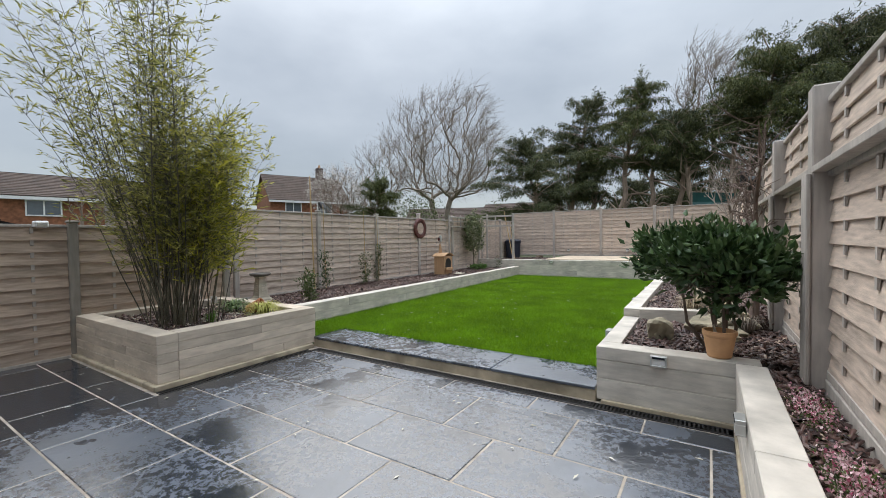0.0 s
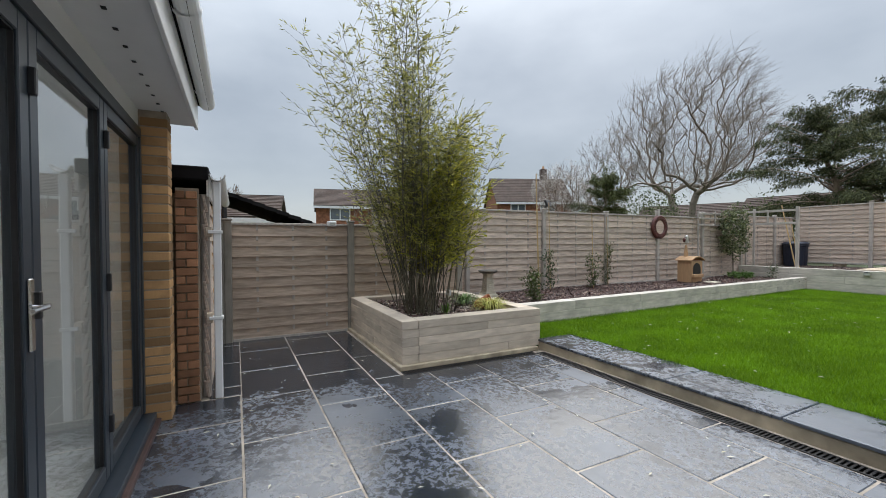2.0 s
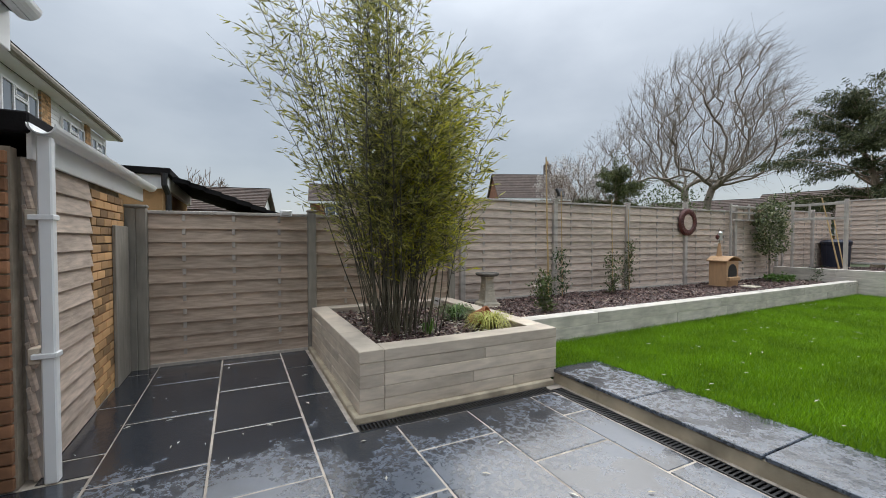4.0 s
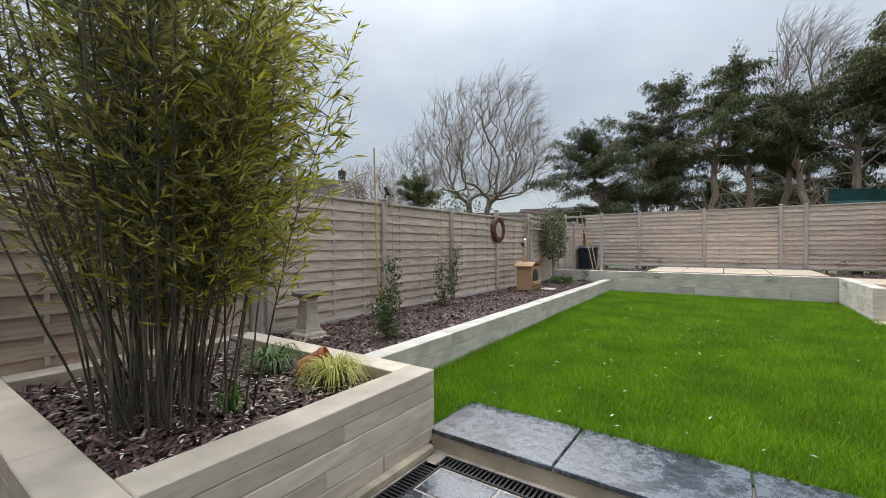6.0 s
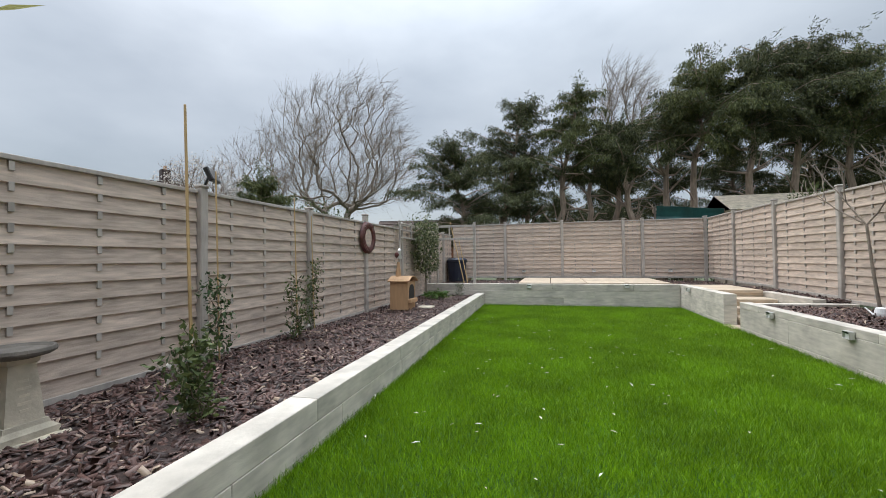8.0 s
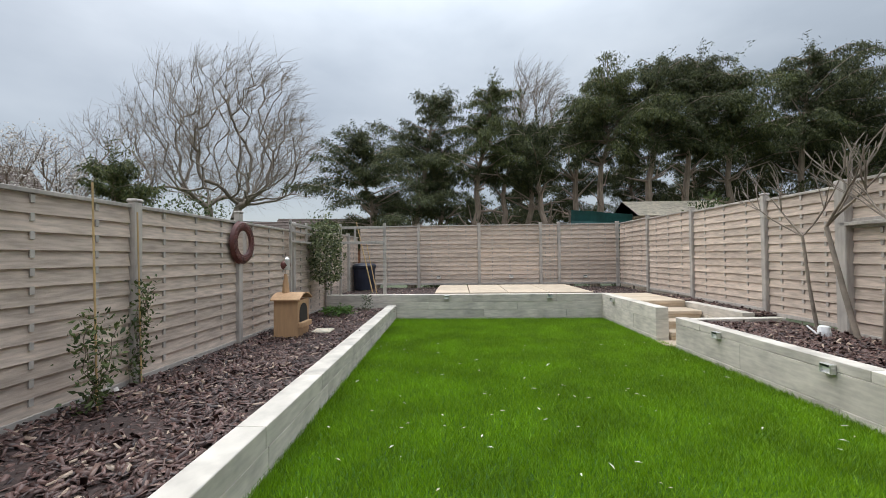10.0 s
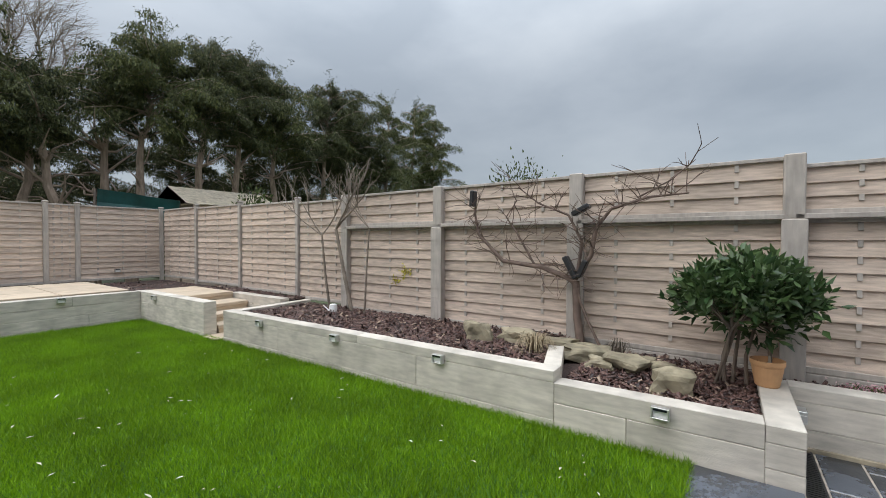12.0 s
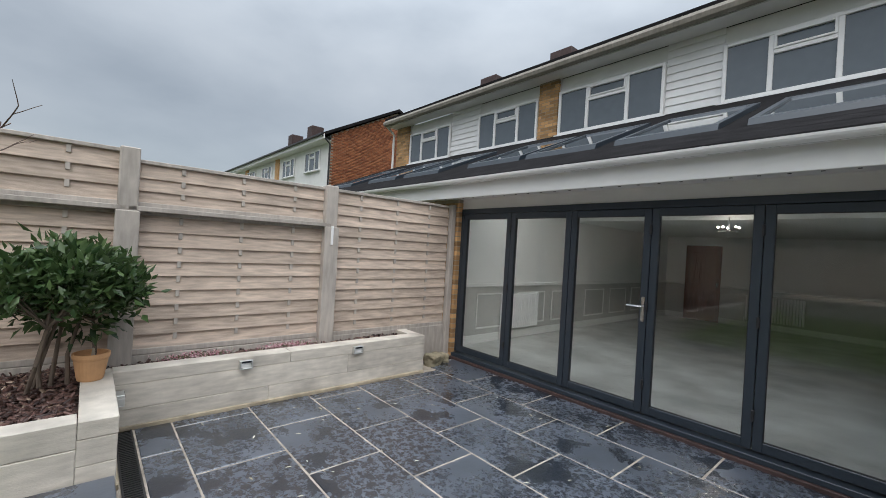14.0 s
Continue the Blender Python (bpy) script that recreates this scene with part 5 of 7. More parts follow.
def dome_tree(name, x, y, z, stems, centre, radii, n, seed, label, mat, twigs=7, twig=0.8, wind=(0.3, 0.15, 0.1), rmin=0.006, thick=0.0105, low=-0.55):
    """A bare tree: forked stems, limbs reaching for points in a dome, fine windblown twigs at the ends."""
    q = np.random.default_rng(seed)
    t = thing(name, x, y, z, label, "tree")
    pts, par = [np.array((x, y, z), float)], [-1]
    for top in stems:
        at_, p0, p1 = 0, np.array((x, y, z), float), np.array(top, float)
        for k in range(1, 9):
            w = k / 8
            pts.append(p0 + (p1 - p0) * w + q.normal(0, 0.07, 3) * (w < 1) + np.array((0, 0, 0.25 * math.sin(w * math.pi))))
            par.append(at_)
            at_ = len(pts) - 1
    c = q.normal(size=(n, 3))
    c /= np.linalg.norm(c, axis=1, keepdims=True)
    c *= q.uniform(0.25, 1.0, (n, 1)) ** 0.55 * (1 + 0.10 * np.sin(c[:, :1] * 5 + seed) + 0.08 * np.cos(c[:, 2:] * 7))
    c = c[c[:, 2] > low] * radii + centre
    c = c[np.argsort(np.linalg.norm(c - np.array(stems[0]), axis=1))]
    hub = np.mean(np.array(stems, float), 0)
    for g in c:
        arr = np.array(pts[3:])
        d = np.linalg.norm(arr - g, axis=1) + 1.2 * np.maximum(arr[:, 2] - g[2] + 0.7, 0) + 0.25 * np.linalg.norm((arr - hub)[:, :2], axis=1)
        i = int(np.argmin(d)) + 3
        p0, at_ = pts[i], i
        ln = np.linalg.norm(g - p0)
        steps = max(2, int(ln / 0.45))
        for k in range(1, steps + 1):
            w = k / steps
            pts.append(p0 + (g - p0) * w + np.array((0, 0, 0.07 * ln * math.sin(w * math.pi) * (-1 if g[2] > p0[2] else 1))) + q.normal(0, 0.014 * ln, 3) * (w < 1))
            par.append(at_)
            at_ = len(pts) - 1
    m = len(pts)
    load = np.zeros(m)
    kids = np.zeros(m, int)
    for i in range(m - 1, 0, -1):
        if not kids[i]:
            load[i] = 1.0
        load[par[i]] += load[i]
        kids[par[i]] += 1
    rad = np.maximum(thick * load ** 0.5, rmin)
    segs = [(pts[par[i]], pts[i], min(rad[par[i]], rad[i] * 1.5), rad[i]) for i in range(1, m)]
    big = [s_ for s_ in segs if s_[3] > 0.055]
    fine = [s_ for s_ in segs if s_[3] <= 0.055]
    mid_ = np.array(centre)
    for i in range(12, m):
        for _ in range(twigs if not kids[i] else 1):
            d = (pts[i] - mid_) / np.array(radii) * 0.5 + q.normal(0, 0.5, 3) + np.array(wind) + np.array((0, 0, 0.25))
            d /= np.linalg.norm(d)
            e1 = pts[i] + d * twig * q.uniform(0.25, 0.7)
            e2 = e1 + (d + np.array(wind) * 0.9 + q.normal(0, 0.25, 3)) * twig * q.uniform(0.2, 0.55)
            fine += [(pts[i], e1, rmin, rmin * 0.8), (e1, e2, rmin * 0.8, rmin * 0.5)]
    v, f = prisms(big, 7)
    raw("trunk", v, f, mat, t, True)
    v, f = prisms(fine, 4)
    tagged(raw("branching", v, f, mat, t), kind="stuff")
    return t


dome_tree("bare_tree", -16.3, 25.7, 0, ((-17.2, 25.6, 4.8), (-15.4, 25.9, 5.4)), (-16.2, 25.7, 7.3), (4.6, 4.2, 4.6), 850, 5, "large bare winter tree with fine twigs blown sideways", M_TWIGPALE, 10, 1.1, (0.3, 0.15, 0.1), 0.005, 0.0135)
dome_tree("bare_tree", -20.9, 24.2, 0, ((-21.2, 24.1, 3.4), (-20.4, 24.4, 3.8)), (-20.9, 24.2, 5.4), (2.6, 2.2, 3.4), 240, 6, "slender bare tree with thin pale twigs", M_TWIG, 4, 0.9, (0.2, 0.1, 0.2), 0.006, 0.009)
dome_tree("bare_tree", 0.0, 27.0, 0, ((-0.3, 27.0, 6.0), (0.4, 27.0, 6.4)), (0.2, 27.0, 9.0), (1.7, 1.5, 3.0), 300, 9, "pale bare birch behind the conifers", M_BARKPALE, 6, 0.8, (0.5, 0.1, 0.3), 0.006, 0.009)
tq = dome_tree("blossom_tree", -17.6, 17.0, 0, ((-17.9, 17.0, 2.6), (-17.3, 17.1, 2.8)), (-17.6, 17.0, 4.1), (1.9, 1.7, 1.5), 160, 11, "small tree in pale pinkish blossom", M_TWIG, 4, 0.5, (0.1, 0.05, 0.1), 0.006, 0.010)
qt = np.random.default_rng(11)
tp = qt.normal(size=(300, 3))
tp = tp / np.linalg.norm(tp, axis=1, keepdims=True) * qt.uniform(0.5, 1.08, (300, 1)) * [1.9, 1.7, 1.5] + [-17.6, 17.0, 4.15]
tp = np.repeat(tp, 16, 0) + qt.normal(0, 0.11, (4800, 3))
crown("blossom", tq, tp, qt.normal(size=tp.shape), qt.uniform(0.03, 0.085, len(tp)), 0.8, M_BLOSSOM)
conifer(-15.6, 17.9, 5.0, 1.3, 0.05, 91, "small green conifer beyond the fence", M_CONIFER2, 0, 1.6, 1.0)
bush("shrub", -14.6, 19.6, 0, 2.4, 1.3, 2.1, 5000, 0.12, 21, "evergreen shrub with white flowers beyond the fence", M_SHRUBLEAF)
bush("shrub", -10.2, 22.0, 0, 1.4, 1.2, 1.6, 4000, 0.12, 22, "rounded green shrub beyond the fence", M_SHRUBLEAF)
bush("shrub", -4.8, 20.5, 0, 1.3, 0.8, 1.45, 3500, 0.12, 23, "pale grey-green shrub behind the end fence", M_SHRUBLEAF)
bush("shrub", -2.6, 20.4, 0, 1.4, 0.8, 1.35, 3500, 0.12, 24, "pale grey-green shrub behind the end fence", M_SHRUBLEAF)
bush("shrub", 3.4, 17.2, 0.6, 0.7, 0.6, 1.35, 2000, 0.13, 25, "yellow-green shrub beside the neighbour's shed", M_SHRUBLEAF)
bush("shrub", 11.0, 11.3, 0, 1.5, 1.4, 2.35, 5000, 0.14, 26, "green bushy treetop beyond the neighbour fence", M_SHRUBLEAF)
for i, (x, y) in enumerate(((-27.7, -2.6), (-26, -0.6), (-28, 8.5), (22, 1.0), (25, -2.0))):
    bare_tree("bare_tree", x, y, 0, 6.2, 0.14, 30 + i, "small bare tree in a distant garden", M_TWIG, depth=5, spread=0.5, kids=(2, 3), rmin=0.012)

# ---- bamboo ----
M_BAMBOO = leaf_material("bamboo_leaves", (0.075, 0.09, 0.020), (0.55, 0.52, 0.16), 0.42, 0.48)
bam = thing("bamboo", -5.6, 3.0, 0.42, "tall fanning bamboo clump with dark canes and narrow olive leaves", "bamboo")
rb_ = random.Random(12)
qb = np.random.default_rng(12)
canes, olive, young = [], [], []
# fans of canes: count, base spread, lean, heights, share of young leaves
FANS = ((18, (-5.42, 2.72, 0.30, 0.16), (-0.02, -0.22, 0.07, 0.12), (2.7, 4.0), 0.0), (18, (-5.35, 2.75, 0.34, 0.18), (0.05, -0.07, 0.06, 0.06), (3.5, 4.9), 0.0),
        (28, (-5.36, 2.85, 0.38, 0.24), (0.03, 0.0, 0.08, 0.08), (2.0, 3.0), 0.15), (30, (-5.28, 3.02, 0.34, 0.18), (0.06, 0.13, 0.07, 0.07), (1.7, 2.6), 0.62))
for n_, (cx_, cy_, sx_, sy_), (lx, ly, wx, wy), (h0, h1), fresh in FANS:
    for k in range(n_):
        p = np.array((cx_ + rb_.uniform(-sx_, sx_), cy_ + rb_.uniform(-sy_, sy_), 0.42))
        H = rb_.uniform(h0, h1)
        d = np.array((lx + rb_.gauss(0, wx) + (p[0] - cx_) * 0.22, ly + rb_.gauss(0, wy) + (p[1] - cy_) * 0.22, 1.0))
        d /= np.linalg.norm(d)
        r = rb_.uniform(0.005, 0.0095)
        n = 16
        first = rb_.uniform(0.14, 0.32)
        for s in range(n):
            d = d + np.array((rb_.gauss(0, 0.022) + d[0] * 0.018, rb_.gauss(0, 0.022) + d[1] * 0.018, -0.004 * s * (1 if s > 9 else 0)))
            d /= np.linalg.norm(d)
            q = p + d * H / n
            canes.append((p, q, r * (1 - s / n * 0.75), r * (1 - (s + 1) / n * 0.75)))
            u = s / n
            if u > first:
                for b in range(4 if H > 3.3 else 5):
                    a = rb_.uniform(0, math.tau)
                    L = rb_.uniform(0.10, 0.38) * (1.12 - 0.45 * u)
                    e = q + np.array((math.cos(a) * L, math.sin(a) * L, 0)) + d * rb_.uniform(0.2, 1.1) * L
                    canes.append((q, e, 0.0022, 0.001))
                    for m in range(7 if H > 2.7 else 10):
                        w = rb_.uniform(0.25, 1.1)
                        dirn = (e - q) / L + qb.normal(0, 0.45, 3) + np.array((0, 0, -0.25))
                        row = (q + (e - q) * w, dirn, rb_.uniform(0.045, 0.105))
                        (young if rb_.random() < fresh else olive).append(row)
            p = q
v, f = prisms(canes, 5)
tagged(raw("cane_clump", v, f, M_CANE, bam), "dark slender canes", kind="stuff")
M_BAMBOOY = leaf_material("yellow_bamboo_leaves", (0.20, 0.23, 0.02), (0.66, 0.60, 0.08), 0.45, 0.48)
for nm, rows_, mt in (("leaves", olive, M_BAMBOO), ("young_leaves", young, M_BAMBOOY)):
    crown(nm, bam, np.array([a for a, _, _ in rows_]), np.array([b for _, b, _ in rows_]), np.array([c for _, _, c in rows_]), 0.16, mt, 0.2)

# ---- plants in the beds ----
M_BAY = leaf_material("bay_leaves", (0.020, 0.048, 0.016), (0.095, 0.15, 0.055), 0.3, 0.12)


def bay(x, y, z):
    t = thing("bay_shrub", x, y, z, "rounded evergreen bay shrub on several bare stems", "shrub")
    rnd = random.Random(3)
    segs, tips = [], []
    for dx, dy, tx, ty in ((0.1, 0.05, -0.02, 0.3), (0.14, 0.1, 0.02, 0.18), (0.0, 0.12, -0.25, 0.35), (0.2, -0.1, 0.15, -0.2), (0.16, -0.2, 0.1, -0.38), (0.22, 0.0, 0.15, 0.05)):
        p = np.array((x + dx * 0.6, y + dy, z))
        e = np.array((x + tx * 0.8, y - 0.06 + ty * (0.22 if ty > 0 else 0.45), z + 0.52))
        m_ = (p + e) / 2 + np.array((rnd.gauss(0, 0.03), rnd.gauss(0, 0.03), 0))
        segs += [(p, m_, 0.017, 0.014), (m_, e, 0.014, 0.011)]
        for _ in range(6):
            nd = np.array((rnd.gauss(0, 0.6), rnd.gauss(0, 0.5), 0.6))
            grow(rnd, e, nd / np.linalg.norm(nd), 0.235, 0.010, 2, segs, tips, 0.65, 0.16, (3, 4), (0, 0, 0), 0.75, 2, 0.003)
    v, f = prisms(segs, 6)
    raw("stem_work", v, f, M_BARK, t)
    q = np.random.default_rng(5)
    c = np.array([p for p, _ in tips])
    d = np.array([w for _, w in tips])
    c = np.repeat(c, 22, 0) + q.normal(0, 0.05, (len(c) * 22, 3))
    d = np.repeat(d, 22, 0) + q.normal(0, 0.7, c.shape)
    crown("leaves", t, c, d, q.uniform(0.06, 0.115, len(c)), 0.42, M_BAY)
    return t


bay(0.18, 4.5, 0.44)

# espaliered bare trees against the neighbour fence
apple = thing("bare_fruit_tree", 0.54, 9.5, 0.5, "leafless young fruit tree with forked pale stems", "tree")
rnd = random.Random(8)
segs, tips = [], []
for y0, y1, hz, r in ((9.95, 10.1, 1.75, 0.022), (9.42, 9.75, 1.85, 0.032), (9.15, 9.0, 1.85, 0.016)):
    p = np.array((0.54, y0, 0.5))
    m_ = np.array((0.52, (y0 + y1) / 2 + rnd.gauss(0, 0.04), 1.1))
    e = np.array((0.50, y1, hz))
    segs += [(p, m_, r, r * 0.9), (m_, e, r * 0.9, r * 0.75)]
    for k in range(3):
        nd = np.array((rnd.gauss(-0.15, 0.2), rnd.choice((-1, 1)) * rnd.uniform(0.4, 1.0), 0.75))
        grow(rnd, e, nd / np.linalg.norm(nd), 0.6, r * 0.55, 2, segs, tips, 0.45, 0.3, (2, 3), (0, 0, 0), 0.7, 3, 0.004)
v, f = prisms(segs, 6)
raw("stem_work", v, f, M_BARKPALE, apple)

vine = thing("bare_climber", 0.62, 5.9, 0.5, "leafless twisted climber tied to the fence", "climber")
rnd = random.Random(19)
segs, tips = [], []


def limb(pts, r0, r1, twigs=0):
    for k, (a, b) in enumerate(zip(pts, pts[1:])):
        ra = r0 + (r1 - r0) * k / (len(pts) - 1)
        rb2 = r0 + (r1 - r0) * (k + 1) / (len(pts) - 1)
        segs.append((np.array(a), np.array(b), ra, rb2))
        for _ in range(twigs):
            w = rnd.random()
            p = np.array(a) * (1 - w) + np.array(b) * w
            nd = np.array((rnd.gauss(-0.25, 0.3), rnd.gauss(0.2, 0.8), rnd.gauss(0.25, 0.6)))
            grow(rnd, p, nd / np.linalg.norm(nd), rnd.uniform(0.12, 0.32), 0.006, 1, segs, tips, 0.5, 0.05, (1, 3), (0, 0, 0), 0.7, 3, 0.0022)


limb([(0.57, 5.85, 0.5), (0.59, 5.9, 0.85), (0.60, 5.92, 1.22)], 0.05, 0.042)
limb([(0.54, 5.62, 0.5), (0.55, 5.75, 0.75), (0.57, 5.86, 1.0), (0.58, 5.93, 1.3)], 0.016, 0.014)
limb([(0.60, 5.92, 1.22), (0.57, 6.3, 1.36), (0.57, 6.8, 1.42), (0.58, 7.15, 1.75), (0.62, 7.22, 2.0), (0.64, 7.22, 2.25)], 0.034, 0.012, 8)
limb([(0.60, 5.92, 1.25), (0.57, 5.75, 1.5), (0.57, 5.7, 1.8), (0.58, 5.55, 2.0), (0.57, 5.2, 2.1), (0.56, 4.85, 2.12)], 0.03, 0.009, 8)
limb([(0.60, 5.9, 1.3), (0.58, 5.85, 1.65), (0.58, 6.0, 1.95), (0.57, 6.35, 2.1), (0.57, 6.6, 2.3)], 0.022, 0.007, 8)
limb([(0.57, 6.4, 1.4), (0.55, 6.6, 1.75), (0.56, 6.75, 1.95), (0.55, 6.6, 2.15)], 0.016, 0.005, 5)
limb([(0.57, 5.3, 2.1), (0.54, 5.0, 2.25), (0.52, 4.8, 2.42)], 0.010, 0.004, 3)
v, f = prisms(segs, 5)
M_VINE = material("reddish_vine_bark", (0.15, 0.105, 0.085), 0.85, var=0.3, scale=9, bump=0.3)
raw("stem_work", v, f, M_VINE, vine)
for y, z, ln, tilt in ((5.97, 1.37, 0.27, -28), (5.84, 1.36, 0.2, 24), (5.86, 2.0, 0.2, 62), (7.22, 2.2, 0.2, 4)):
    tb = box(-0.055, -0.028, -ln / 2, 0.055, 0.028, ln / 2, 0.01)
    bmesh.ops.transform(tb, verts=tb.verts, matrix=pose(0.57, y, z, tilt, 0, 0))
    part("tie", tb, M_BLACK, vine, "black rubber tie")


def young_plant(x, y, z, h, seed, label, cane=0.0, n=260, mat=None, white=0):
    t = thing("young_climber", x, y, z, label, "plant", "young climbers in the side bed")
    rnd = random.Random(seed)
    segs, tips = [], []
    for k in range(4):
        p = np.array((x + rnd.gauss(0, 0.04), y + rnd.gauss(0, 0.04), z))
        for s in range(6):
            q = p + np.array((rnd.gauss(0, 0.03), rnd.gauss(0, 0.03), h / 6 * rnd.uniform(0.7, 1.0)))
            segs.append((p, q, 0.004, 0.003))
            tips.append(q)
            p = q
    v, f = prisms(segs, 4)
    tagged(raw("stem_cluster", v, f, M_TWIG, t), kind="stuff")
    q = np.random.default_rng(seed)
    c = np.repeat(np.array(tips), max(n // len(tips), 3), 0)
    c = c + q.normal(0, 0.05, c.shape)
    crown("leaves", t, c, q.normal(size=c.shape), q.uniform(0.03, 0.07, len(c)), 0.45, mat or M_SHRUBLEAF)
    if white:
        c = np.array(tips)[q.integers(0, len(tips), white)] + q.normal(0, 0.05, (white, 3))
        tagged(crown("flowers", t, c, q.normal(size=c.shape), q.uniform(0.03, 0.05, white), 0.9, M_BLOSSOM), kind="stuff")
    if cane:
        part("cane", tube([(x, y + 0.03, z), (x - 0.03, y + 0.01, z + cane)], [0.008, 0.007], 6), M_STICK, t, "thin bamboo support cane")
    return t


young_plant(-5.85, 5.22, 0.38, 0.55, 1, "small leafy climber with white flowers in bark mulch", 0, 700, None, 14)
young_plant(-6.82, 6.45, 0.38, 0.85, 2, "slender dark-leaved climber on a cane", 1.85, 380, M_BAY)
young_plant(-6.74, 7.6, 0.38, 0.75, 3, "slender climber with white flowers on a cane", 1.75, 420, None, 8)
young_plant(-6.95, 8.3, 0.38, 1.0, 4, "slender leafy climber on a cane", 1.6, 380)
young_plant(-6.0, 13.4, 0.38, 0.4, 5, "small dark-leaved plant in bark mulch", 0, 120, M_BAY)
bush("leafy_clump", -6.4, 12.7, 0.37, 0.32, 0.25, 0.1, 500, 0.07, 55, "low bright green leafy clump in bark mulch", leaf_material("fresh_leaves", (0.05, 0.11, 0.02), (0.14, 0.24, 0.05), 0.5, 0.2), stems=2)
M_VARIEG = leaf_material("variegated_leaves", (0.03, 0.055, 0.02), (0.30, 0.32, 0.16), 0.4, 0.15)
sh = thing("small_evergreen", -6.75, 13.05, 0.38, "small upright evergreen with cream-edged leaves", "tree")
part("trunk", tube([(-6.75, 13.05, 0.38), (-6.76, 13.03, 1.0), (-6.74, 13.06, 1.6)], [0.022, 0.018, 0.012], 7), M_BARKPALE, sh)
q = np.random.default_rng(77)
c = q.normal(size=(2600, 3))
c /= np.linalg.norm(c, axis=1, keepdims=True)
c *= q.uniform(0.3, 1, (2600, 1)) ** 0.5
lump = 1 + 0.25 * np.sin(c[:, 0:1] * 7 + 1) * np.cos(c[:, 2:3] * 6)
c = c * [0.36, 0.42, 0.72] * lump + [-6.75, 13.05, 1.65]
crown("leaves", sh, c, q.normal(size=c.shape), q.uniform(0.05, 0.09, 2600), 0.5, M_VARIEG)


def tuft(name, x, y, z, r, n, label, mat, width=0.05, h=0.3):
    t = thing(name, x, y, z, label, "plant")
    q = np.random.default_rng(int(abs(x * 100)))
    bl, fc = [], []
    for k in range(n):
        a, ln = q.uniform(0, math.tau), q.uniform(0.5, 1.0) * r
        w = 0.004 + width * 0.05
        s0 = np.array((x + math.cos(a) * 0.03, y + math.sin(a) * 0.03, z))
        sd = np.array((-math.sin(a), math.cos(a), 0)) * w
        hh = h * q.uniform(0.6, 1.1)
        pts = [s0 + np.array((math.cos(a) * ln * u, math.sin(a) * ln * u, hh * (4 * u * (1 - u) * 0.8 + 0.2 * u))) for u in (0, 0.35, 0.7, 1.0)]
        b0 = len(bl)
        for i, p in enumerate(pts):
            ww = sd * (1 - i / 3.2)
            bl += [p - ww, p + ww]
        for i in range(3):
            fc.append((b0 + 2 * i, b0 + 2 * i + 1, b0 + 2 * i + 3, b0 + 2 * i + 2))
    raw("foliage", np.array(bl), np.array(fc), mat, t)
    return t


tuft("ornamental_grass", -4.95, 3.76, 0.44, 0.31, 280, "yellow-green striped ornamental grass tuft", leaf_material("yellow_grass", (0.28, 0.30, 0.05), (0.62, 0.58, 0.16), 0.5, 0.2), 0.03, 0.2)
tuft("leafy_tuft", -5.60, 3.70, 0.45, 0.30, 120, "green strappy plant tuft in bark mulch", leaf_material("strap_leaves", (0.04, 0.09, 0.02), (0.16, 0.24, 0.06), 0.45, 0.2), 0.12, 0.18)
tuft("leafy_tuft", -5.05, 3.1, 0.45, 0.10, 22, "small green shoots in bark mulch", leaf_material("shoot_leaves", (0.06, 0.14, 0.02), (0.16, 0.30, 0.05), 0.45, 0.2), 0.1, 0.16)
tuft("dry_tuft", 0.0, 6.15, 0.52, 0.26, 160, "dry straw-coloured plant tuft", leaf_material("dry_stalks", (0.20, 0.15, 0.09), (0.42, 0.34, 0.22), 0.7, 0.1), 0.02, 0.22)
tuft("dry_tuft", 0.5, 5.45, 0.48, 0.16, 90, "greyish dead plant tuft by the rocks", leaf_material("grey_stalks", (0.09, 0.075, 0.06), (0.22, 0.18, 0.14), 0.7, 0.1), 0.02, 0.2)
for x, y in ((0.66, 3.45), (0.66, 2.6)):
    t = thing("heather", x, y, 0.42, "low heather cushion in pink and white flower", "plant", "heathers in the narrow bed")
    q = np.random.default_rng(int(y * 10))
    c = q.normal(size=(900, 3)) * [0.045, 0.13, 0.02] + [x, y, 0.46]
    crown("leaves", t, c, q.normal(size=c.shape) + [0, 0, 0.6], q.uniform(0.02, 0.035, 900), 0.3, M_SHRUBLEAF)
    c = q.normal(size=(800, 3)) * [0.045, 0.13, 0.018] + [x, y, 0.48]
    tagged(crown("flower_cover", t, c, q.normal(size=c.shape) + [0, 0, 0.6], q.uniform(0.012, 0.022, 800), 0.8, leaf_material("heather_flowers", (0.42, 0.08, 0.16), (0.85, 0.70, 0.70), 0.6, 0.2)), kind="stuff")


def rock(x, y, z, sx, sy, sz, seed, rz=0.0, label="weathered buff rock with lichen lying in bark mulch"):
    b = bmesh.new()
    bmesh.ops.create_icosphere(b, subdivisions=3, radius=1.0)
    for v in b.verts:
        n = noise.noise(v.co * 1.1 + Vector((seed * 7.3, seed, 0))) * 0.45 + noise.noise(v.co * 3 + Vector((seed, 0, 0))) * 0.12
        c = v.co.copy()
        for k in range(3):
            c[k] = max(-0.72, min(0.72, c[k])) / 0.72
        v.co = c * (0.88 + n)
    bmesh.ops.transform(b, verts=b.verts, matrix=pose(x, y, z + sz * 0.75, 0, 0, rz) @ Matrix.Diagonal((sx, sy, sz, 1)))
    return solo("rock", b, M_ROCK, label, "rock", "rocks in the border")


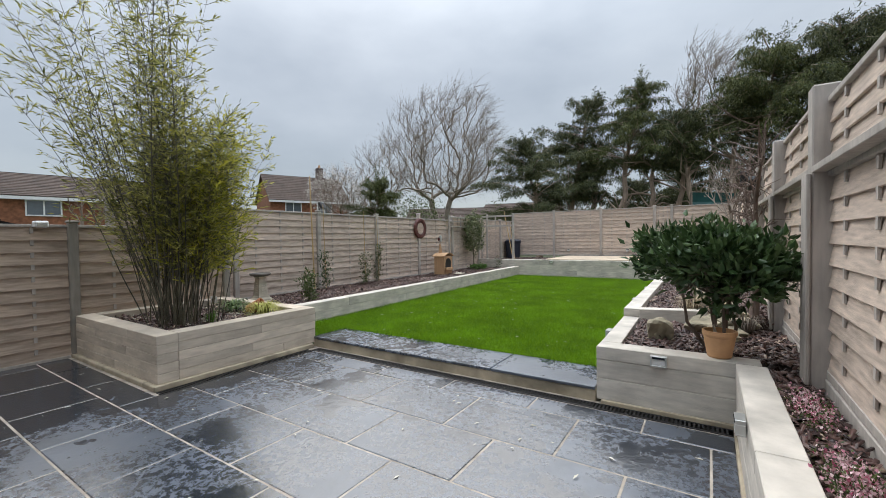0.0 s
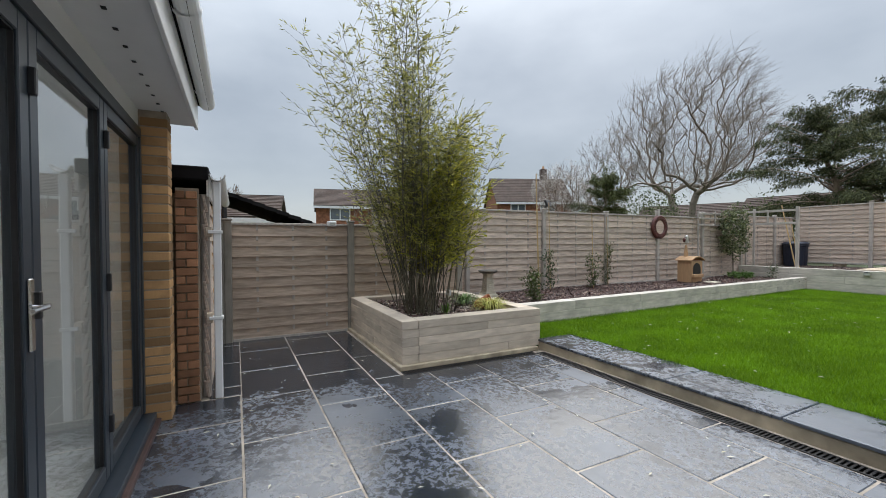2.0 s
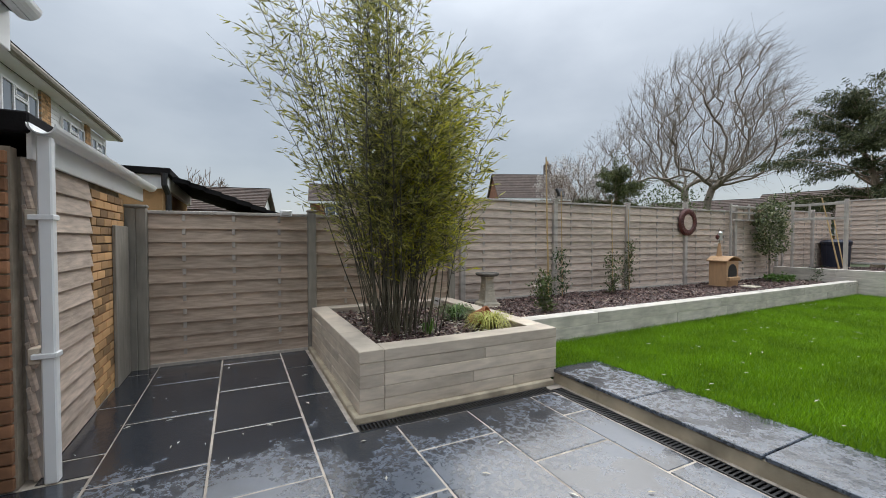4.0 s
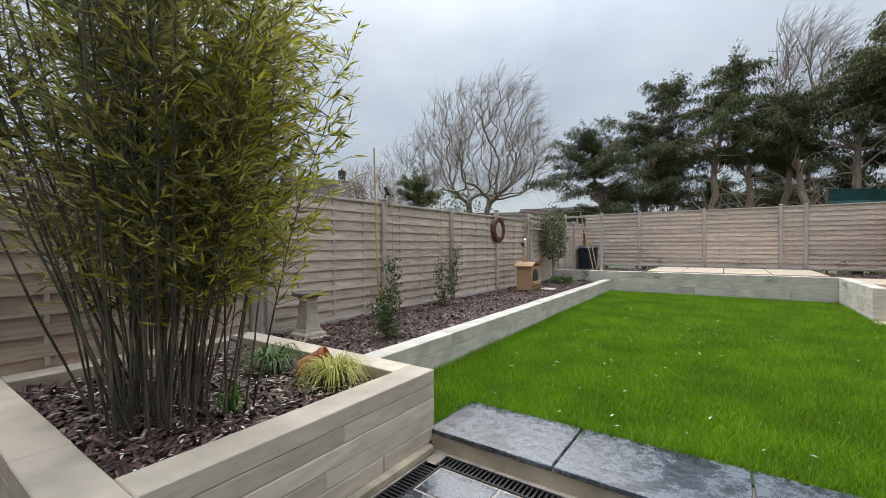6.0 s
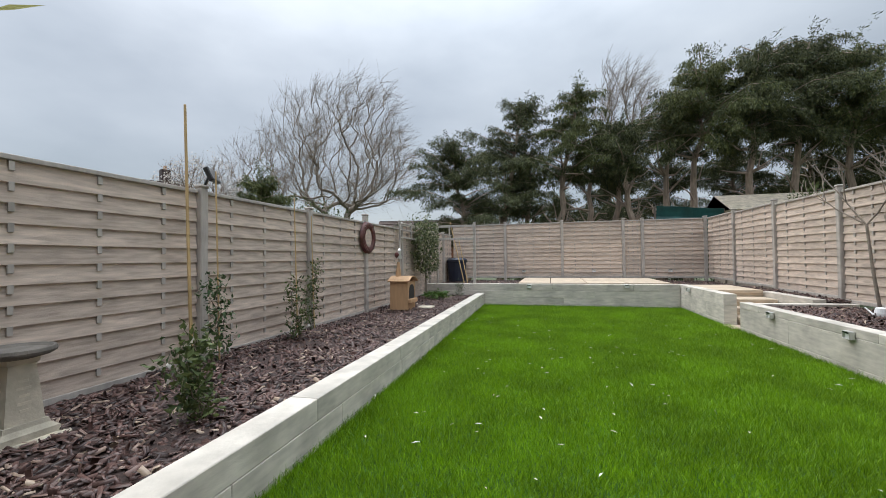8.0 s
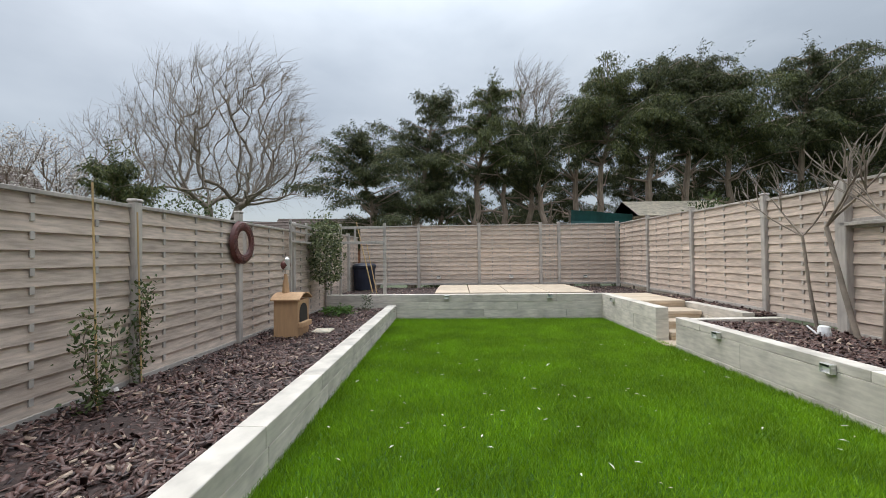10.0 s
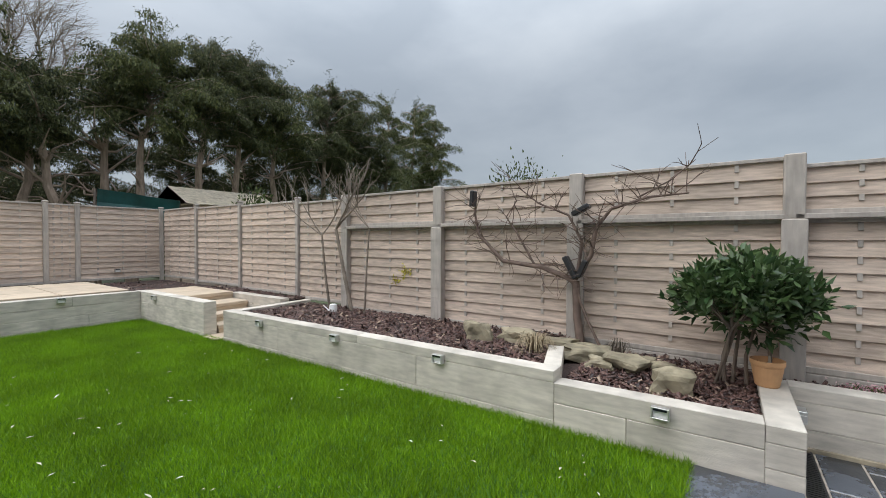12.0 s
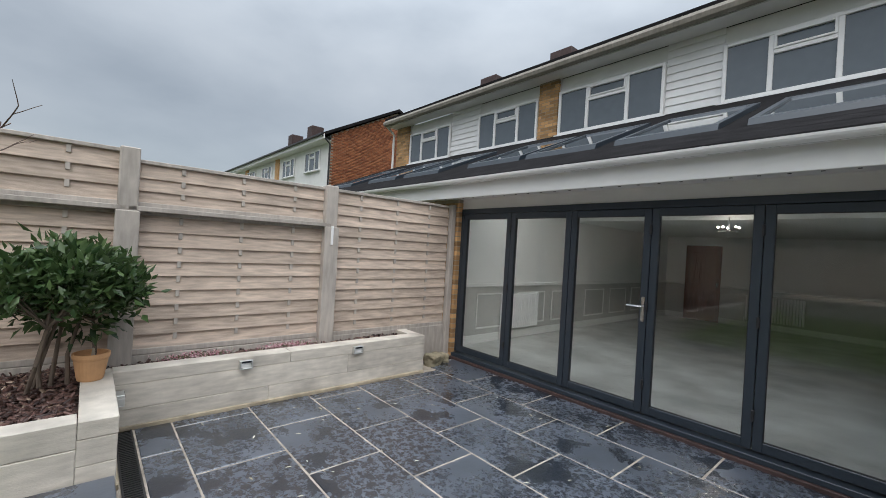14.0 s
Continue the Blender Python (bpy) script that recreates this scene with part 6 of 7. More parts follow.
for i, r in enumerate(((0.10, 6.85, 0.5, 0.09, 0.16, 0.14, 20), (0.33, 6.5, 0.5, 0.12, 0.24, 0.09, -10), (0.40, 6.1, 0.5, 0.10, 0.22, 0.06, 10), (0.28, 5.72, 0.46, 0.13, 0.25, 0.08, 30), (0.1, 5.52, 0.46, 0.10, 0.13, 0.05, 0),
                       (0.13, 5.28, 0.46, 0.14, 0.17, 0.08, -20), (0.36, 5.30, 0.46, 0.09, 0.2, 0.05, 15), (-0.24, 4.9, 0.44, 0.10, 0.15, 0.12, 10), (0.5, 5.75, 0.48, 0.08, 0.2, 0.05, 5), (0.3, 5.05, 0.45, 0.08, 0.14, 0.05, 40))):
    rock(*r[:6], i + 1, r[6])

rock(0.56, 0.5, 0.0, 0.11, 0.13, 0.09, 14, 12, "rough broken stone beside the brick pier")
rock(0.62, 0.25, 0.0, 0.09, 0.10, 0.07, 15, 40, "rough broken stone beside the brick pier")

# ---- ornaments and fittings ----
BX, BY = -6.58, 4.77
bb = thing("bird_bath", BX, BY, 0.37, "weathered stone bird bath on a square plinth", "bird bath")
part("plinth", box(BX - 0.18, BY - 0.18, 0.355, BX + 0.18, BY + 0.18, 0.39, 0.012), M_STONE, bb)
part("foot", lathe([(0.20, 0.39), (0.195, 0.425), (0.155, 0.45), (0.145, 0.475)], BX, BY, 4), M_STONE, bb)
part("pedestal", lathe([(0.13, 0.475), (0.126, 0.50), (0.115, 0.60), (0.097, 0.74), (0.09, 0.79), (0.103, 0.80), (0.108, 0.825)], BX, BY, 4), M_STONE, bb)
part("bowl", lathe([(0.10, 0.825), (0.155, 0.84), (0.175, 0.852), (0.18, 0.865), (0.175, 0.882), (0.16, 0.884), (0.14, 0.868), (0.01, 0.86)], BX, BY, 28), M_STONED, bb, "dark weathered shallow bowl", smooth=False)
for side_ in range(4):
    rel = bmesh.new()
    for k in range(5):
        w_ = 0.028 + 0.01 * (k % 2)
        box(-w_, 0.060, 0.53 + 0.04 * k, w_, 0.087 - 0.0036 * k, 0.553 + 0.04 * k, 0.004, rel)
    bmesh.ops.transform(rel, verts=rel.verts, matrix=pose(BX, BY, 0, 0, 0, 90 * side_))
    part("relief", rel, M_STONE, bb, "worn carved relief")


M_TERRARED = material("red_terracotta", (0.46, 0.17, 0.075), 0.8, var=0.2, scale=8, stain=0.2, bump=0.1)


def terracotta_pot(x, y, z, r, h, label, tilt=None, mat=None):
    t = thing("flower_pot", x, y, z, label, "flower pot")
    prof = [(r * 0.66, 0), (r * 0.72, 0.01), (r * 0.9, h * 0.62), (r * 0.93, h * 0.76), (r * 0.98, h * 0.8), (r * 1.02, h * 0.86), (r * 1.02, h), (r * 0.9, h), (r * 0.86, h * 0.8), (r * 0.8, h * 0.78), (0.005, h * 0.78)]
    b = lathe([(a, c) for a, c in prof], 0, 0, 28)
    m = pose(x, y, z) @ (tilt or Matrix.Identity(4))
    bmesh.ops.transform(b, verts=b.verts, matrix=m)
    part("pot", b, mat or M_TERRA, t, smooth=False)
    return t


pt = terracotta_pot(0.24, 4.27, 0.50, 0.115, 0.21, "plain terracotta flower pot on the sleeper wall")
part("cut_stems", tube([(0.22, 4.26, 0.66), (0.20, 4.26, 0.75)], [0.015, 0.008], 6), M_STONE, pt, "grey stump of a plant")
terracotta_pot(-5.30, 3.74, 0.47, 0.11, 0.22, "terracotta pot lying on its side in mulch", tilt=pose(0, 0, 0, -15, 68, 25), mat=M_TERRARED)

mir = thing("wall_mirror", -7.03, 10.25, 1.75, "round mirror in a dark red-brown ornate frame on the fence", "mirror")
ring = bmesh.new()
for k in range(24):
    a = k * math.tau / 24
    bmesh.ops.create_icosphere(ring, subdivisions=1, radius=0.055, matrix=pose(-7.02, 10.25 + 0.235 * math.cos(a), 1.76 + 0.235 * math.sin(a)))
fr2 = bmesh.new()
for (r0, x0), (r1, x1) in (((0.17, -7.0), (0.185, -6.985)), ((0.185, -6.985), (0.28, -6.99)), ((0.28, -6.99), (0.31, -7.03)), ((0.31, -7.03), (0.17, -7.03)), ((0.17, -7.03), (0.17, -7.0))):
    for k in range(40):
        a, c = k * math.tau / 40, (k + 1) * math.tau / 40
        vs = [fr2.verts.new((xx, 10.25 + rr * math.cos(q), 1.76 + rr * math.sin(q))) for rr, xx, q in ((r0, x0, a), (r1, x1, a), (r1, x1, c), (r0, x0, c))]
        fr2.faces.new(vs)
bmesh.ops.remove_doubles(fr2, verts=fr2.verts, dist=0.0005)
frame_part = part("frame", fr2, M_RUST, mir)
part("beading", ring, M_RUST, frame_part)
M_MIRROR = material("mirror_glass", (0.85, 0.86, 0.86), 0.03, metal=1.0, var=0.01, bump=0)
disc = lathe([(0.172, -0.004), (0.172, 0.004)], 0, 0, 40)
bmesh.ops.transform(disc, verts=disc.verts, matrix=pose(-7.012, 10.25, 1.76, 0, 90, 0))
part("glass", disc, M_MIRROR, mir, "round mirror glass")

st = thing("toy_stove_planter", -6.72, 10.62, 0.40, "tan garden ornament shaped like a small stove", "ornament")
SX0, SX1, SY0, SY1 = -6.66, -6.30, 10.43, 10.86
bx = box(SX0, SY0, 0.38, SX1, SY1, 0.92, 0.008)
part("body", bx, M_CARD, st)
roof_ = bmesh.new()
prev = None
for k in range(9):
    a = -1 + k / 4
    yy, zz = (SY0 + SY1) / 2 + a * 0.26, 0.92 + 0.09 * (1 - a * a)
    cur = [roof_.verts.new(c) for c in ((SX0 - 0.03, yy, zz), (SX1 + 0.04, yy, zz), (SX1 + 0.04, yy, zz + 0.02), (SX0 - 0.03, yy, zz + 0.02))]
    if prev:
        for i in range(4):
            roof_.faces.new((prev[i], prev[(i + 1) % 4], cur[(i + 1) % 4], cur[i]))
    else:
        roof_.faces.new(cur[::-1])
    prev = cur
roof_.faces.new(prev)
part("curved_top", roof_, M_CARD, st)
# no hollow is cut: a flat black plate stands in for the opening's shade
op = bmesh.new()
pts = [(SX1 + 0.004, 10.48, 0.60), (SX1 + 0.004, 10.78, 0.60)] + [(SX1 + 0.004, 10.63 + 0.15 * math.cos(k * math.pi / 10), 0.72 + 0.15 * math.sin(k * math.pi / 10)) for k in range(11)]
lo = [op.verts.new(p) for p in pts]
hi = [op.verts.new((p[0] + 0.004, p[1], p[2])) for p in pts]
op.faces.new(hi)
for k in range(len(pts)):
    op.faces.new((lo[k], lo[(k + 1) % len(pts)], hi[(k + 1) % len(pts)], hi[k]))
part("opening", op, M_RUBBER, st, "arched opening, its shaded inside drawn as a black plate")
part("hearth", box(SX1, 10.44, 0.52, SX1 + 0.06, 10.82, 0.60, 0.008), M_CARD, st)
part("flue", tube([(-6.55, 10.6, 0.98), (-6.55, 10.6, 1.30)], [0.06, 0.022], 12), M_CARD, st, "tapered flue")
owl = thing("hanging_ornament", -6.55, 10.6, 1.30, "small round metal bird feeder on a post", "bird feeder")
b = bmesh.new()
bmesh.ops.create_icosphere(b, subdivisions=2, radius=0.075, matrix=pose(-6.55, 10.6, 1.43))
part("cage", b, M_RUST, owl)
part("face", lathe([(0.045, 1.36), (0.04, 1.52), (0.005, 1.56)], -6.52, 10.58, 12), M_SILVER, owl)
part("rod", tube([(-6.55, 10.6, 1.28), (-6.55, 10.6, 1.62)], [0.006, 0.005], 6), M_CHROME, owl)
stone = thing("flat_stone", -6.1, 10.95, 0.38, "flat pale stone in bark mulch", "stone")
part("stone", box(-6.24, 10.75, 0.385, -5.95, 11.05, 0.42, 0.015), M_STONE, stone)

# tall cane and floodlight on the fence
pole = thing("garden_cane", -6.96, 6.36, 0.4, "tall pale bamboo cane leaning on the fence", "cane")
part("cane", tube([(-6.9, 6.24, 0.38), (-6.95, 6.24, 1.6), (-6.98, 6.23, 2.82)], [0.016, 0.015, 0.012], 8), M_STICK, pole)
fl = thing("floodlight", -7.02, 6.54, 2.12, "black solar floodlight on a fence post", "lamp")
b = box(-0.05, -0.11, -0.075, 0.0, 0.11, 0.075, 0.01)
bmesh.ops.transform(b, verts=b.verts, matrix=pose(-6.98, 6.58, 2.23, 0, -25, 25))
part("head", b, M_BLACK, fl)
part("bracket", tube([(-7.05, 6.52, 2.1), (-7.03, 6.55, 2.2)], [0.012, 0.012], 6), M_BLACK, fl)
wl = thing("fence_light", -6.66, 1.92, 1.6, "small white plastic light on the fence top", "lamp")
part("housing", box(-6.70, 1.86, 1.66, -6.58, 1.99, 1.74, 0.012), M_UPVC, wl)
part("lens", box(-6.575, 1.88, 1.675, -6.57, 1.97, 1.72, 0.003), M_SILVER, wl)

# trellis frame, corner posts and the water butt
tr = thing("trellis_frame", -6.95, 13, 1.6, "weathered timber trellis frame standing before the fence", "trellis")
for z in (1.82, 2.0, 2.14):
    part("rail", box(-6.99, 11.75, z, -6.95, 14.1, z + 0.035, 0.004), M_POST, tr)
for y in (11.75, 12.5, 13.3, 14.06):
    part("upright", box(-6.985, y, 0.36 if y in (11.75, 14.06) else 1.82, -6.945, y + 0.04, 2.22, 0.004), M_POST, tr)
ar = thing("garden_arch", -6.4, 14.05, 0.64, "weathered timber frame with two rails at the bed's corner", "trellis")
part("upright", box(-5.73, 14.0, 0.60, -5.66, 14.07, 2.32, 0.006), M_POST, ar)
part("upright", box(-6.75, 14.0, 0.60, -6.70, 14.05, 2.32, 0.006), M_POST, ar)
for z in (1.85, 2.2):
    part("rail", box(-6.98, 14.01, z, -5.73, 14.05, z + 0.06, 0.004), M_POST, ar)
part("upright", box(-6.4, 14.01, 1.9, -6.36, 14.04, 2.2, 0.004), M_POST, ar)
part("leaning_pole", tube([(-6.25, 15.3, 0.6), (-6.75, 15.6, 2.5)], [0.018, 0.014], 8), M_STICK, ar, "pale leaning pole")
part("leaning_pole", tube([(-6.12, 15.2, 0.6), (-6.45, 15.5, 1.9)], [0.014, 0.012], 8), M_STICK, ar)
M_NAVY = material("navy_plastic", (0.012, 0.017, 0.035), 0.45, var=0.1, bump=0.05)
wb = thing("water_butt", -6.72, 16.4, 0.57, "dark blue plastic lidded bin in the far corner", "bin")
part("drum", lathe([(0.24, 0.57), (0.29, 0.62), (0.31, 1.2), (0.33, 1.24), (0.33, 1.28)], -6.72, 16.4, 24), M_NAVY, wb)
part("lid", lathe([(0.34, 1.28), (0.34, 1.31), (0.28, 1.36), (0.05, 1.38)], -6.72, 16.4, 24), M_NAVY, wb)
can = thing("watering_can", 0.36, 9.62, 0.5, "small white watering can beside the bare tree", "watering can")
part("body", lathe([(0.06, 0.51), (0.065, 0.60), (0.055, 0.66), (0.04, 0.67)], 0.33, 9.62, 16), M_UPVC, can)
part("spout", tube([(0.30, 9.66, 0.55), (0.26, 9.78, 0.65)], [0.012, 0.008], 6), M_UPVC, can)
lab = thing("plant_label", -6.33, 3.81, 0.45, "small white plant label card by the bamboo", "label")
part("card", box(-6.42, 3.805, 0.50, -6.24, 3.812, 0.60, 0.002), M_UPVC, lab)
mk = bmesh.new()
for k in range(3):
    box(-6.385 + 0.035 * k, 3.800, 0.545, -6.365 + 0.035 * k, 3.804, 0.565, 0, mk)
part("writing", mk, M_BLACK, lab)
part("spike", box(-6.335, 3.806, 0.42, -6.325, 3.811, 0.54, 0), M_UPVC, lab)


def wall_light(x, y, z, facing):
    """A small square solar step light: silver housing, dark cell, pale lens."""
    t = new("solar_light")
    t.empty_display_size = 0.05
    BASE[t] = Vector((0, 0, 0))
    b = bmesh.new()
    for q in ((-0.06, 0.005, 0.06, 0.03), (-0.06, -0.045, -0.048, 0.005), (0.048, -0.045, 0.06, 0.005), (-0.06, -0.055, 0.06, -0.045)):
        box(q[0], -0.05, q[1], q[2], 0.0, q[3], 0.002, b)
    part("housing", b, M_SILVER, t)
    part("solar_cell", box(-0.045, -0.053, 0.008, 0.045, -0.045, 0.024), M_PANEL, t)
    part("lens", box(-0.047, -0.03, -0.044, 0.047, -0.02, 0.004), M_UPVC, t)
    t.matrix_basis = pose(x, y, z, 0, 0, facing)
    return tagged(t, "small silver solar step light on a sleeper wall", "lamp", "solar lights on the walls")


w0 = wall_light(-0.17, 4.128, 0.455, 0)
for x, y, z, a in ((-0.725, 8.33, 0.53, -91), (-0.707, 6.84, 0.53, -91), (-0.68, 4.92, 0.455, -91), (-0.745, 9.86, 0.53, -91), (0.338, 3.11, 0.445, -90), (0.338, 1.88, 0.445, -90), (-4.26, 13.858, 0.635, 0), (-1.96, 13.858, 0.65, 0), (-0.802, 13.2, 0.62, -90)):
    copy_thing(w0, pose(x, y, z, 0, 0, a))
for x in (-4.6, -2.4, -0.2):
    copy_thing(w0, pose(x, 17.10, 0.92, 0, 0, 0))
sign = thing("fence_stain", 0.79, 8.6, 1.0, "yellow lichen patch on the fence boards", "lichen")
q = np.random.default_rng(4)
c = np.concatenate([q.normal(size=(40, 3)) * [0.004, 0.05, 0.04] + [0.815, 8.55, 1.2], q.normal(size=(30, 3)) * [0.004, 0.04, 0.03] + [0.815, 8.75, 1.05]])
crown("patch", sign, c, q.normal(size=c.shape) * [0.2, 1, 1], q.uniform(0.03, 0.06, 70), 0.6, leaf_material("yellow_lichen", (0.35, 0.30, 0.04), (0.55, 0.48, 0.10), 0.8, 0.0))

# ---- houses beyond the fences ----


def simple_house(x, y, w, d, wall_h, ridge_h, rz, label, wall_mat, roof_mat, windows=(), ridge_along="x", chimney=None, z=0.0, white_band=False):
    """A gabled house at a far garden: walls with gables, roof slabs with eaves, windows on the face that looks along -y before turning."""
    h = new("house")
    h.empty_display_size = 0.5
    BASE[h] = Vector((0, 0, 0))
    b = box(-w / 2, -d / 2, 0, w / 2, d / 2, wall_h)
    if ridge_along == "x":
        for s in (-1, 1):
            vs = [b.verts.new(c) for c in ((s * w / 2, -d / 2, wall_h), (s * w / 2, d / 2, wall_h), (s * w / 2, 0, ridge_h))]
            b.faces.new(vs)
        planes = [((-w / 2 - 0.2, -d / 2 - 0.3, wall_h - 0.12), (w / 2 + 0.2, -d / 2 - 0.3, wall_h - 0.12), (w / 2 + 0.2, 0, ridge_h + 0.08), (-w / 2 - 0.2, 0, ridge_h + 0.08)),
                  ((-w / 2 - 0.2, 0, ridge_h + 0.08), (w / 2 + 0.2, 0, ridge_h + 0.08), (w / 2 + 0.2, d / 2 + 0.3, wall_h - 0.12), (-w / 2 - 0.2, d / 2 + 0.3, wall_h - 0.12))]
    else:
        for s in (-1, 1):
            vs = [b.verts.new(c) for c in ((-w / 2, s * d / 2, wall_h), (w / 2, s * d / 2, wall_h), (0, s * d / 2, ridge_h))]
            b.faces.new(vs)
        planes = [((-w / 2 - 0.3, -d / 2 - 0.2, wall_h - 0.12), (0, -d / 2 - 0.2, ridge_h + 0.08), (0, d / 2 + 0.2, ridge_h + 0.08), (-w / 2 - 0.3, d / 2 + 0.2, wall_h - 0.12)),
                  ((0, -d / 2 - 0.2, ridge_h + 0.08), (w / 2 + 0.3, -d / 2 - 0.2, wall_h - 0.12), (w / 2 + 0.3, d / 2 + 0.2, wall_h - 0.12), (0, d / 2 + 0.2, ridge_h + 0.08))]
    part("wall", b, wall_mat, h)
    r = bmesh.new()
    for pl in planes:
        n = 14 if ridge_along == "x" else 0
        prev_ = None
        for k in range(n):
            for w_, up in ((k / n, 0.15), ((k + 0.98) / n, 0.115)):
                lo, hi = Vector(pl[0]).lerp(Vector(pl[3]), w_), Vector(pl[1]).lerp(Vector(pl[2]), w_)
                cur_ = [r.verts.new(lo + Vector((0, 0, up))), r.verts.new(hi + Vector((0, 0, up)))]
                if prev_:
                    r.faces.new((prev_[0], prev_[1], cur_[1], cur_[0]))
                prev_ = cur_
        vs = [r.verts.new(Vector(c)) for c in pl] + [r.verts.new(Vector(c) + Vector((0, 0, 0.1))) for c in pl]
        for f in ((3, 2, 1, 0), (4, 5, 6, 7), (0, 1, 5, 4), (1, 2, 6, 5), (2, 3, 7, 6), (3, 0, 4, 7)):
            r.faces.new([vs[k] for k in f])
    part("roof", r, roof_mat, h)
    if white_band:
        part("eaves_board", box(-w / 2 - 0.2, -d / 2 - 0.33, wall_h - 0.25, w / 2 + 0.2, -d / 2 - 0.29, wall_h - 0.05), M_UPVC, h)
    for x0, x1, z0, z1 in windows:
        f = bmesh.new()
        mid_ = (x0 + x1) / 2
        for q in ((x0, z0, x0 + 0.08, z1), (x1 - 0.08, z0, x1, z1), (x0 + 0.08, z0, x1 - 0.08, z0 + 0.08), (x0 + 0.08, z1 - 0.08, x1 - 0.08, z1), (mid_ - 0.04, z0 + 0.08, mid_ + 0.04, z1 - 0.08)):
            box(q[0], -d / 2 - 0.06, q[1], q[2], -d / 2 + 0.02, q[3], 0, f)
        wn = part("window", f, M_UPVC, h)
        for a, c in ((x0 + 0.08, mid_ - 0.04), (mid_ + 0.04, x1 - 0.08)):
            part("pane", box(a, -d / 2 - 0.03, z0 + 0.08, c, -d / 2 - 0.01, z1 - 0.08), M_WINGLASS, wn)
    if chimney:
        cx, cz = chimney
        c = box(cx - 0.35, -0.3, cz - 1.4, cx + 0.35, 0.3, cz, 0.01)
        ch = part("chimney", c, M_BRICKDARK, h)
        part("pot", tube([(cx, 0, cz), (cx, 0, cz + 0.35)], [0.13, 0.11], 8), M_TERRA, ch)
    h.matrix_basis = pose(x, y, z, 0, 0, rz)
    return tagged(h, label, "house")


simple_house(-37.5, 30.0, 8.0, 6.5, 5.5, 8.2, 68, "red brick house with brown tiled roof and chimney", M_BRICKRED, M_TILEBR, ((-2.6, -1.0, 4.2, 5.3), (0.6, 2.2, 4.2, 5.3)), chimney=(2.0, 9.5), white_band=True)
simple_house(-38.0, 11.6, 9.0, 6.5, 4.45, 6.0, 80, "brick house with brown tiled roof and white windows", M_BRICKRED, M_TILEBR, ((-3.4, -1.7, 3.2, 4.25), (1.2, 2.9, 3.2, 4.25)), white_band=True)
simple_house(-20.5, 34.0, 8.0, 6.0, 2.4, 4.1, 25, "low house with brown tiled roof behind trees", M_BRICKRED, M_TILEBR, ((-3, -1.5, 1.4, 2.5),))
simple_house(-14.8, 37.5, 7.0, 6.0, 2.6, 4.5, 10, "low brick house with dark tiled roof behind trees", M_BRICKRED, M_TILEBR, ((-1, 1.0, 1.6, 2.6),))
simple_house(-22.5, 0.6, 4.0, 5.0, 2.5, 3.5, 80, "low house with a pale-edged tiled roof", M_WHITEPAINT, M_TILEBR, white_band=True)
# neighbour's extension past the clad outbuilding
nb = thing("neighbour_extension", -11, -1.5, 0, "neighbour's brick extension with flat black roof and white fascia", "house")
part("wall", box(-13.0, -4.0, 0, -9.35, 0.3, 2.2), M_BRICK, nb)
part("fascia", box(-13.1, -4.1, 2.2, -9.28, 0.38, 2.42, 0.005), M_UPVC, nb, "white fascia board")
part("roof", box(-13.15, -4.15, 2.42, -9.22, 0.44, 2.53, 0.01), M_TILE, nb, "flat black felt roof")
part("downpipe", tube([(-9.2, 0.36, 2.44), (-9.2, 0.36, 2.25), (-9.3, 0.4, 2.1), (-9.3, 0.4, 0.0)], [0.05, 0.045, 0.045, 0.045], 8), M_BLACK, nb, "black plastic downpipe")
r = bmesh.new()
for k in range(9):
    y0, z0 = 0.42 + 0.24 * k, 2.45 - 0.085 * k
    vs = [r.verts.new(c) for c in ((-13.0, y0, z0), (-9.6, y0, z0), (-9.6, y0 + 0.25, z0 - 0.065), (-13.0, y0 + 0.25, z0 - 0.065), (-13.0, y0, z0 - 0.08), (-9.6, y0, z0 - 0.08), (-9.6, y0 + 0.25, z0 - 0.145), (-13.0, y0 + 0.25, z0 - 0.145))]
    for f in ((0, 1, 2, 3), (7, 6, 5, 4), (4, 5, 1, 0), (5, 6, 2, 1), (6, 7, 3, 2), (7, 4, 0, 3)):
        r.faces.new([vs[i] for i in f])
tagged(part("tiled_roof", r, M_TILE, nb, "dark tiled lean-to roof"), kind="stuff")
part("lean_to_wall", box(-12.9, 0.44, 0, -9.75, 2.3, 1.72), M_BRICK, nb)
part("barge_board", box(-9.6, 0.44, 1.5, -9.56, 2.4, 1.70, 0.004), M_UPVC, nb)

# the next terrace, its brick gable towards the garden
nt = thing("terraced_house", 20, -7.5, 0, "terraced house with a red-brown brick gable and white upper storey", "house")
gb = bmesh.new()
vs = [gb.verts.new(c) for c in ((15, -4.45, 0), (15, -12.0, 0), (15, -12.0, 6.9), (15, -8.2, 8.9), (15, -4.45, 6.9))]
gb.faces.new(vs)
part("gable_core", gb, M_MORTAR, nt)
part("wall", box(15.02, -12.0, 0, 34, -4.5, 6.9), M_WHITEPAINT, nt)
rf = bmesh.new()
for (ya, za), (yb, zb) in (((-4.0, 6.75), (-8.2, 8.95)), ((-8.2, 8.95), (-12.4, 6.75))):
    vs = [rf.verts.new(c) for c in ((14.8, ya, za), (34, ya, za), (34, yb, zb), (14.8, yb, zb), (14.8, ya, za + 0.15), (34, ya, za + 0.15), (34, yb, zb + 0.15), (14.8, yb, zb + 0.15))]
    for f in ((3, 2, 1, 0), (4, 5, 6, 7), (0, 1, 5, 4), (1, 2, 6, 5), (2, 3, 7, 6), (3, 0, 4, 7)):
        rf.faces.new([vs[k] for k in f])
part("roof", rf, M_TILE, nt)
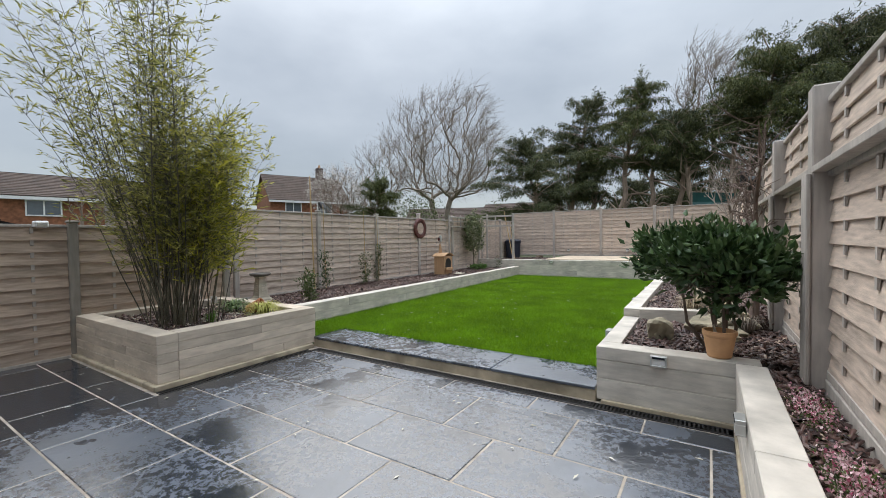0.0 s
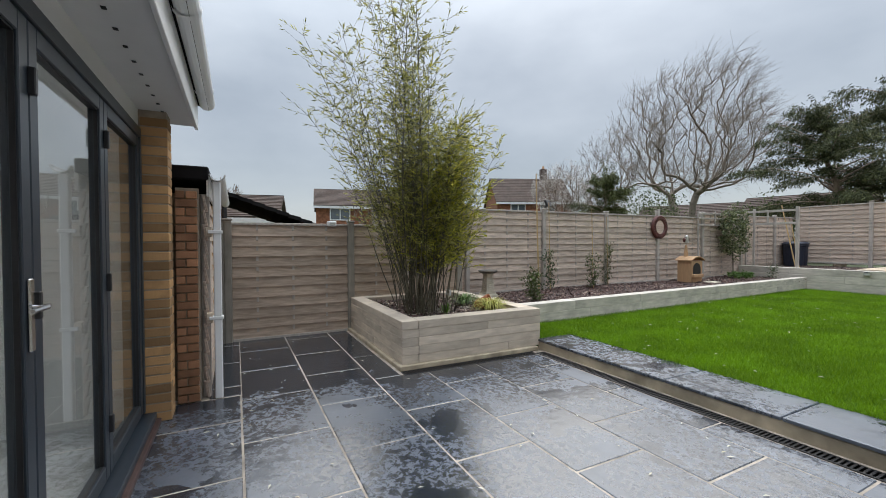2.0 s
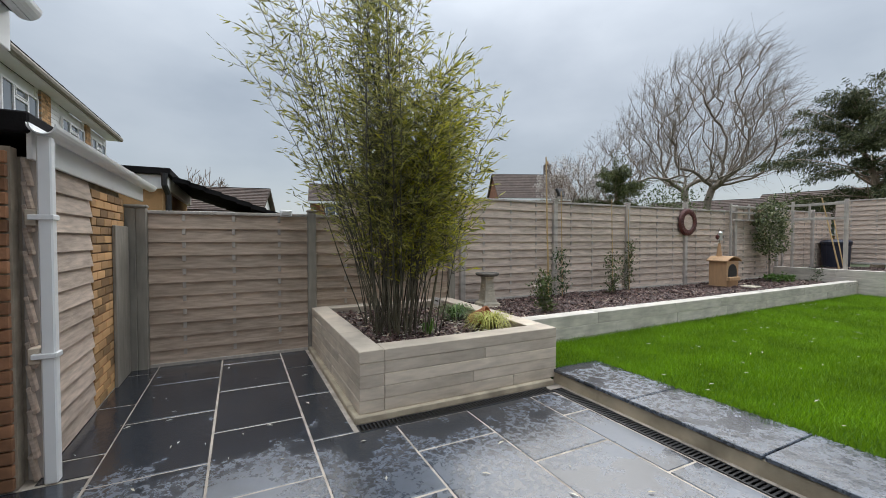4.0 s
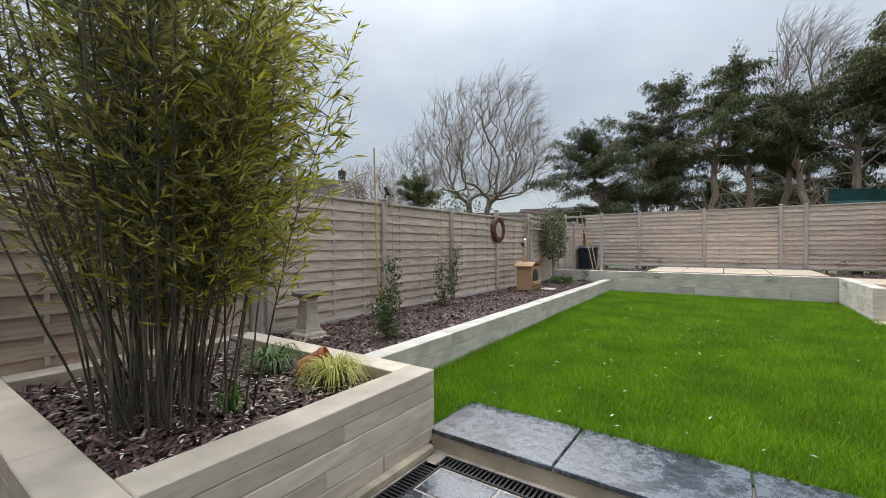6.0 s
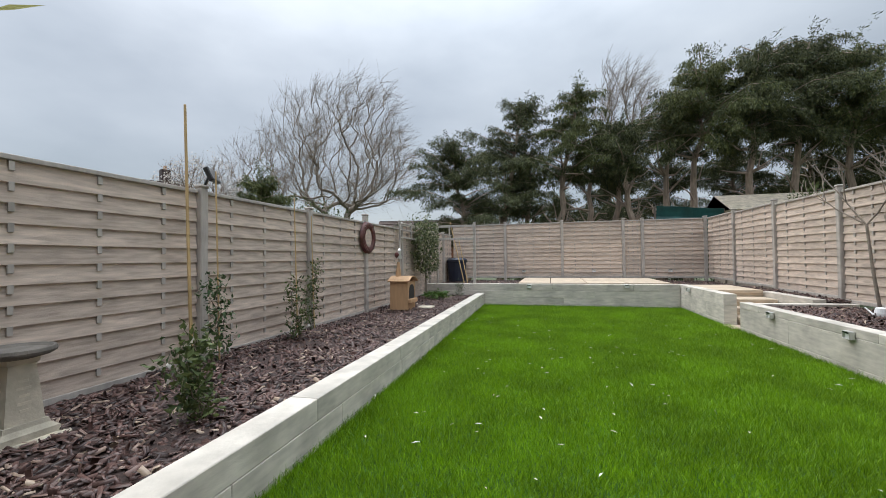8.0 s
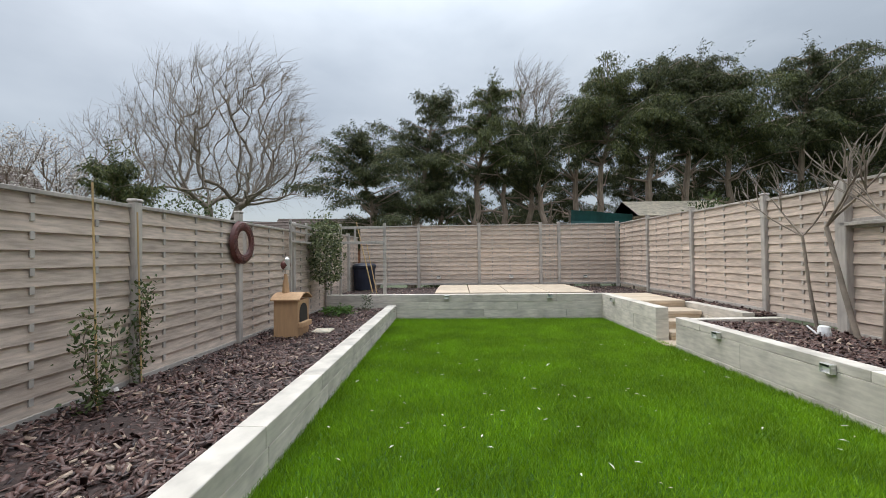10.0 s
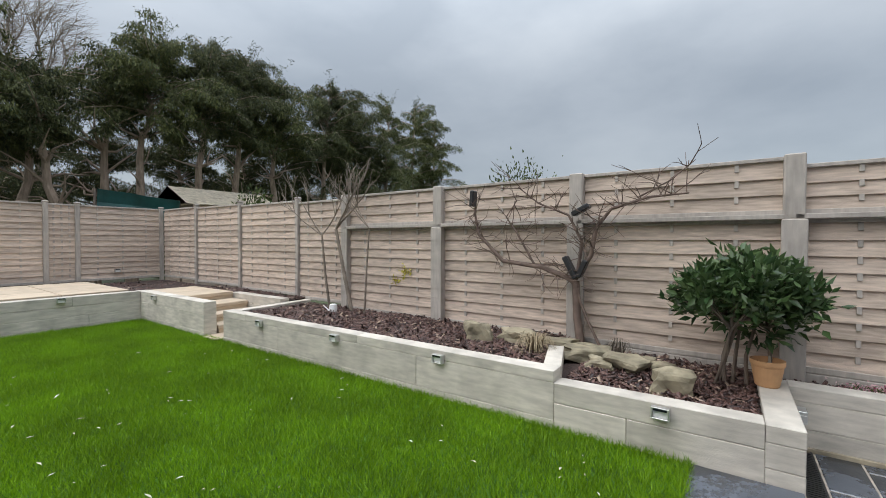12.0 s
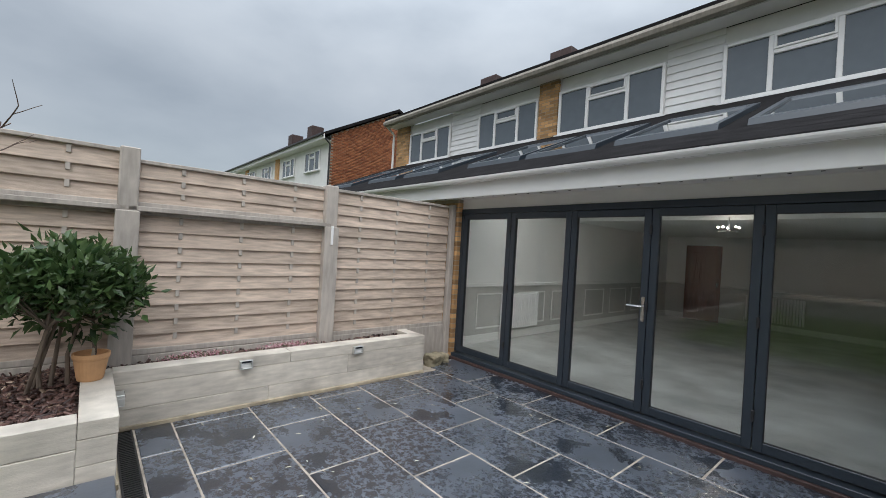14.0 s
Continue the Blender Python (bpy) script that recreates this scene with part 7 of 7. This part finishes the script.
part("fascia", box(14.8, -4.02, 6.6, 34, -3.98, 6.82), M_UPVC, nt)
part("soffit", box(15.0, -4.5, 6.58, 34, -4.0, 6.62), M_SOFFIT, nt)
part("gutter", tube([(14.8, -3.9, 6.8), (34, -3.9, 6.8)], [0.07, 0.07], 6), M_BLACK, nt)
part("downpipe", tube([(14.9, -3.95, 6.75), (14.9, -4.35, 6.4), (14.9, -4.35, 2.0)], [0.05, 0.05, 0.05], 6), M_BLACK, nt)
for x in (16.2, 19.6, 23.5, 27.0):
    casement(nt, x, x + 1.9, 5.3, 6.35, -4.48)
for x in (22.5, 29):
    part("brick_panel", box(x - 0.3, -4.5, 4, x + 0.3, -4.42, 6.6), M_BRICK, nt)
for x, y in ((23, -7.0), (26.5, -7.0)):
    part("chimney", box(x - 0.4, y - 0.4, 8.0, x + 0.4, y + 0.4, 9.3), M_BRICKDARK, nt)
# bricks of the gable, in rows
gbr = []
for k in range(60):
    z = 4.2 + 0.075 * k
    zt = z + 0.065
    reach = -8.2 + (8.9 - zt) * 1.9 if zt > 6.9 else -4.46
    back = -8.2 - (8.9 - zt) * 1.9 if zt > 6.9 else -11.5
    y = min(reach, -4.46) - (0.1125 if k % 2 else 0)
    while y > max(back, -11.2):
        gbr.append((y - 0.215, y, z, zt))
        y -= 0.225
gbr = np.array(gbr)
n = len(gbr)
vb = np.stack([np.column_stack([np.full(n, xx), gbr[:, i], gbr[:, j]]) for xx, i, j in ((14.985, 0, 2), (14.985, 1, 2), (14.985, 1, 3), (14.985, 0, 3), (14.999, 0, 2), (14.999, 1, 2), (14.999, 1, 3), (14.999, 0, 3))], 1).reshape(-1, 3)
fb = (np.arange(n)[:, None, None] * 8 + np.array([[3, 2, 1, 0], [0, 1, 5, 4], [2, 3, 7, 6], [1, 2, 6, 5], [3, 0, 4, 7]])[None]).reshape(-1, 4)
tagged(raw("gable_bricks", vb, fb, leaf_material("gable_brick", (0.17, 0.055, 0.028), (0.36, 0.14, 0.065), 0.9, 0.0), nt), kind="stuff")

# neighbour's shed and a green tarpaulin behind the corner
shed = thing("garden_shed", 3.0, 18.6, 0, "neighbour's wooden garden shed with a grey felt roof", "shed")
part("wall", box(1.9, 17.8, 0, 4.4, 19.8, 2.75), M_BOARD, shed)
r = bmesh.new()
vs = [r.verts.new(c) for c in ((1.6, 17.5, 2.75), (4.7, 17.5, 2.75), (4.7, 18.8, 3.35), (1.6, 18.8, 3.35), (1.6, 20.1, 2.75), (4.7, 20.1, 2.75))]
for f in ((0, 1, 2, 3), (3, 2, 5, 4), (0, 3, 4), (1, 5, 2)):
    r.faces.new([vs[k] for k in f])
bmesh.ops.solidify(r, geom=list(r.faces), thickness=0.06)
part("roof", r, M_STONE, shed)
tp_ = thing("tarpaulin", 0.6, 17.9, 0, "dark green tarpaulin stretched behind the fence corner", "tarpaulin")
b = bmesh.new()
bmesh.ops.create_grid(b, x_segments=16, y_segments=6, size=0.5)
for v in b.verts:
    v.co = Vector((-0.35 + (v.co.x + 0.5) * 1.9, 17.9 + 0.06 * math.sin(v.co.x * 11) + 0.04 * math.sin(v.co.y * 9), 2.0 + (v.co.y + 0.5) * (1.0 - 0.18 * (v.co.x + 0.5))))
bmesh.ops.solidify(b, geom=list(b.faces), thickness=0.01)
part("sheet", b, M_TARP, tp_)
part("pole", tube([(-0.4, 17.95, 0), (-0.4, 17.95, 3.0)], [0.03, 0.03], 6), M_BARK, tp_)
part("pole", tube([(1.6, 17.95, 0), (1.6, 17.95, 2.85)], [0.03, 0.03], 6), M_BARK, tp_)

# ---- slate slabs of the patio ----
rows_y = [(3.06, 3.70, 1), (2.45, 3.06, 0), (1.85, 2.45, 1), (1.23, 1.85, 0), (0.62, 1.23, 1), (0.0, 0.62, 0), (-0.13, 0.0, 1), (3.70, 3.97, 0)]
for y0, y1, k in rows_y:
    lim = 0.84 if y1 < 0.7 else 0.33
    x = 1.52 - (0.45 if k else 0.0)
    while x > -6.7:
        a, c = max(x - 0.885, -6.68), min(x, lim)
        x -= 0.885
        if a < -4.24 and y1 > 2.2:
            if y0 < 2.1 and min(c, -4.21) - a > 0.06:
                e = min(c, -4.21)
                piece("slate_slab", patio, block(round(e - a - 0.015, 2), round(2.15 - y0 - 0.013, 3), 0.03, 0.005, M_SLATE), (a + e) / 2, (y0 + 2.15) / 2, -0.015)
            a = -4.21
        if a < -4.4 and y0 < 0.2:
            if y1 > 0.5 and min(c, -4.4) - a > 0.06:
                e = min(c, -4.4)
                piece("slate_slab", patio, block(round(e - a - 0.018, 2), 0.26, 0.03, 0.005, M_SLATE), (a + e) / 2, 0.49, -0.015)
            a = max(a, -4.39)
        if c - a < 0.06:
            continue
        piece("slate_slab", patio, block(round(c - a - 0.015, 2), round(y1 - y0 - 0.013, 3), 0.03, 0.005, M_SLATE), (a + c) / 2, (y0 + y1) / 2, -0.015 + random.uniform(-0.002, 0.002))
